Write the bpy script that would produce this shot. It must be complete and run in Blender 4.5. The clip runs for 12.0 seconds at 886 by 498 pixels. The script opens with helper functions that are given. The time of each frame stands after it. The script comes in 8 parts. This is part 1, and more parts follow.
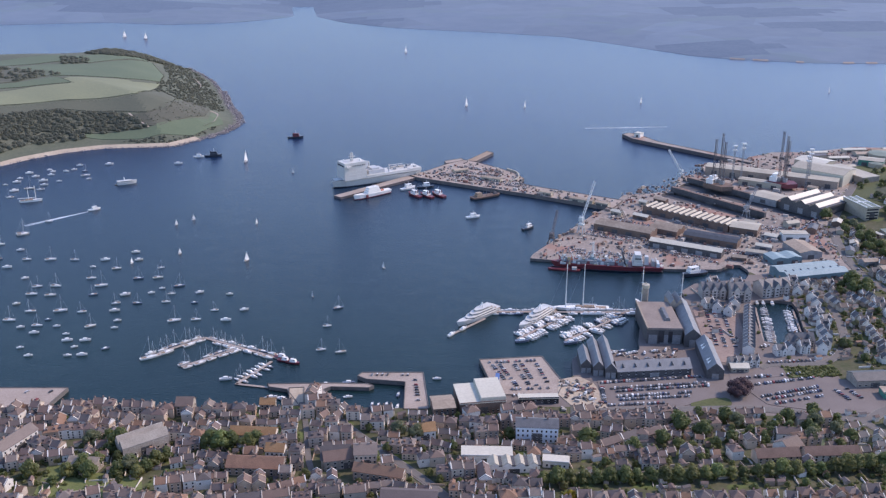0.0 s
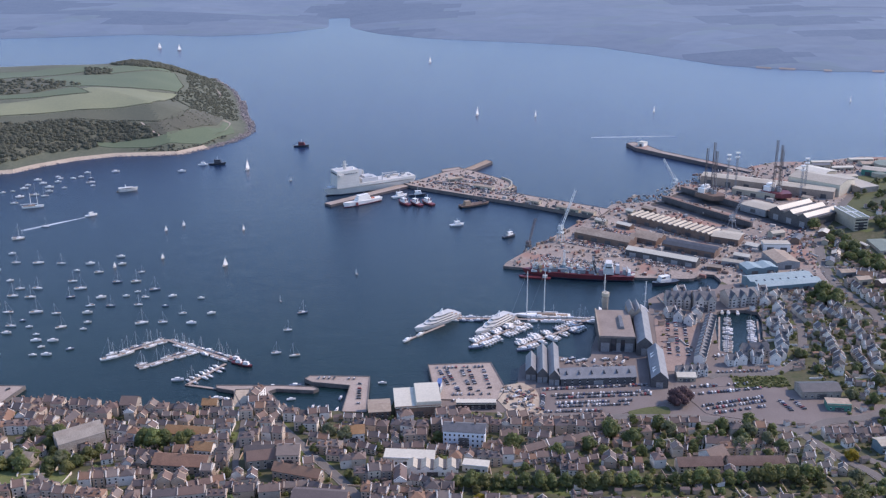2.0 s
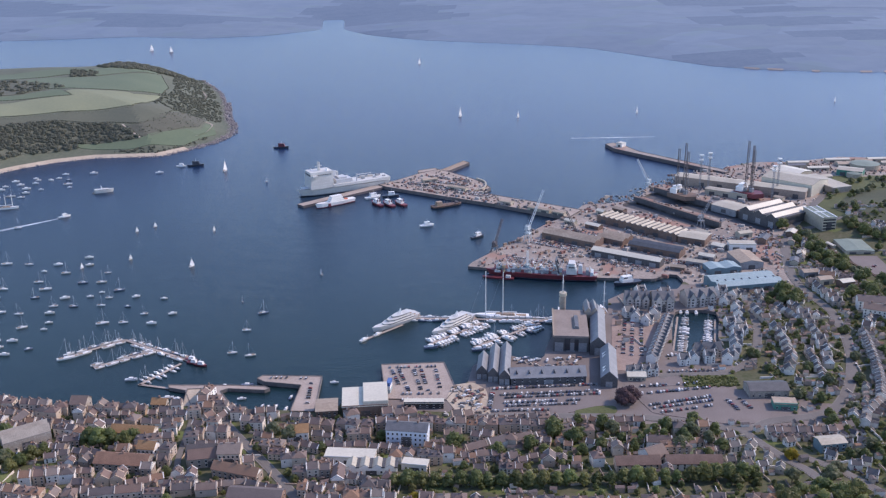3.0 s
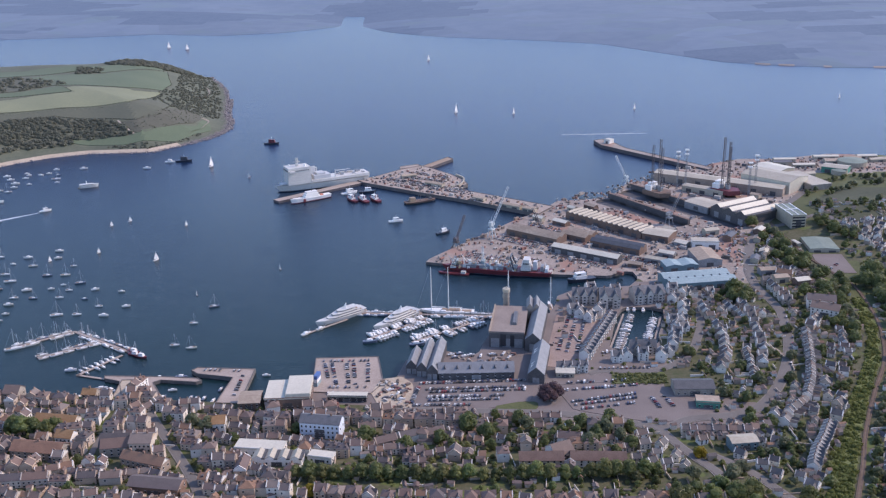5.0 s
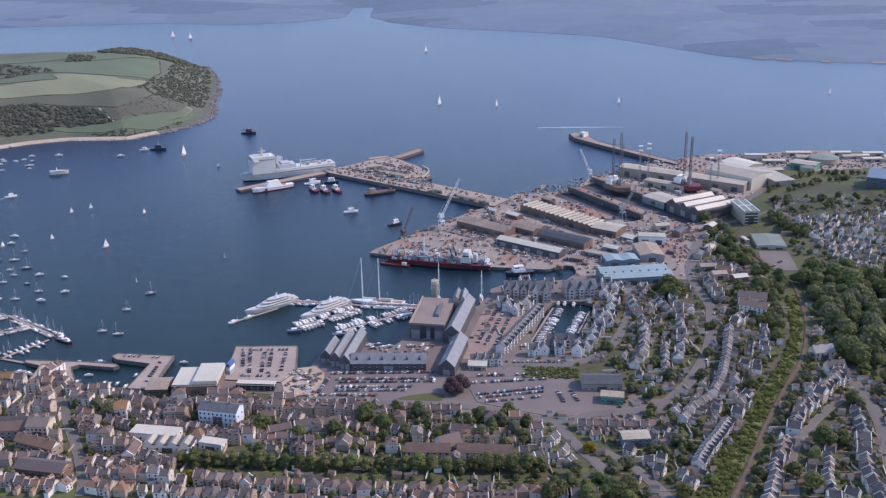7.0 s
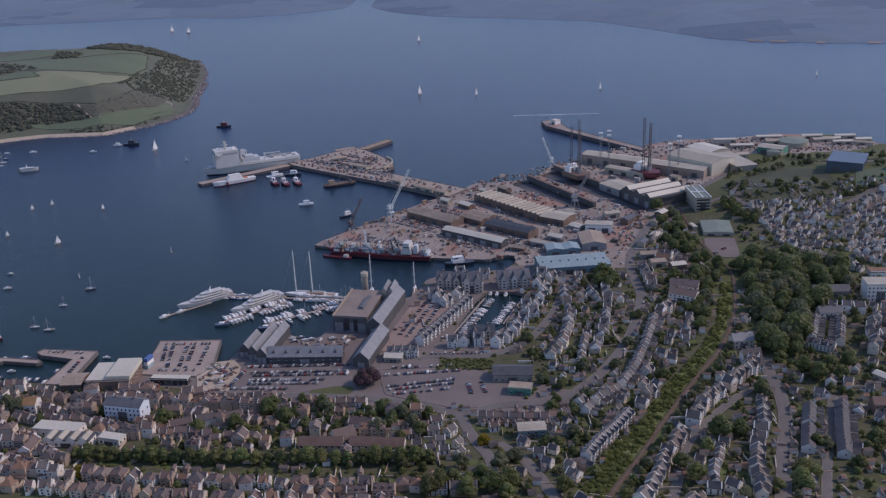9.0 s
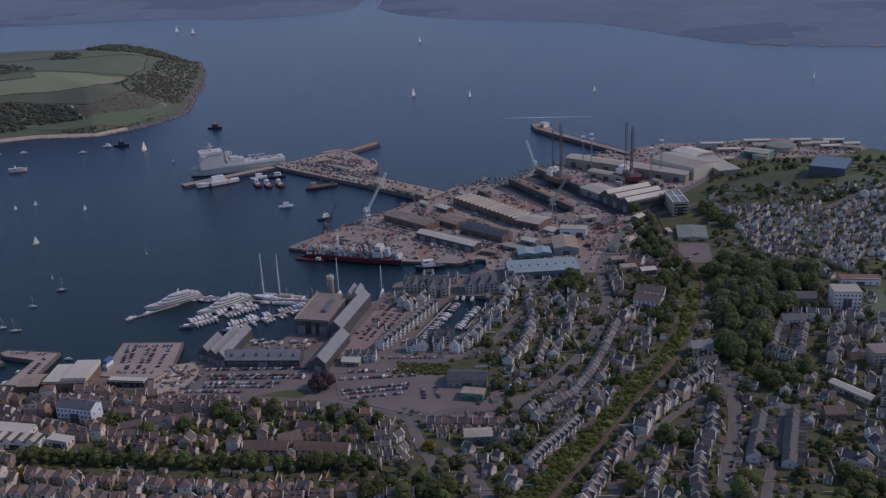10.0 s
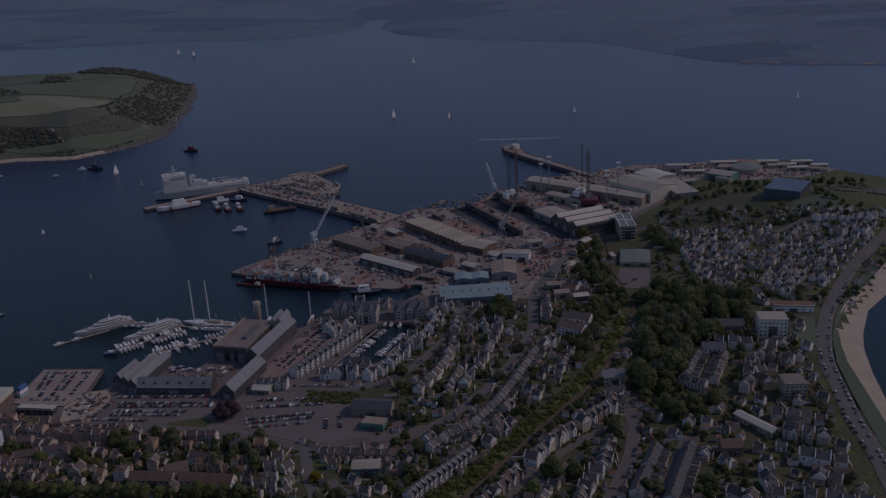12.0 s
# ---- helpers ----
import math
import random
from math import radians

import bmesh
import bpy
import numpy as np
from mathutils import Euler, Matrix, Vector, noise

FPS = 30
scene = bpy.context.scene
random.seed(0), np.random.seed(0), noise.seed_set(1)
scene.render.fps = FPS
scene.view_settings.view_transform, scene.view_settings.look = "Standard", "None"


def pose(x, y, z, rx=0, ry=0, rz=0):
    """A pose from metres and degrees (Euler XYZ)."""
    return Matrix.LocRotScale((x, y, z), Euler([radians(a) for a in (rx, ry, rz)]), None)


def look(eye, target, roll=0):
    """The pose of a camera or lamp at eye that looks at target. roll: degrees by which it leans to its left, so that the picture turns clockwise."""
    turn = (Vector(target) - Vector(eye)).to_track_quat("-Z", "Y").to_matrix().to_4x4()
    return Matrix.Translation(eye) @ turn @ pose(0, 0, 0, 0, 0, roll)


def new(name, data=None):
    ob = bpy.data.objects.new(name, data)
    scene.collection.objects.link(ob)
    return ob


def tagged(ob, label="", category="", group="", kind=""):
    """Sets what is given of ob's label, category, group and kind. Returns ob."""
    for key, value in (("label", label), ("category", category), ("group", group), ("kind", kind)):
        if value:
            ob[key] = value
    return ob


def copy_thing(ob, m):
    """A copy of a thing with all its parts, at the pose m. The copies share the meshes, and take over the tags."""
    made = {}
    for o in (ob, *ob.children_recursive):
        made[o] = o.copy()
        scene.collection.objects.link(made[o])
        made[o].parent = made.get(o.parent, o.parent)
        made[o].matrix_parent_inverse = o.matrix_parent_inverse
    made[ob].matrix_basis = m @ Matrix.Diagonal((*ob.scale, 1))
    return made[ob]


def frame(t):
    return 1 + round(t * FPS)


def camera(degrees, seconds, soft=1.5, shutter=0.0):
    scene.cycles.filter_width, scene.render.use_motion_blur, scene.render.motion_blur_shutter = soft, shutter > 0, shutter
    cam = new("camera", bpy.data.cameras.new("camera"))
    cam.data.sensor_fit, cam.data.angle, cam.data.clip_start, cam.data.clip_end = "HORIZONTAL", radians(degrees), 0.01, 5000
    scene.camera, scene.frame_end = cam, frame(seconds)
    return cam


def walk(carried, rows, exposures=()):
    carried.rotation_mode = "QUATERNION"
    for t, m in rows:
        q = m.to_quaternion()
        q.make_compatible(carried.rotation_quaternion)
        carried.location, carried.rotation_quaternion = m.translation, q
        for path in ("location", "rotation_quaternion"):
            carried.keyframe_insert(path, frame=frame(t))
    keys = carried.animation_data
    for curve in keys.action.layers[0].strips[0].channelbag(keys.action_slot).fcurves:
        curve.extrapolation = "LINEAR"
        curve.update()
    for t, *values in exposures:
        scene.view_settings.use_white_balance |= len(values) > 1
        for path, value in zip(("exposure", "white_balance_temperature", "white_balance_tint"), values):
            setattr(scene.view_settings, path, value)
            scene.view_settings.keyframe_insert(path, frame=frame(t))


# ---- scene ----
cam = camera(50.4, 12.0, soft=1.27)
PATH = [
    (0, (4.694, -5.128, 290.391), (4.714, -3.243, 289.724), 0.2),
    (0.5, (22.723, -7.385, 290.528), (22.709, -5.497, 289.868), 0.1),
    (1, (40.845, -9.264, 290.582), (40.792, -7.375, 289.929), -0.1),
    (1.5, (59.055, -10.768, 290.562), (58.971, -8.879, 289.912), -0.4),
    (2, (77.349, -11.901, 290.475), (77.253, -10.011, 289.828), -0.5),
    (2.5, (95.723, -12.663, 290.332), (95.624, -10.773, 289.687), -0.6),
    (3, (114.174, -13.058, 290.142), (114.066, -11.167, 289.498), -0.7),
    (5, (188.665, -11.013, 289.09), (188.471, -9.131, 288.441), -1.2),
    (5.5, (207.44, -9.608, 288.8), (207.227, -7.729, 288.149), -1.3),
    (6, (226.268, -7.85, 288.517), (226.046, -5.973, 287.863), -1.2),
    (6.5, (245.146, -5.742, 288.251), (244.915, -3.868, 287.593), -0.9),
    (7, (264.069, -3.287, 288.01), (263.817, -1.417, 287.345), -0.9),
    (9, (340.138, 9.962, 287.484), (339.824, 11.814, 286.798), -2.4),
    (9.5, (359.192, 14.11, 287.507), (358.865, 15.96, 286.82), -2.4),
    (10, (378.175, 18.569, 287.61), (377.826, 20.416, 286.927), -2.4),
    (10.5, (397.083, 23.332, 287.8), (396.704, 25.177, 287.129), -2.8),
    (11, (415.912, 28.395, 288.087), (415.511, 30.24, 287.428), -3.1),
    (11.5, (434.658, 33.75, 288.477), (434.253, 35.598, 287.829), -3.1),
    (12, (453.316, 39.393, 288.979), (452.908, 41.242, 288.333), -3.0),
]
EXPOSURES = [(0.0, 0.24, 6420, 21), (7.1, 0.18, 6420, 22), (8, -0.18, 6420, 23), (9, -0.60, 6420, 24), (10, -1.07, 6420, 25), (11, -1.62, 6420, 26), (11.5, -1.93, 6420, 27), (12, -2.28, 6420, 28)]
walk(cam, [(t, look(eye, target, roll)) for t, eye, target, roll in PATH], EXPOSURES)

# ---- light: clear morning sky, sun ahead to the right ----
SUN_TO = Vector((0.85, 0.28, 0.78)).normalized()
world = bpy.data.worlds.new("sky")
scene.world = world
world.use_nodes = True
wn, wl = world.node_tree.nodes, world.node_tree.links
sky = wn.new("ShaderNodeTexSky")
sky.sky_type = "NISHITA"
sky.sun_disc = False
sky.sun_elevation = math.asin(SUN_TO.z)
sky.sun_rotation = math.atan2(SUN_TO.x, SUN_TO.y)
sky.air_density, sky.dust_density, sky.ozone_density = 0.9, 0.4, 2.8
wl.new(sky.outputs["Color"], wn["Background"].inputs["Color"])
wn["Background"].inputs["Strength"].default_value = 0.245
sun = new("sun", bpy.data.lights.new("sun", "SUN"))
sun.data.energy, sun.data.angle, sun.data.color = 3.0, radians(0.6), (1.0, 0.84, 0.66)
sun.matrix_world = look(SUN_TO * 2000, (0, 0, 0))

# ---- materials ----
def material(name, low, high, scale=0.3, rough=0.85, metal=0.0, bump=0.15, fine=3.0, spread=0.0, hue=0.0, patch=None):
    """A surface whose colour wanders between low and high at two scales; spread: how far single objects differ in brightness."""
    m = bpy.data.materials.new(name)
    m.use_nodes = True
    n, l = m.node_tree.nodes, m.node_tree.links
    b = n["Principled BSDF"]
    b.inputs["Roughness"].default_value, b.inputs["Metallic"].default_value = rough, metal
    geo = n.new("ShaderNodeNewGeometry")
    big, small = n.new("ShaderNodeTexNoise"), n.new("ShaderNodeTexNoise")
    big.inputs["Scale"].default_value, small.inputs["Scale"].default_value = scale, fine
    big.inputs["Detail"].default_value = small.inputs["Detail"].default_value = 4
    l.new(geo.outputs["Position"], big.inputs["Vector"]), l.new(geo.outputs["Position"], small.inputs["Vector"])
    mix = n.new("ShaderNodeMath")
    mix.operation = "MULTIPLY_ADD"
    mix.inputs[1].default_value = 0.45
    half = n.new("ShaderNodeMath")
    half.operation, half.inputs[1].default_value = "MULTIPLY", 0.55
    l.new(small.outputs["Fac"], half.inputs[0]), l.new(big.outputs["Fac"], mix.inputs[0]), l.new(half.outputs[0], mix.inputs[2])
    ramp = n.new("ShaderNodeValToRGB")
    e = ramp.color_ramp.elements
    e[0].position, e[1].position = 0.36, 0.64
    e[0].color, e[1].color = (*low, 1), (*high, 1)
    l.new(mix.outputs[0], ramp.inputs["Fac"])
    colour = ramp.outputs["Color"]
    if patch:
        extra = n.new("ShaderNodeTexNoise")
        extra.inputs["Scale"].default_value = patch[1]
        l.new(geo.outputs["Position"], extra.inputs["Vector"])
        step = n.new("ShaderNodeMapRange")
        step.inputs["From Min"].default_value, step.inputs["From Max"].default_value = patch[2], patch[2] + 0.08
        l.new(extra.outputs["Fac"], step.inputs["Value"])
        over = n.new("ShaderNodeMixRGB")
        over.inputs["Color2"].default_value = (*patch[0], 1)
        l.new(step.outputs["Result"], over.inputs["Fac"]), l.new(colour, over.inputs["Color1"])
        colour = over.outputs["Color"]
    if spread or hue:
        info, hsv = n.new("ShaderNodeObjectInfo"), n.new("ShaderNodeHueSaturation")
        value, shift = n.new("ShaderNodeMapRange"), n.new("ShaderNodeMapRange")
        value.inputs["To Min"].default_value, value.inputs["To Max"].default_value = 1 - spread, 1 + spread * 0.6
        shift.inputs["To Min"].default_value, shift.inputs["To Max"].default_value = 0.5 - hue, 0.5 + hue
        mess = n.new("ShaderNodeMath")
        mess.operation, mess.inputs[1].default_value = "MULTIPLY", 7.31
        frac = n.new("ShaderNodeMath")
        frac.operation = "FRACT"
        l.new(info.outputs["Random"], mess.inputs[0]), l.new(mess.outputs[0], frac.inputs[0])
        l.new(info.outputs["Random"], value.inputs["Value"]), l.new(frac.outputs[0], shift.inputs["Value"])
        l.new(value.outputs["Result"], hsv.inputs["Value"]), l.new(shift.outputs["Result"], hsv.inputs["Hue"])
        l.new(colour, hsv.inputs["Color"])
        colour = hsv.outputs["Color"]
    l.new(colour, b.inputs["Base Color"])
    if bump:
        bn = n.new("ShaderNodeBump")
        bn.inputs["Strength"].default_value, bn.inputs["Distance"].default_value = bump, 0.3
        l.new(small.outputs["Fac"], bn.inputs["Height"]), l.new(bn.outputs["Normal"], b.inputs["Normal"])
    return m


PER_PIECE = {}


def palette(name, colours, rough=0.8, grain=0.25, pieces=False):
    """One surface in several colours: each object takes one of them; pieces: each separate piece of a joined mesh."""
    m = material(name, (1 - grain,) * 3, (1, 1, 1), 0.25, rough, 0, 0.1, 2.0)
    n, l = m.node_tree.nodes, m.node_tree.links
    info, ramp, times = n.new("ShaderNodeNewGeometry" if pieces else "ShaderNodeObjectInfo"), n.new("ShaderNodeValToRGB"), n.new("ShaderNodeMixRGB")
    ramp.color_ramp.interpolation = "CONSTANT"
    e = ramp.color_ramp.elements
    while len(e) < len(colours):
        e.new(0.5)
    for k, c in enumerate(colours):
        e[k].position, e[k].color = k / len(colours), (*c, 1)
    old = n["Principled BSDF"].inputs["Base Color"].links[0].from_socket
    times.blend_type, times.inputs["Fac"].default_value = "MULTIPLY", 1
    l.new(info.outputs["Random Per Island" if pieces else "Random"], ramp.inputs["Fac"])
    l.new(ramp.outputs["Color"], times.inputs["Color1"]), l.new(old, times.inputs["Color2"])
    l.new(times.outputs["Color"], n["Principled BSDF"].inputs["Base Color"])
    if not pieces:
        PER_PIECE[m] = palette(name + "_far", colours, rough, grain, True)
    return m


GROUND = material("town_ground", (0.052, 0.064, 0.022), (0.115, 0.104, 0.062), 0.08, 0.95, 0, 0.3, 0.35, patch=((0.10, 0.125, 0.035), 0.07, 0.56))
GRASS = material("grass", (0.062, 0.076, 0.026), (0.112, 0.12, 0.045), 0.03, 0.95, 0, 0.2, 0.6)
HILL_GRASS = material("dark_rough_grass", (0.05, 0.058, 0.032), (0.078, 0.085, 0.045), 0.04, 0.95, 0, 0.3, 0.3, patch=((0.09, 0.10, 0.05), 0.03, 0.6))
ASPHALT = material("asphalt", (0.15, 0.124, 0.114), (0.21, 0.178, 0.163), 0.05, 0.9, 0, 0.05, 1.5)
PAVING = material("footway_paving", (0.15, 0.135, 0.12), (0.23, 0.21, 0.19), 0.1, 0.9, 0, 0.05, 1.2)
ROAD = material("road_asphalt", (0.125, 0.114, 0.105), (0.175, 0.16, 0.147), 0.08, 0.9, 0, 0.05, 1.5)
CONCRETE = material("dock_concrete", (0.19, 0.16, 0.14), (0.38, 0.32, 0.275), 0.03, 0.9, 0, 0.1, 0.5, patch=((0.30, 0.185, 0.145), 0.02, 0.54))
QUAY_STONE = material("quay_stone", (0.10, 0.09, 0.085), (0.19, 0.17, 0.155), 0.15, 0.9, 0, 0.4, 1.2)
QUAY_TOP = material("quay_paving", (0.28, 0.225, 0.19), (0.41, 0.34, 0.29), 0.06, 0.9, 0, 0.1, 0.8)
SAND = material("beach_sand", (0.36, 0.29, 0.22), (0.50, 0.42, 0.32), 0.05, 0.95, 0, 0.1, 0.6)
ROCK = material("shore_rock", (0.16, 0.125, 0.115), (0.40, 0.35, 0.31), 0.12, 0.95, 0, 0.8, 0.5)
# Slate lightened so that sunlight is painted into the museum and quay roofs.
PALE_SUNLIT_SLATE = material("pale_slate_roof", (0.16, 0.168, 0.18), (0.25, 0.255, 0.265), 0.2, 0.55, 0, 0.2, 2.0)
SLATE = material("slate_roof", (0.075, 0.078, 0.086), (0.135, 0.136, 0.142), 0.3, 0.5, 0, 0.3, 2.5, spread=0.35)
HOUSE_ROOF = palette("house_roofs", [(0.15, 0.11, 0.098), (0.19, 0.136, 0.112), (0.165, 0.116, 0.102), (0.11, 0.093, 0.09), (0.26, 0.15, 0.095), (0.14, 0.112, 0.105), (0.22, 0.175, 0.15), (0.19, 0.125, 0.10), (0.12, 0.10, 0.098)], 0.75)
RENDER_WALL = palette("rendered_walls", [(0.80, 0.75, 0.67), (0.58, 0.47, 0.37), (0.74, 0.68, 0.59), (0.44, 0.34, 0.26), (0.64, 0.54, 0.43), (0.82, 0.79, 0.73), (0.55, 0.46, 0.38), (0.36, 0.28, 0.22), (0.54, 0.40, 0.29)], 0.85)
WHITE_WALL = material("white_render", (0.60, 0.57, 0.52), (0.78, 0.75, 0.70), 0.1, 0.8, 0, 0.05, 1.5, spread=0.15)
STONE_WALL = material("granite_wall", (0.24, 0.20, 0.165), (0.42, 0.37, 0.31), 0.2, 0.9, 0, 0.4, 1.4, spread=0.2)
BRICK = material("chimney_brick", (0.20, 0.12, 0.09), (0.36, 0.24, 0.18), 0.4, 0.9, 0, 0.3, 2.5, spread=0.3)
WINDOW = material("window_glass", (0.02, 0.024, 0.03), (0.045, 0.05, 0.06), 0.3, 0.12, 0, 0.0)
SHED_PALE = material("pale_sheeting", (0.35, 0.308, 0.235), (0.48, 0.43, 0.335), 0.05, 0.55, 0, 0.05, 0.6, spread=0.12)
SHED_WHITE = material("white_sheeting", (0.50, 0.465, 0.375), (0.62, 0.58, 0.475), 0.05, 0.5, 0, 0.05, 0.6)
SHED_TAN = material("weathered_sheeting", (0.27, 0.21, 0.16), (0.42, 0.34, 0.26), 0.05, 0.8, 0, 0.1, 0.5, spread=0.15)
SHED_DARK = material("dark_cladding", (0.055, 0.055, 0.06), (0.11, 0.105, 0.105), 0.08, 0.7, 0, 0.1, 0.8)
SHED_BLUE = material("blue_sheeting", (0.21, 0.29, 0.30), (0.31, 0.39, 0.40), 0.05, 0.5, 0, 0.05, 0.6)
BLUE_WALL = material("blue_wall", (0.09, 0.16, 0.18), (0.15, 0.23, 0.26), 0.1, 0.6, 0, 0.05, 1.0)
CABIN_BLUE = material("blue_cabin_paint", (0.06, 0.12, 0.30), (0.09, 0.17, 0.38), 0.2, 0.5, 0, 0.03, 1.0)
DEEP_BLUE = material("dark_blue_glazing", (0.045, 0.065, 0.10), (0.075, 0.10, 0.14), 0.1, 0.35, 0, 0.05, 1.0)
GREEN_ROOF = material("green_grey_sheeting", (0.15, 0.19, 0.16), (0.22, 0.26, 0.21), 0.08, 0.7, 0, 0.05, 0.8)
BROWN_WALL = material("brown_shed_wall", (0.13, 0.085, 0.065), (0.22, 0.15, 0.115), 0.08, 0.85, 0, 0.2, 0.8)
TAN_WALL = material("tan_sheet_wall", (0.26, 0.20, 0.16), (0.38, 0.31, 0.25), 0.08, 0.8, 0, 0.1, 0.8)
SHIP_GREY = material("ship_grey_paint", (0.42, 0.43, 0.44), (0.55, 0.56, 0.57), 0.05, 0.5, 0, 0.03, 0.8)
NAVY_PAINT = material("pale_warm_grey_paint", (0.50, 0.49, 0.46), (0.62, 0.61, 0.57), 0.06, 0.5, 0, 0.03, 0.8)
SHIP_WHITE = material("white_gloss_paint", (0.72, 0.70, 0.66), (0.85, 0.83, 0.79), 0.1, 0.3, 0, 0.02, 1.0)
SHIP_RED = material("red_hull_paint", (0.12, 0.024, 0.032), (0.19, 0.042, 0.048), 0.06, 0.5, 0, 0.03, 0.7)
HULL_DARK = material("dark_hull_paint", (0.03, 0.035, 0.05), (0.06, 0.065, 0.08), 0.1, 0.4, 0, 0.03, 1.0)
ORANGE = material("orange_paint", (0.42, 0.12, 0.06), (0.55, 0.20, 0.11), 0.2, 0.5, 0, 0.02, 1.0)
TEAK = material("teak_deck", (0.26, 0.18, 0.12), (0.38, 0.28, 0.2), 0.3, 0.7, 0, 0.05, 2.0)
STEEL = material("grey_steel", (0.20, 0.21, 0.22), (0.34, 0.35, 0.36), 0.2, 0.5, 0.3, 0.05, 1.5)
RIG_STEEL = material("dark_lattice_steel", (0.07, 0.065, 0.07), (0.14, 0.12, 0.12), 0.2, 0.6, 0.2, 0.05, 1.5)
CRANE_PAINT = material("pale_crane_paint", (0.42, 0.47, 0.48), (0.58, 0.62, 0.62), 0.1, 0.5, 0, 0.03, 1.0)
HULL = palette("yacht_hulls", [(0.66, 0.65, 0.63), (0.58, 0.58, 0.58), (0.68, 0.66, 0.62), (0.62, 0.60, 0.56), (0.13, 0.15, 0.20), (0.52, 0.50, 0.45), (0.70, 0.69, 0.66)], 0.3, grain=0.1)
SAIL = material("sail_cloth", (0.74, 0.73, 0.70), (0.86, 0.85, 0.82), 0.2, 0.7, 0, 0.02, 1.0)
COVER = palette("sail_covers", [(0.06, 0.09, 0.20), (0.75, 0.74, 0.72), (0.07, 0.08, 0.10), (0.70, 0.70, 0.70)], 0.8)
CAR_PAINT = palette("car_paint", [(0.50, 0.50, 0.49), (0.03, 0.03, 0.034), (0.12, 0.12, 0.13), (0.05, 0.05, 0.055), (0.26, 0.045, 0.04), (0.20, 0.17, 0.14), (0.30, 0.31, 0.32), (0.05, 0.06, 0.12), (0.62, 0.61, 0.60), (0.10, 0.10, 0.11), (0.42, 0.42, 0.43), (0.07, 0.075, 0.08), (0.16, 0.17, 0.19), (0.52, 0.52, 0.51)], 0.3, grain=0.05)
RUBBER = material("tyre_rubber", (0.02, 0.02, 0.02), (0.035, 0.035, 0.035), 1, 0.9)
BARK = material("bark", (0.07, 0.055, 0.04), (0.13, 0.10, 0.08), 0.8, 0.95, 0, 0.5, 3)
LEAF = material("green_leaves", (0.15, 0.18, 0.062), (0.262, 0.278, 0.105), 0.12, 0.5, 0, 0.0, 1.2, spread=0.35, hue=0.025)
LEAF_DARK = material("dark_green_leaves", (0.18, 0.205, 0.115), (0.28, 0.295, 0.16), 0.12, 0.5, 0, 0.0, 1.2, spread=0.3)
BANK_LEAF = material("bright_bank_leaves", (0.15, 0.185, 0.05), (0.25, 0.27, 0.085), 0.06, 0.8, 0, 0.0, 0.8)
BANK_GRASS = material("bright_rough_grass", (0.10, 0.125, 0.04), (0.17, 0.19, 0.065), 0.08, 0.95, 0, 0.2, 0.9)
RUST_RAIL = material("rusty_rail", (0.10, 0.065, 0.045), (0.16, 0.11, 0.08), 0.2, 0.6, 0.5, 0.1, 1.0)
LEAF_RED = material("copper_beech_leaves", (0.042, 0.02, 0.024), (0.072, 0.034, 0.036), 0.2, 0.75, 0, 0.0, 1.2)
LEAF_GOLD = material("yellow_blossom", (0.26, 0.20, 0.02), (0.44, 0.35, 0.04), 0.2, 0.75, 0, 0.0, 1.2)
# Pasture and scrub colours lean blue, with some distance haze painted in.
FIELD_PALE = material("pale_pasture", (0.18, 0.198, 0.125), (0.215, 0.23, 0.14), 0.02, 0.95, 0, 0.05, 0.3)
FIELD_MID = material("green_pasture", (0.095, 0.13, 0.08), (0.12, 0.15, 0.09), 0.02, 0.95, 0, 0.05, 0.3)
FIELD_DULL = material("rough_pasture", (0.088, 0.098, 0.07), (0.112, 0.118, 0.082), 0.02, 0.95, 0, 0.1, 0.3)
FIELD_ROUGH = material("bracken_slope", (0.075, 0.08, 0.058), (0.105, 0.105, 0.078), 0.02, 0.95, 0, 0.2, 0.3)
WOOD_FLOOR = material("wood_floor", (0.09, 0.098, 0.07), (0.125, 0.128, 0.09), 0.05, 0.95, 0, 0.2, 0.4)
SCRUB = material("hillside_scrub", (0.085, 0.098, 0.068), (0.125, 0.135, 0.092), 0.03, 0.95, 0, 0.3, 0.25)
SCRUB_LEAF = material("hillside_leaves", (0.17, 0.182, 0.142), (0.222, 0.232, 0.175), 0.03, 0.9, 0, 0.0, 0.6)
# Far hills and woods are green land; blue distance haze is painted into them.
HAZE_BLUE_LAND = material("far_hills", (0.128, 0.178, 0.245), (0.158, 0.208, 0.27), 0.004, 1.0, 0, 0.0, 0.02, patch=((0.142, 0.198, 0.245), 0.007, 0.56))
HAZE_BLUE_WOOD = material("far_woods", (0.098, 0.142, 0.205), (0.122, 0.168, 0.228), 0.02, 1.0, 0, 0.0, 0.1)
RUST_TILE = material("rust_brown_tiles", (0.17, 0.095, 0.065), (0.27, 0.155, 0.10), 0.2, 0.85, 0, 0.2, 1.5)
BROWN_TILE = material("dark_brown_tiles", (0.12, 0.078, 0.062), (0.19, 0.125, 0.10), 0.2, 0.85, 0, 0.2, 1.5)
# White render tinted blue, so the shade on the hotel's front is painted in.
SHADE_BLUE_WALL = material("pale_blue_render", (0.52, 0.57, 0.63), (0.66, 0.71, 0.76), 0.1, 0.8, 0, 0.05, 1.5)
CHURCH_ROOF = material("pale_brown_slates", (0.24, 0.21, 0.18), (0.36, 0.32, 0.275), 0.15, 0.8, 0, 0.2, 1.5)
TILE = material("ochre_tiles", (0.24, 0.135, 0.06), (0.34, 0.20, 0.10), 0.2, 0.85, 0, 0.2, 1.5)
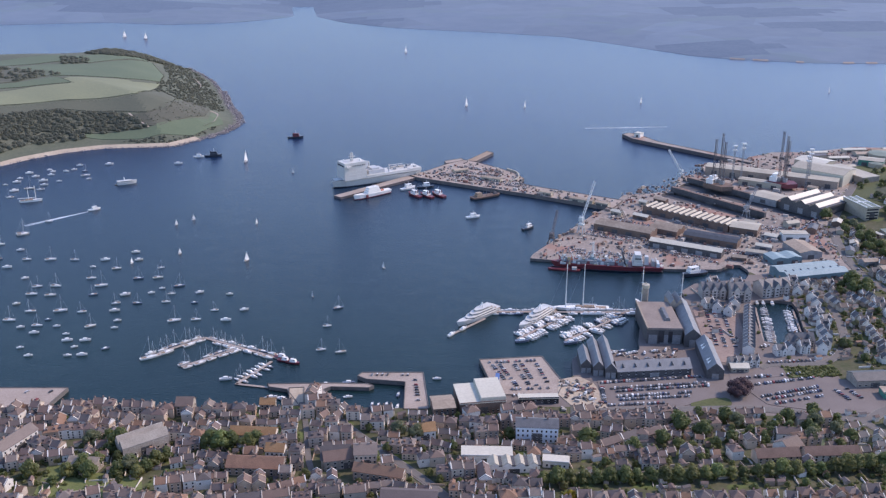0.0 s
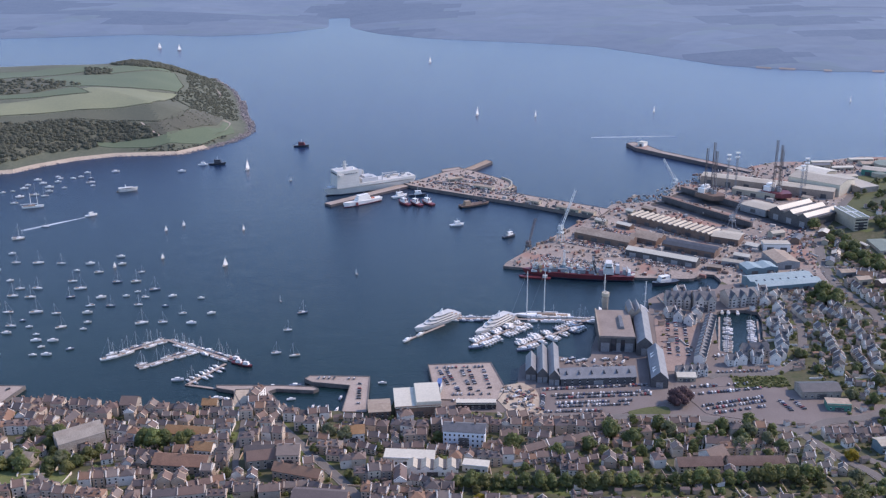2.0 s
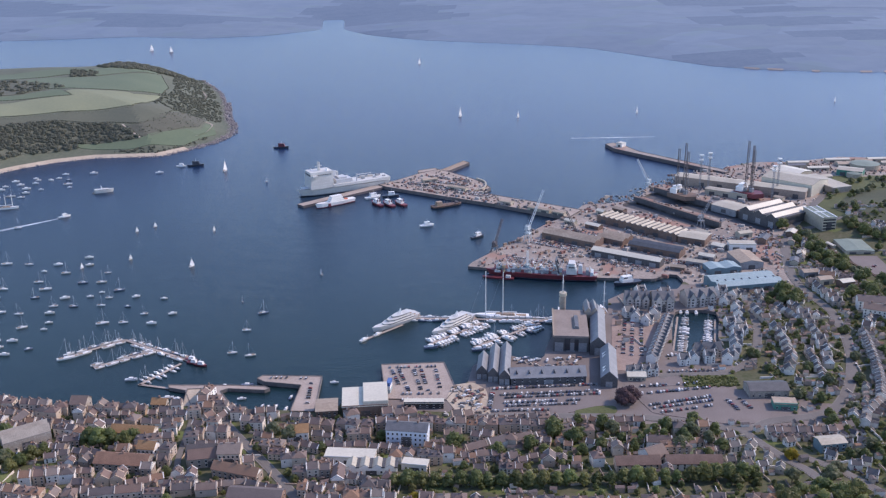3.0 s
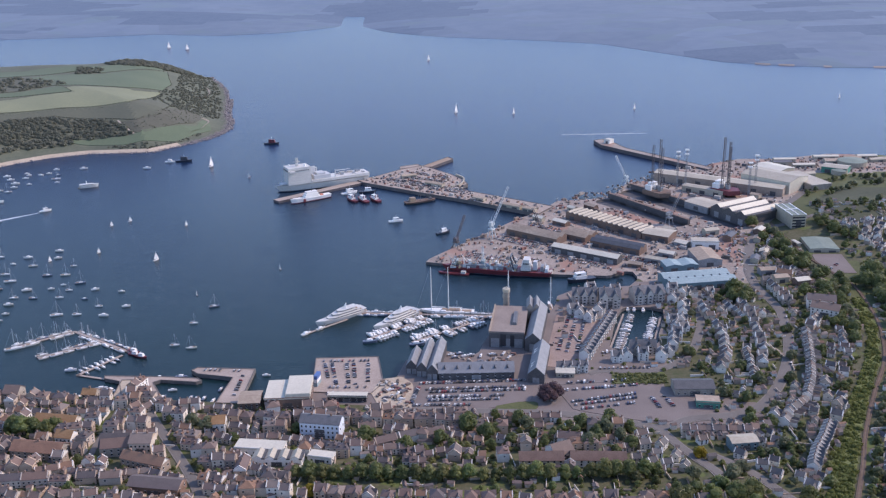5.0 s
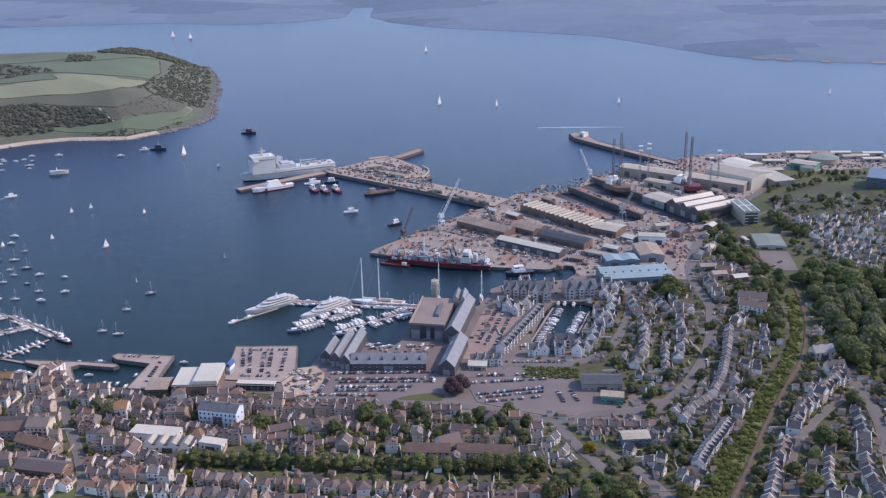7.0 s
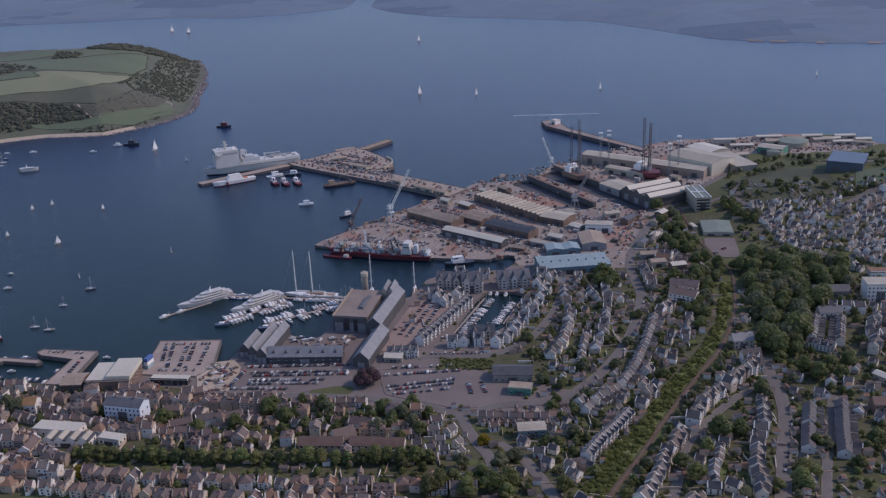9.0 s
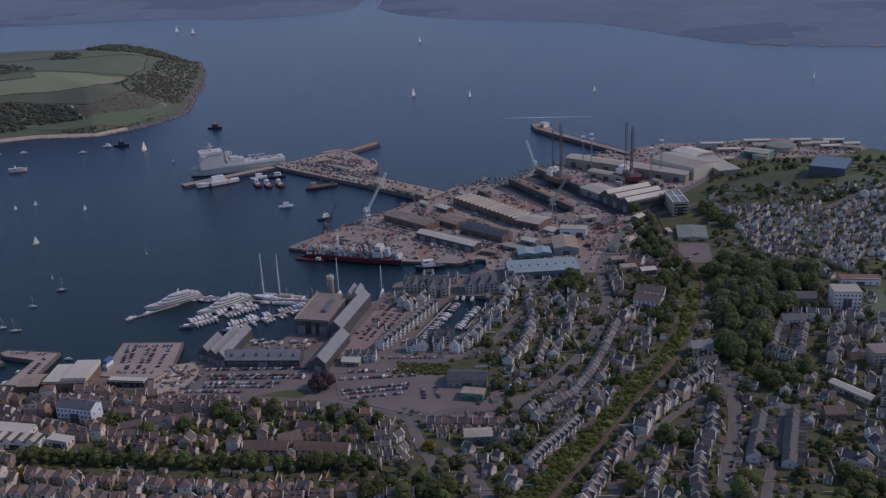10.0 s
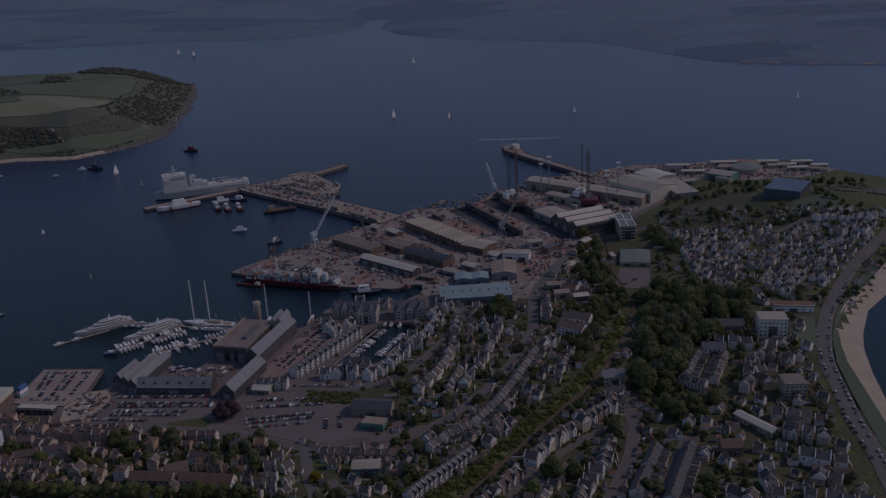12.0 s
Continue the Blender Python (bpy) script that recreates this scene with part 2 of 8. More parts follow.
ROOF_FELT = material("grey_brown_felt", (0.20, 0.16, 0.14), (0.29, 0.24, 0.205), 0.08, 0.85, 0, 0.1, 0.8)
BRICK_PAVING = material("pink_brick_paving", (0.23, 0.165, 0.14), (0.35, 0.27, 0.23), 0.08, 0.9, 0, 0.05, 1.0)
TRACK = material("pale_track", (0.34, 0.29, 0.23), (0.44, 0.38, 0.31), 0.1, 0.95)
RAIL_BALLAST = material("railway_ballast", (0.12, 0.082, 0.058), (0.19, 0.135, 0.095), 0.1, 0.95, 0, 0.2, 1.0)
RIBBED_GREEN = material("green_cladding", (0.05, 0.20, 0.15), (0.08, 0.28, 0.21), 0.2, 0.6)
CLUTTER = palette("dock_stores", [(0.38, 0.33, 0.28), (0.27, 0.13, 0.10), (0.13, 0.13, 0.14), (0.50, 0.46, 0.41), (0.28, 0.16, 0.13), (0.19, 0.21, 0.24), (0.42, 0.37, 0.32), (0.26, 0.21, 0.18), (0.22, 0.18, 0.15), (0.28, 0.20, 0.15), (0.13, 0.115, 0.10), (0.50, 0.47, 0.43), (0.18, 0.14, 0.12), (0.24, 0.16, 0.12)], 0.7)
DECK_PAINT = palette("deck_machinery", [(0.70, 0.69, 0.66), (0.26, 0.34, 0.40), (0.48, 0.20, 0.14), (0.62, 0.62, 0.60), (0.42, 0.46, 0.46), (0.16, 0.15, 0.15), (0.55, 0.42, 0.24)], 0.5)
YACHT_PAINT = material("warm_white_yacht_paint", (0.50, 0.48, 0.44), (0.64, 0.62, 0.58), 0.15, 0.3, 0, 0.02, 1.2)
PALE_WALLS = palette("pale_rendered_walls", [(0.78, 0.74, 0.67), (0.82, 0.80, 0.75), (0.66, 0.58, 0.47), (0.80, 0.77, 0.71), (0.50, 0.42, 0.34), (0.74, 0.67, 0.57), (0.38, 0.31, 0.25), (0.82, 0.78, 0.68)], 0.85)
GREY_ROOF = palette("grey_slate_roofs", [(0.08, 0.078, 0.082), (0.115, 0.108, 0.108), (0.065, 0.066, 0.073), (0.14, 0.125, 0.118), (0.092, 0.087, 0.088), (0.115, 0.085, 0.075), (0.17, 0.155, 0.145)], 0.7)
GREY_RENDER = material("grey_white_render", (0.32, 0.29, 0.265), (0.50, 0.465, 0.42), 0.15, 0.85, 0, 0.05, 1.2, spread=0.15)
WAKE = material("wake_foam", (0.45, 0.50, 0.54), (0.70, 0.73, 0.75), 0.15, 0.6, 0, 0.1, 0.8)


def let_light_through(m, share):
    """Leaves pass part of the light."""
    n, l = m.node_tree.nodes, m.node_tree.links
    b, out = n["Principled BSDF"], n["Material Output"]
    t, mix = n.new("ShaderNodeBsdfTranslucent"), n.new("ShaderNodeMixShader")
    mix.inputs["Fac"].default_value = share
    l.new(b.inputs["Base Color"].links[0].from_socket, t.inputs["Color"])
    l.new(b.outputs["BSDF"], mix.inputs[1]), l.new(t.outputs["BSDF"], mix.inputs[2]), l.new(mix.outputs["Shader"], out.inputs["Surface"])


for m in (LEAF, LEAF_DARK, BANK_LEAF, LEAF_GOLD, SCRUB_LEAF):
    let_light_through(m, 0.62)


def water_material():
    m = bpy.data.materials.new("harbour_water")
    m.use_nodes = True
    n, l = m.node_tree.nodes, m.node_tree.links
    b = n["Principled BSDF"]
    b.inputs["Roughness"].default_value, b.inputs["IOR"].default_value = 0.26, 1.33
    b.inputs["Specular Tint"].default_value = (0.63, 0.75, 0.79, 1.0)
    geo, calm, ramp = n.new("ShaderNodeNewGeometry"), n.new("ShaderNodeTexNoise"), n.new("ShaderNodeValToRGB")
    calm.inputs["Scale"].default_value, calm.inputs["Detail"].default_value = 0.004, 3
    l.new(geo.outputs["Position"], calm.inputs["Vector"]), l.new(calm.outputs["Fac"], ramp.inputs["Fac"])
    e = ramp.color_ramp.elements
    e[0].position, e[1].position = 0.35, 0.7
    e[0].color, e[1].color = (0.006, 0.020, 0.024, 1), (0.009, 0.027, 0.030, 1)
    # blue of far sky reflection painted into the base colour beyond the inner harbour
    axis, depth, far_blue = n.new("ShaderNodeSeparateXYZ"), n.new("ShaderNodeMapRange"), n.new("ShaderNodeMixRGB")
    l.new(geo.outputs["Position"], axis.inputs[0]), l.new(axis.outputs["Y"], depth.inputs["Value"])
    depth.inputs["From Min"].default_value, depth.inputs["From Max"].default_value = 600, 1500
    far_blue.inputs["Color2"].default_value = (0.008, 0.022, 0.075, 1)
    l.new(depth.outputs["Result"], far_blue.inputs["Fac"]), l.new(ramp.outputs["Color"], far_blue.inputs["Color1"]), l.new(far_blue.outputs["Color"], b.inputs["Base Color"])
    wave, swell, add, bump = n.new("ShaderNodeTexNoise"), n.new("ShaderNodeTexNoise"), n.new("ShaderNodeMath"), n.new("ShaderNodeBump")
    wave.inputs["Scale"].default_value, wave.inputs["Detail"].default_value = 0.6, 5
    swell.inputs["Scale"].default_value, swell.inputs["Detail"].default_value = 0.06, 3
    for node in (wave, swell):
        l.new(geo.outputs["Position"], node.inputs["Vector"])
    l.new(wave.outputs["Fac"], add.inputs[0]), l.new(swell.outputs["Fac"], add.inputs[1])
    bump.inputs["Strength"].default_value, bump.inputs["Distance"].default_value = 0.5, 0.7
    l.new(add.outputs[0], bump.inputs["Height"]), l.new(bump.outputs["Normal"], b.inputs["Normal"])
    return m


WATER = water_material()


def fields_on(m, scale, amount):
    """Breaks a land surface into patches of slightly different brightness, as fields do."""
    n, l = m.node_tree.nodes, m.node_tree.links
    b = n["Principled BSDF"]
    old = b.inputs["Base Color"].links[0].from_socket
    geo, cells, value, times = n.new("ShaderNodeNewGeometry"), n.new("ShaderNodeTexVoronoi"), n.new("ShaderNodeMapRange"), n.new("ShaderNodeMixRGB")
    cells.inputs["Scale"].default_value = scale
    l.new(geo.outputs["Position"], cells.inputs["Vector"]), l.new(cells.outputs["Color"], value.inputs["Value"])
    value.inputs["To Min"].default_value, value.inputs["To Max"].default_value = 1 - amount, 1 + amount
    times.blend_type, times.inputs["Fac"].default_value = "MULTIPLY", 1
    l.new(old, times.inputs["Color1"]), l.new(value.outputs["Result"], times.inputs["Color2"]), l.new(times.outputs["Color"], b.inputs["Base Color"])


fields_on(HAZE_BLUE_LAND, 0.006, 0.07)

# ---- mesh helpers ----
class Shape:
    """Vertices and faces of one mesh, gathered piece by piece."""

    def __init__(self):
        self.v, self.f, self.s = [], [], []

    def add(self, verts, faces, slot=0):
        k = len(self.v)
        self.v += [tuple(p) for p in verts]
        self.f += [tuple(i + k for i in f) for f in faces]
        self.s += [slot] * len(faces)
        return self

    def box(self, x0, x1, y0, y1, z0, z1, slot=0, top=None):
        """top: how far the upper face is drawn in on each side."""
        a, b = top if top else (0, 0)
        v = [(x0, y0, z0), (x1, y0, z0), (x1, y1, z0), (x0, y1, z0), (x0 + a, y0 + b, z1), (x1 - a, y0 + b, z1), (x1 - a, y1 - b, z1), (x0 + a, y1 - b, z1)]
        return self.add(v, [(3, 2, 1, 0), (4, 5, 6, 7), (0, 1, 5, 4), (1, 2, 6, 5), (2, 3, 7, 6), (3, 0, 4, 7)], slot)

    def tube(self, a, b, r0, r1=None, n=6, slot=0):
        a, b = Vector(a), Vector(b)
        r1 = r0 if r1 is None else r1
        d = (b - a).normalized()
        u = d.orthogonal().normalized()
        w = d.cross(u)
        ring = [(math.cos(6.28319 * k / n), math.sin(6.28319 * k / n)) for k in range(n)]
        v = [a + (u * c + w * s) * r0 for c, s in ring] + [b + (u * c + w * s) * r1 for c, s in ring]
        f = [(k, (k + 1) % n, n + (k + 1) % n, n + k) for k in range(n)] + [tuple(range(n))[::-1], tuple(range(n, 2 * n))]
        return self.add(v, f, slot)

    def prism(self, poly, z0, z1, slot=0, side=None):
        """An upright block on a polygon that runs anticlockwise."""
        n = len(poly)
        if sum(poly[i][0] * poly[(i + 1) % n][1] - poly[(i + 1) % n][0] * poly[i][1] for i in range(n)) < 0:
            poly = poly[::-1]
        v = [(x, y, z0) for x, y in poly] + [(x, y, z1) for x, y in poly]
        self.add(v, [tuple(range(n, 2 * n))], slot)
        return self.add(v, [(i, (i + 1) % n, n + (i + 1) % n, n + i) for i in range(n)], slot if side is None else side)

    def gable(self, x0, x1, y0, y1, z, h, over=0.3, thick=0.22, slot=0):
        """A pitched roof with its ridge along x, with thickness and eaves."""
        x0, x1, ym = x0 - over, x1 + over, (y0 + y1) / 2
        drop = h / (ym - y0) * over
        pts = [(y0 - over, z - drop), (ym, z + h), (y1 + over, z - drop)]
        v = [(x, y, zz + t) for x in (x0, x1) for t in (0, thick) for y, zz in pts]
        f = [(3, 9, 10, 4), (4, 10, 11, 5), (6, 0, 1, 7), (7, 1, 2, 8), (0, 3, 4, 1), (1, 4, 5, 2), (9, 6, 7, 10), (10, 7, 8, 11), (0, 6, 9, 3), (5, 11, 8, 2)]
        return self.add(v, f, slot)

    def hip(self, x0, x1, y0, y1, z, h, over=0.3, slot=0):
        x0, x1, y0, y1 = x0 - over, x1 + over, y0 - over, y1 + over
        run = min((y1 - y0) / 2, (x1 - x0) / 2 - 0.05)
        ym = (y0 + y1) / 2
        v = [(x0, y0, z), (x1, y0, z), (x1, y1, z), (x0, y1, z), (x0 + run, ym, z + h), (x1 - run, ym, z + h), (x0, y0, z + 0.15), (x1, y0, z + 0.15), (x1, y1, z + 0.15), (x0, y1, z + 0.15)]
        return self.add(v, [(3, 2, 1, 0), (0, 1, 7, 6), (1, 2, 8, 7), (2, 3, 9, 8), (3, 0, 6, 9), (6, 7, 5, 4), (7, 8, 5), (8, 9, 4, 5), (9, 6, 4)], slot)

    def gable_walls(self, x0, x1, y0, y1, z0, z1, h, slot=0):
        ym = (y0 + y1) / 2
        v = [(x, y, z) for x in (x0, x1) for y, z in ((y0, z0), (y1, z0), (y1, z1), (ym, z1 + h), (y0, z1))]
        return self.add(v, [(0, 4, 3, 2, 1)[::-1][::-1], (5, 6, 7, 8, 9), (0, 5, 9, 4), (6, 1, 2, 7), (0, 1, 6, 5), (4, 9, 8, 3), (3, 8, 7, 2)], slot)

    def mesh(self, name, *mats):
        me = bpy.data.meshes.new(name)
        me.from_pydata(self.v, [], self.f)
        for m in mats:
            me.materials.append(m)
        if len(mats) > 1:
            me.polygons.foreach_set("material_index", self.s)
        me.update()
        return me


def part(name, shape, mat, parent=None, label="", m=None):
    mats = mat if isinstance(mat, (list, tuple)) else (mat,)
    ob = new(name, shape.mesh(name, *mats) if isinstance(shape, Shape) else shape)
    if parent is not None:
        ob.parent = parent
    if m is not None:
        ob.matrix_basis = m
    if label:
        ob["label"] = label
    return ob


def thing(name, label, category, m=None, group="", kind=""):
    ob = tagged(new(name), label, category, group, kind)
    if m is not None:
        ob.matrix_basis = m
    return ob


def smooth(a, b, x):
    t = min(1.0, max(0.0, (x - a) / (b - a)))
    return t * t * (3 - 2 * t)


def ground_z(x, y):
    """Height of the town's ground: flat quays, rising to the near streets and to the hill by the point."""
    z = 2.5 + 10.0 * smooth(515, 360, y) + 3.0 * smooth(300, 430, x) * smooth(760, 640, y)
    z += 20.0 * math.exp(-(((x - 640) / 100) ** 2 + ((y - 985) / 75) ** 2)) + 9.0 * math.exp(-(((x - 500) / 55) ** 2 + ((y - 925) / 65) ** 2))
    return z


def inside(poly, x, y):
    hit = False
    for i in range(len(poly)):
        (x0, y0), (x1, y1) = poly[i - 1], poly[i]
        if (y0 > y) != (y1 > y) and x < (x1 - x0) * (y - y0) / (y1 - y0) + x0:
            hit = not hit
    return hit


def along(line, step, start=0.0):
    """Points every step metres along a broken line, with the angle of the line there."""
    out, left = [], start
    for (x0, y0), (x1, y1) in zip(line, line[1:]):
        d = math.hypot(x1 - x0, y1 - y0)
        while left <= d:
            out.append((x0 + (x1 - x0) * left / d, y0 + (y1 - y0) * left / d, math.atan2(y1 - y0, x1 - x0)))
            left += step
        left -= d
    return out

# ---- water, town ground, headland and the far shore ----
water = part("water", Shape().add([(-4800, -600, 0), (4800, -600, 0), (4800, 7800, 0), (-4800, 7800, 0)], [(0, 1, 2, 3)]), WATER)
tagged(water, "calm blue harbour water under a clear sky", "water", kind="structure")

COAST = [(-470, -380), (-470, 512), (-237, 512), (-195, 517), (-158, 512), (-123, 512), (-96, 516), (-54, 514), (2, 512), (16, 518), (20, 540), (44, 545),
         (84, 546), (97, 553), (100, 580), (117, 601), (128, 597), (140, 590), (150, 594), (152, 610), (166, 666), (200, 668), (206, 690), (207, 706),
         (222, 722), (246, 728), (268, 732), (277, 750), (273, 768), (264, 766), (252, 755), (205, 757), (91, 784), (94, 794), (173, 922), (193, 942), (212, 986), (249, 994),
         (272, 1008), (286, 1038), (292, 1062), (328, 1082), (335, 1121), (391, 1140), (411, 1162), (445, 1185), (492, 1185), (562, 1214), (627, 1208),
         (689, 1150), (780, 1080), (840, 1000), (820, 930), (740, 880), (690, 838), (660, 800), (643, 777), (623, 743), (611, 701), (606, 672), (604, 637), (604, 600), (606, 560), (614, 500), (628, 440), (650, 380), (706, 120), (706, -380)]
BASIN = [(241, 601), (263, 608), (279, 617), (280, 634), (288, 666), (289, 686), (259, 686), (252, 668)]
DRY_DOCKS = [[(250, 985), (328, 893), (340, 903), (268, 1000)], [(281, 1018), (386, 887), (398, 905), (296, 1040)]]


def shore_distance(points, rings):
    """For each point: metres to the nearest edge of the rings, that edge's nearest point, and whether it lies inside the first ring and in no other."""
    best, near, within = np.full(len(points), 1e9), np.zeros((len(points), 2)), np.zeros(len(points), bool)
    for ring in rings:
        r = np.array(ring, float)
        odd = np.zeros(len(points), bool)
        for a, b in zip(r, np.roll(r, -1, 0)):
            d = b - a
            t = np.clip(((points - a) @ d) / (d @ d), 0, 1)
            q = a + t[:, None] * d
            gap = np.linalg.norm(points - q, axis=1)
            closer = gap < best
            best[closer], near[closer] = gap[closer], q[closer]
            if a[1] != b[1]:
                odd ^= ((a[1] > points[:, 1]) != (b[1] > points[:, 1])) & (points[:, 0] < (b[0] - a[0]) * (points[:, 1] - a[1]) / (b[1] - a[1]) + a[0])
        within ^= odd
    return best, near, within


def land(name, rings, cell, height, mats, choose, foot=-4.0):
    """A sheet of ground that ends in a clean edge along its coast and drops there below the water. choose(x, y) picks the surface."""
    r = np.array(rings[0], float)
    (x0, y0), (x1, y1) = r.min(0) - cell, r.max(0) + cell
    nx, ny = int((x1 - x0) / cell) + 2, int((y1 - y0) / cell) + 2
    gx, gy = np.meshgrid(x0 + cell * np.arange(nx), y0 + cell * np.arange(ny))
    pts = np.stack([gx.ravel(), gy.ravel()], 1)
    gap, near, within = shore_distance(pts, rings)
    snap = gap < cell * 0.62
    pts[snap] = near[snap]
    use = within | snap
    verts = [(x, y, height(x, y, 0.0 if s else g)) if u else (x, y, 0) for (x, y), u, g, s in zip(pts, use, gap, snap)]
    faces, slots, edge = [], [], {}
    for j in range(ny - 1):
        for i in range(nx - 1):
            k = j * nx + i
            quad = (k, k + 1, k + nx + 1, k + nx)
            keep = [q for q in quad if use[q]]
            if len(keep) < 3 or all(snap[q] for q in keep) and not inside(rings[0], *np.mean([pts[q] for q in keep], 0)):
                continue
            faces.append(tuple(keep))
            slots.append(choose(*np.mean([pts[q] for q in keep], 0)))
            for a, b in zip(keep, keep[1:] + keep[:1]):
                if (b, a) in edge:
                    del edge[(b, a)]
                else:
                    edge[(a, b)] = 1
    low = {}
    for a, b in edge:
        for q in (a, b):
            if q not in low:
                low[q] = len(verts)
                verts.append((verts[q][0], verts[q][1], foot))
        faces.append((b, a, low[a], low[b]))
        slots.append(len(mats) - 1)
    used = sorted({q for f in faces for q in f})
    index = {q: n for n, q in enumerate(used)}
    s = Shape()
    s.v, s.f, s.s = [verts[q] for q in used], [tuple(index[q] for q in f) for f in faces], slots
    return part(name, s, mats)


DOCK_AREA = [(86, 784), (173, 925), (193, 945), (212, 990), (292, 1066), (335, 1125), (411, 1166), (500, 1190), (500, 1050), (440, 960), (405, 890), (372, 800), (372, 740), (300, 735), (262, 757), (205, 755)]
MARINA_AREA = [(100, 545), (96, 582), (118, 604), (150, 600), (166, 668), (204, 670), (232, 690), (205, 560), (270, 556), (330, 530), (330, 505), (180, 498), (90, 512), (20, 515), (18, 545), (84, 550)]
BEACH_AREA = [(600, 120), (588, 500), (586, 580), (584, 641), (588, 680), (606, 728), (640, 800), (720, 890), (800, 850), (680, 640), (740, 120)]
BASIN_AREA = [(204, 560), (240, 566), (276, 574), (284, 640), (296, 690), (306, 742), (212, 736), (200, 668)]
POINT_AREA = [(440, 1150), (470, 1120), (560, 1110), (640, 1130), (680, 1170), (560, 1230), (430, 1200)]


def town_surface(x, y):
    if inside(DOCK_AREA, x, y):
        return 1
    if inside(MARINA_AREA, x, y):
        return 2
    if inside(BEACH_AREA, x, y):
        return 3
    if inside(BASIN_AREA, x, y):
        return 2
    if inside(POINT_AREA, x, y):
        return 1
    if (y > 895 and x > 455) or (440 < x < 475 and 590 < y < 800):
        return 4
    return 0


def town_height(x, y, gap):
    z = ground_z(x, y)
    if inside(BEACH_AREA, x, y):
        z = min(z, 0.3 + gap * 0.18)
    return z


ground = land("ground", [COAST, BASIN] + DRY_DOCKS, 6.0, town_height, [GROUND, CONCRETE, ASPHALT, SAND, GRASS, QUAY_STONE], town_surface)
tagged(ground, "town ground of gardens, yards and concrete quays above the harbour", "ground", kind="structure")

HEAD = [(-1500, 1010), (-900, 1040), (-640, 1085), (-526, 1123), (-510, 1152), (-475, 1191), (-432, 1216), (-382, 1223), (-347, 1229), (-319, 1270), (-294, 1320), (-287, 1375),
        (-300, 1430), (-327, 1497), (-362, 1620), (-405, 1742), (-448, 1830), (-488, 1905), (-560, 1940), (-680, 1900), (-900, 1840), (-1500, 1780)]
PALE_FIELD = [(-760, 1150), (-615, 1239), (-553, 1289), (-516, 1313), (-426, 1357), (-419, 1403), (-429, 1493), (-460, 1456), (-470, 1461), (-542, 1411), (-544, 1400), (-523, 1381), (-575, 1348), (-629, 1290), (-760, 1220)]
SMALL_FIELD = [(-648, 1315), (-578, 1354), (-527, 1382), (-546, 1400), (-559, 1413), (-601, 1372), (-657, 1334)]
UPPER_FIELD = [(-651, 1493), (-593, 1414), (-554, 1422), (-473, 1470), (-434, 1510), (-450, 1592), (-473, 1642), (-506, 1718), (-566, 1566), (-640, 1531)]
CREST_FIELD = [(-900, 1420), (-727, 1485), (-687, 1514), (-645, 1543), (-613, 1582), (-570, 1582), (-513, 1724), (-544, 1770), (-602, 1656), (-675, 1620), (-714, 1576), (-900, 1540)]
DULL_FIELD = [(-760, 1130), (-612, 1233), (-514, 1308), (-424, 1350), (-406, 1429), (-380, 1401), (-375, 1341), (-396, 1304), (-443, 1304), (-514, 1286), (-606, 1214), (-760, 1100)]
ROUGH_FIELD = [(-414, 1296), (-395, 1303), (-375, 1380), (-361, 1450), (-335, 1419), (-329, 1365), (-374, 1273), (-387, 1273)]
LOW_FIELD = [(-461, 1235), (-464, 1242), (-386, 1266), (-323, 1355), (-329, 1400), (-317, 1396), (-302, 1357), (-329, 1278), (-389, 1244)]
SHORE_WOOD = [(-760, 1098), (-618, 1210), (-513, 1283), (-442, 1301), (-413, 1293), (-386, 1269), (-464, 1244), (-461, 1232), (-516, 1196), (-560, 1130), (-760, 1075)]
TOP_WOOD = [(-900, 1400), (-721, 1473), (-647, 1482), (-598, 1470), (-562, 1431), (-590, 1405), (-604, 1379), (-660, 1341), (-900, 1300)]
COPSE = [(-630, 1614), (-591, 1638), (-569, 1580), (-602, 1557)]
CLIFF_SCRUB = [(-515, 1815), (-439, 1584), (-379, 1406), (-365, 1450), (-339, 1446), (-317, 1435), (-352, 1564), (-420, 1755), (-480, 1890), (-530, 1900)]
CREST_WOOD = [(-610, 1690), (-600, 1790), (-560, 1880), (-490, 1870), (-512, 1760), (-560, 1680)]


def head_height(x, y, gap):
    z = 62 * (1 - math.exp(-(max(0, gap - 3) / 105) ** 1.5)) + 0.6
    return z + 3 * noise.noise((x * 0.01, y * 0.01, 3)) * min(1, gap / 60)


headland = land("headland", [HEAD], 6.0, head_height, [SCRUB, ROCK], lambda x, y: 0)
tagged(headland, "green headland with pasture fields and wooded slopes", "headland", kind="structure")


def head_z(x, y):
    gap, _, within = shore_distance(np.array([[x, y]], float), [HEAD])
    return head_height(x, y, float(gap[0])) if within[0] else None


for ring, mat, label in [(PALE_FIELD, FIELD_PALE, "pale green pasture on the headland"), (UPPER_FIELD, FIELD_MID, "green pasture on the headland's crest"), (DULL_FIELD, FIELD_DULL, "rough dull pasture on the headland"),
                         (CREST_FIELD, FIELD_MID, "green pasture along the headland's crest"), (LOW_FIELD, FIELD_MID, "narrow green field above the headland's shore"), (SMALL_FIELD, FIELD_MID, "small green field beside the woods"),
                         (ROUGH_FIELD, FIELD_ROUGH, "dark bracken slope on the headland"), (SHORE_WOOD, WOOD_FLOOR, "shaded floor of the headland's shore wood"), (TOP_WOOD, WOOD_FLOOR, "shaded floor of the headland's upper wood")]:
    tagged(land("field", [ring], 6.0, lambda x, y, gap: (head_z(x, y) or 0) + 0.7, [mat, mat], lambda x, y: 0, foot=0.5), label, "field", kind="structure")

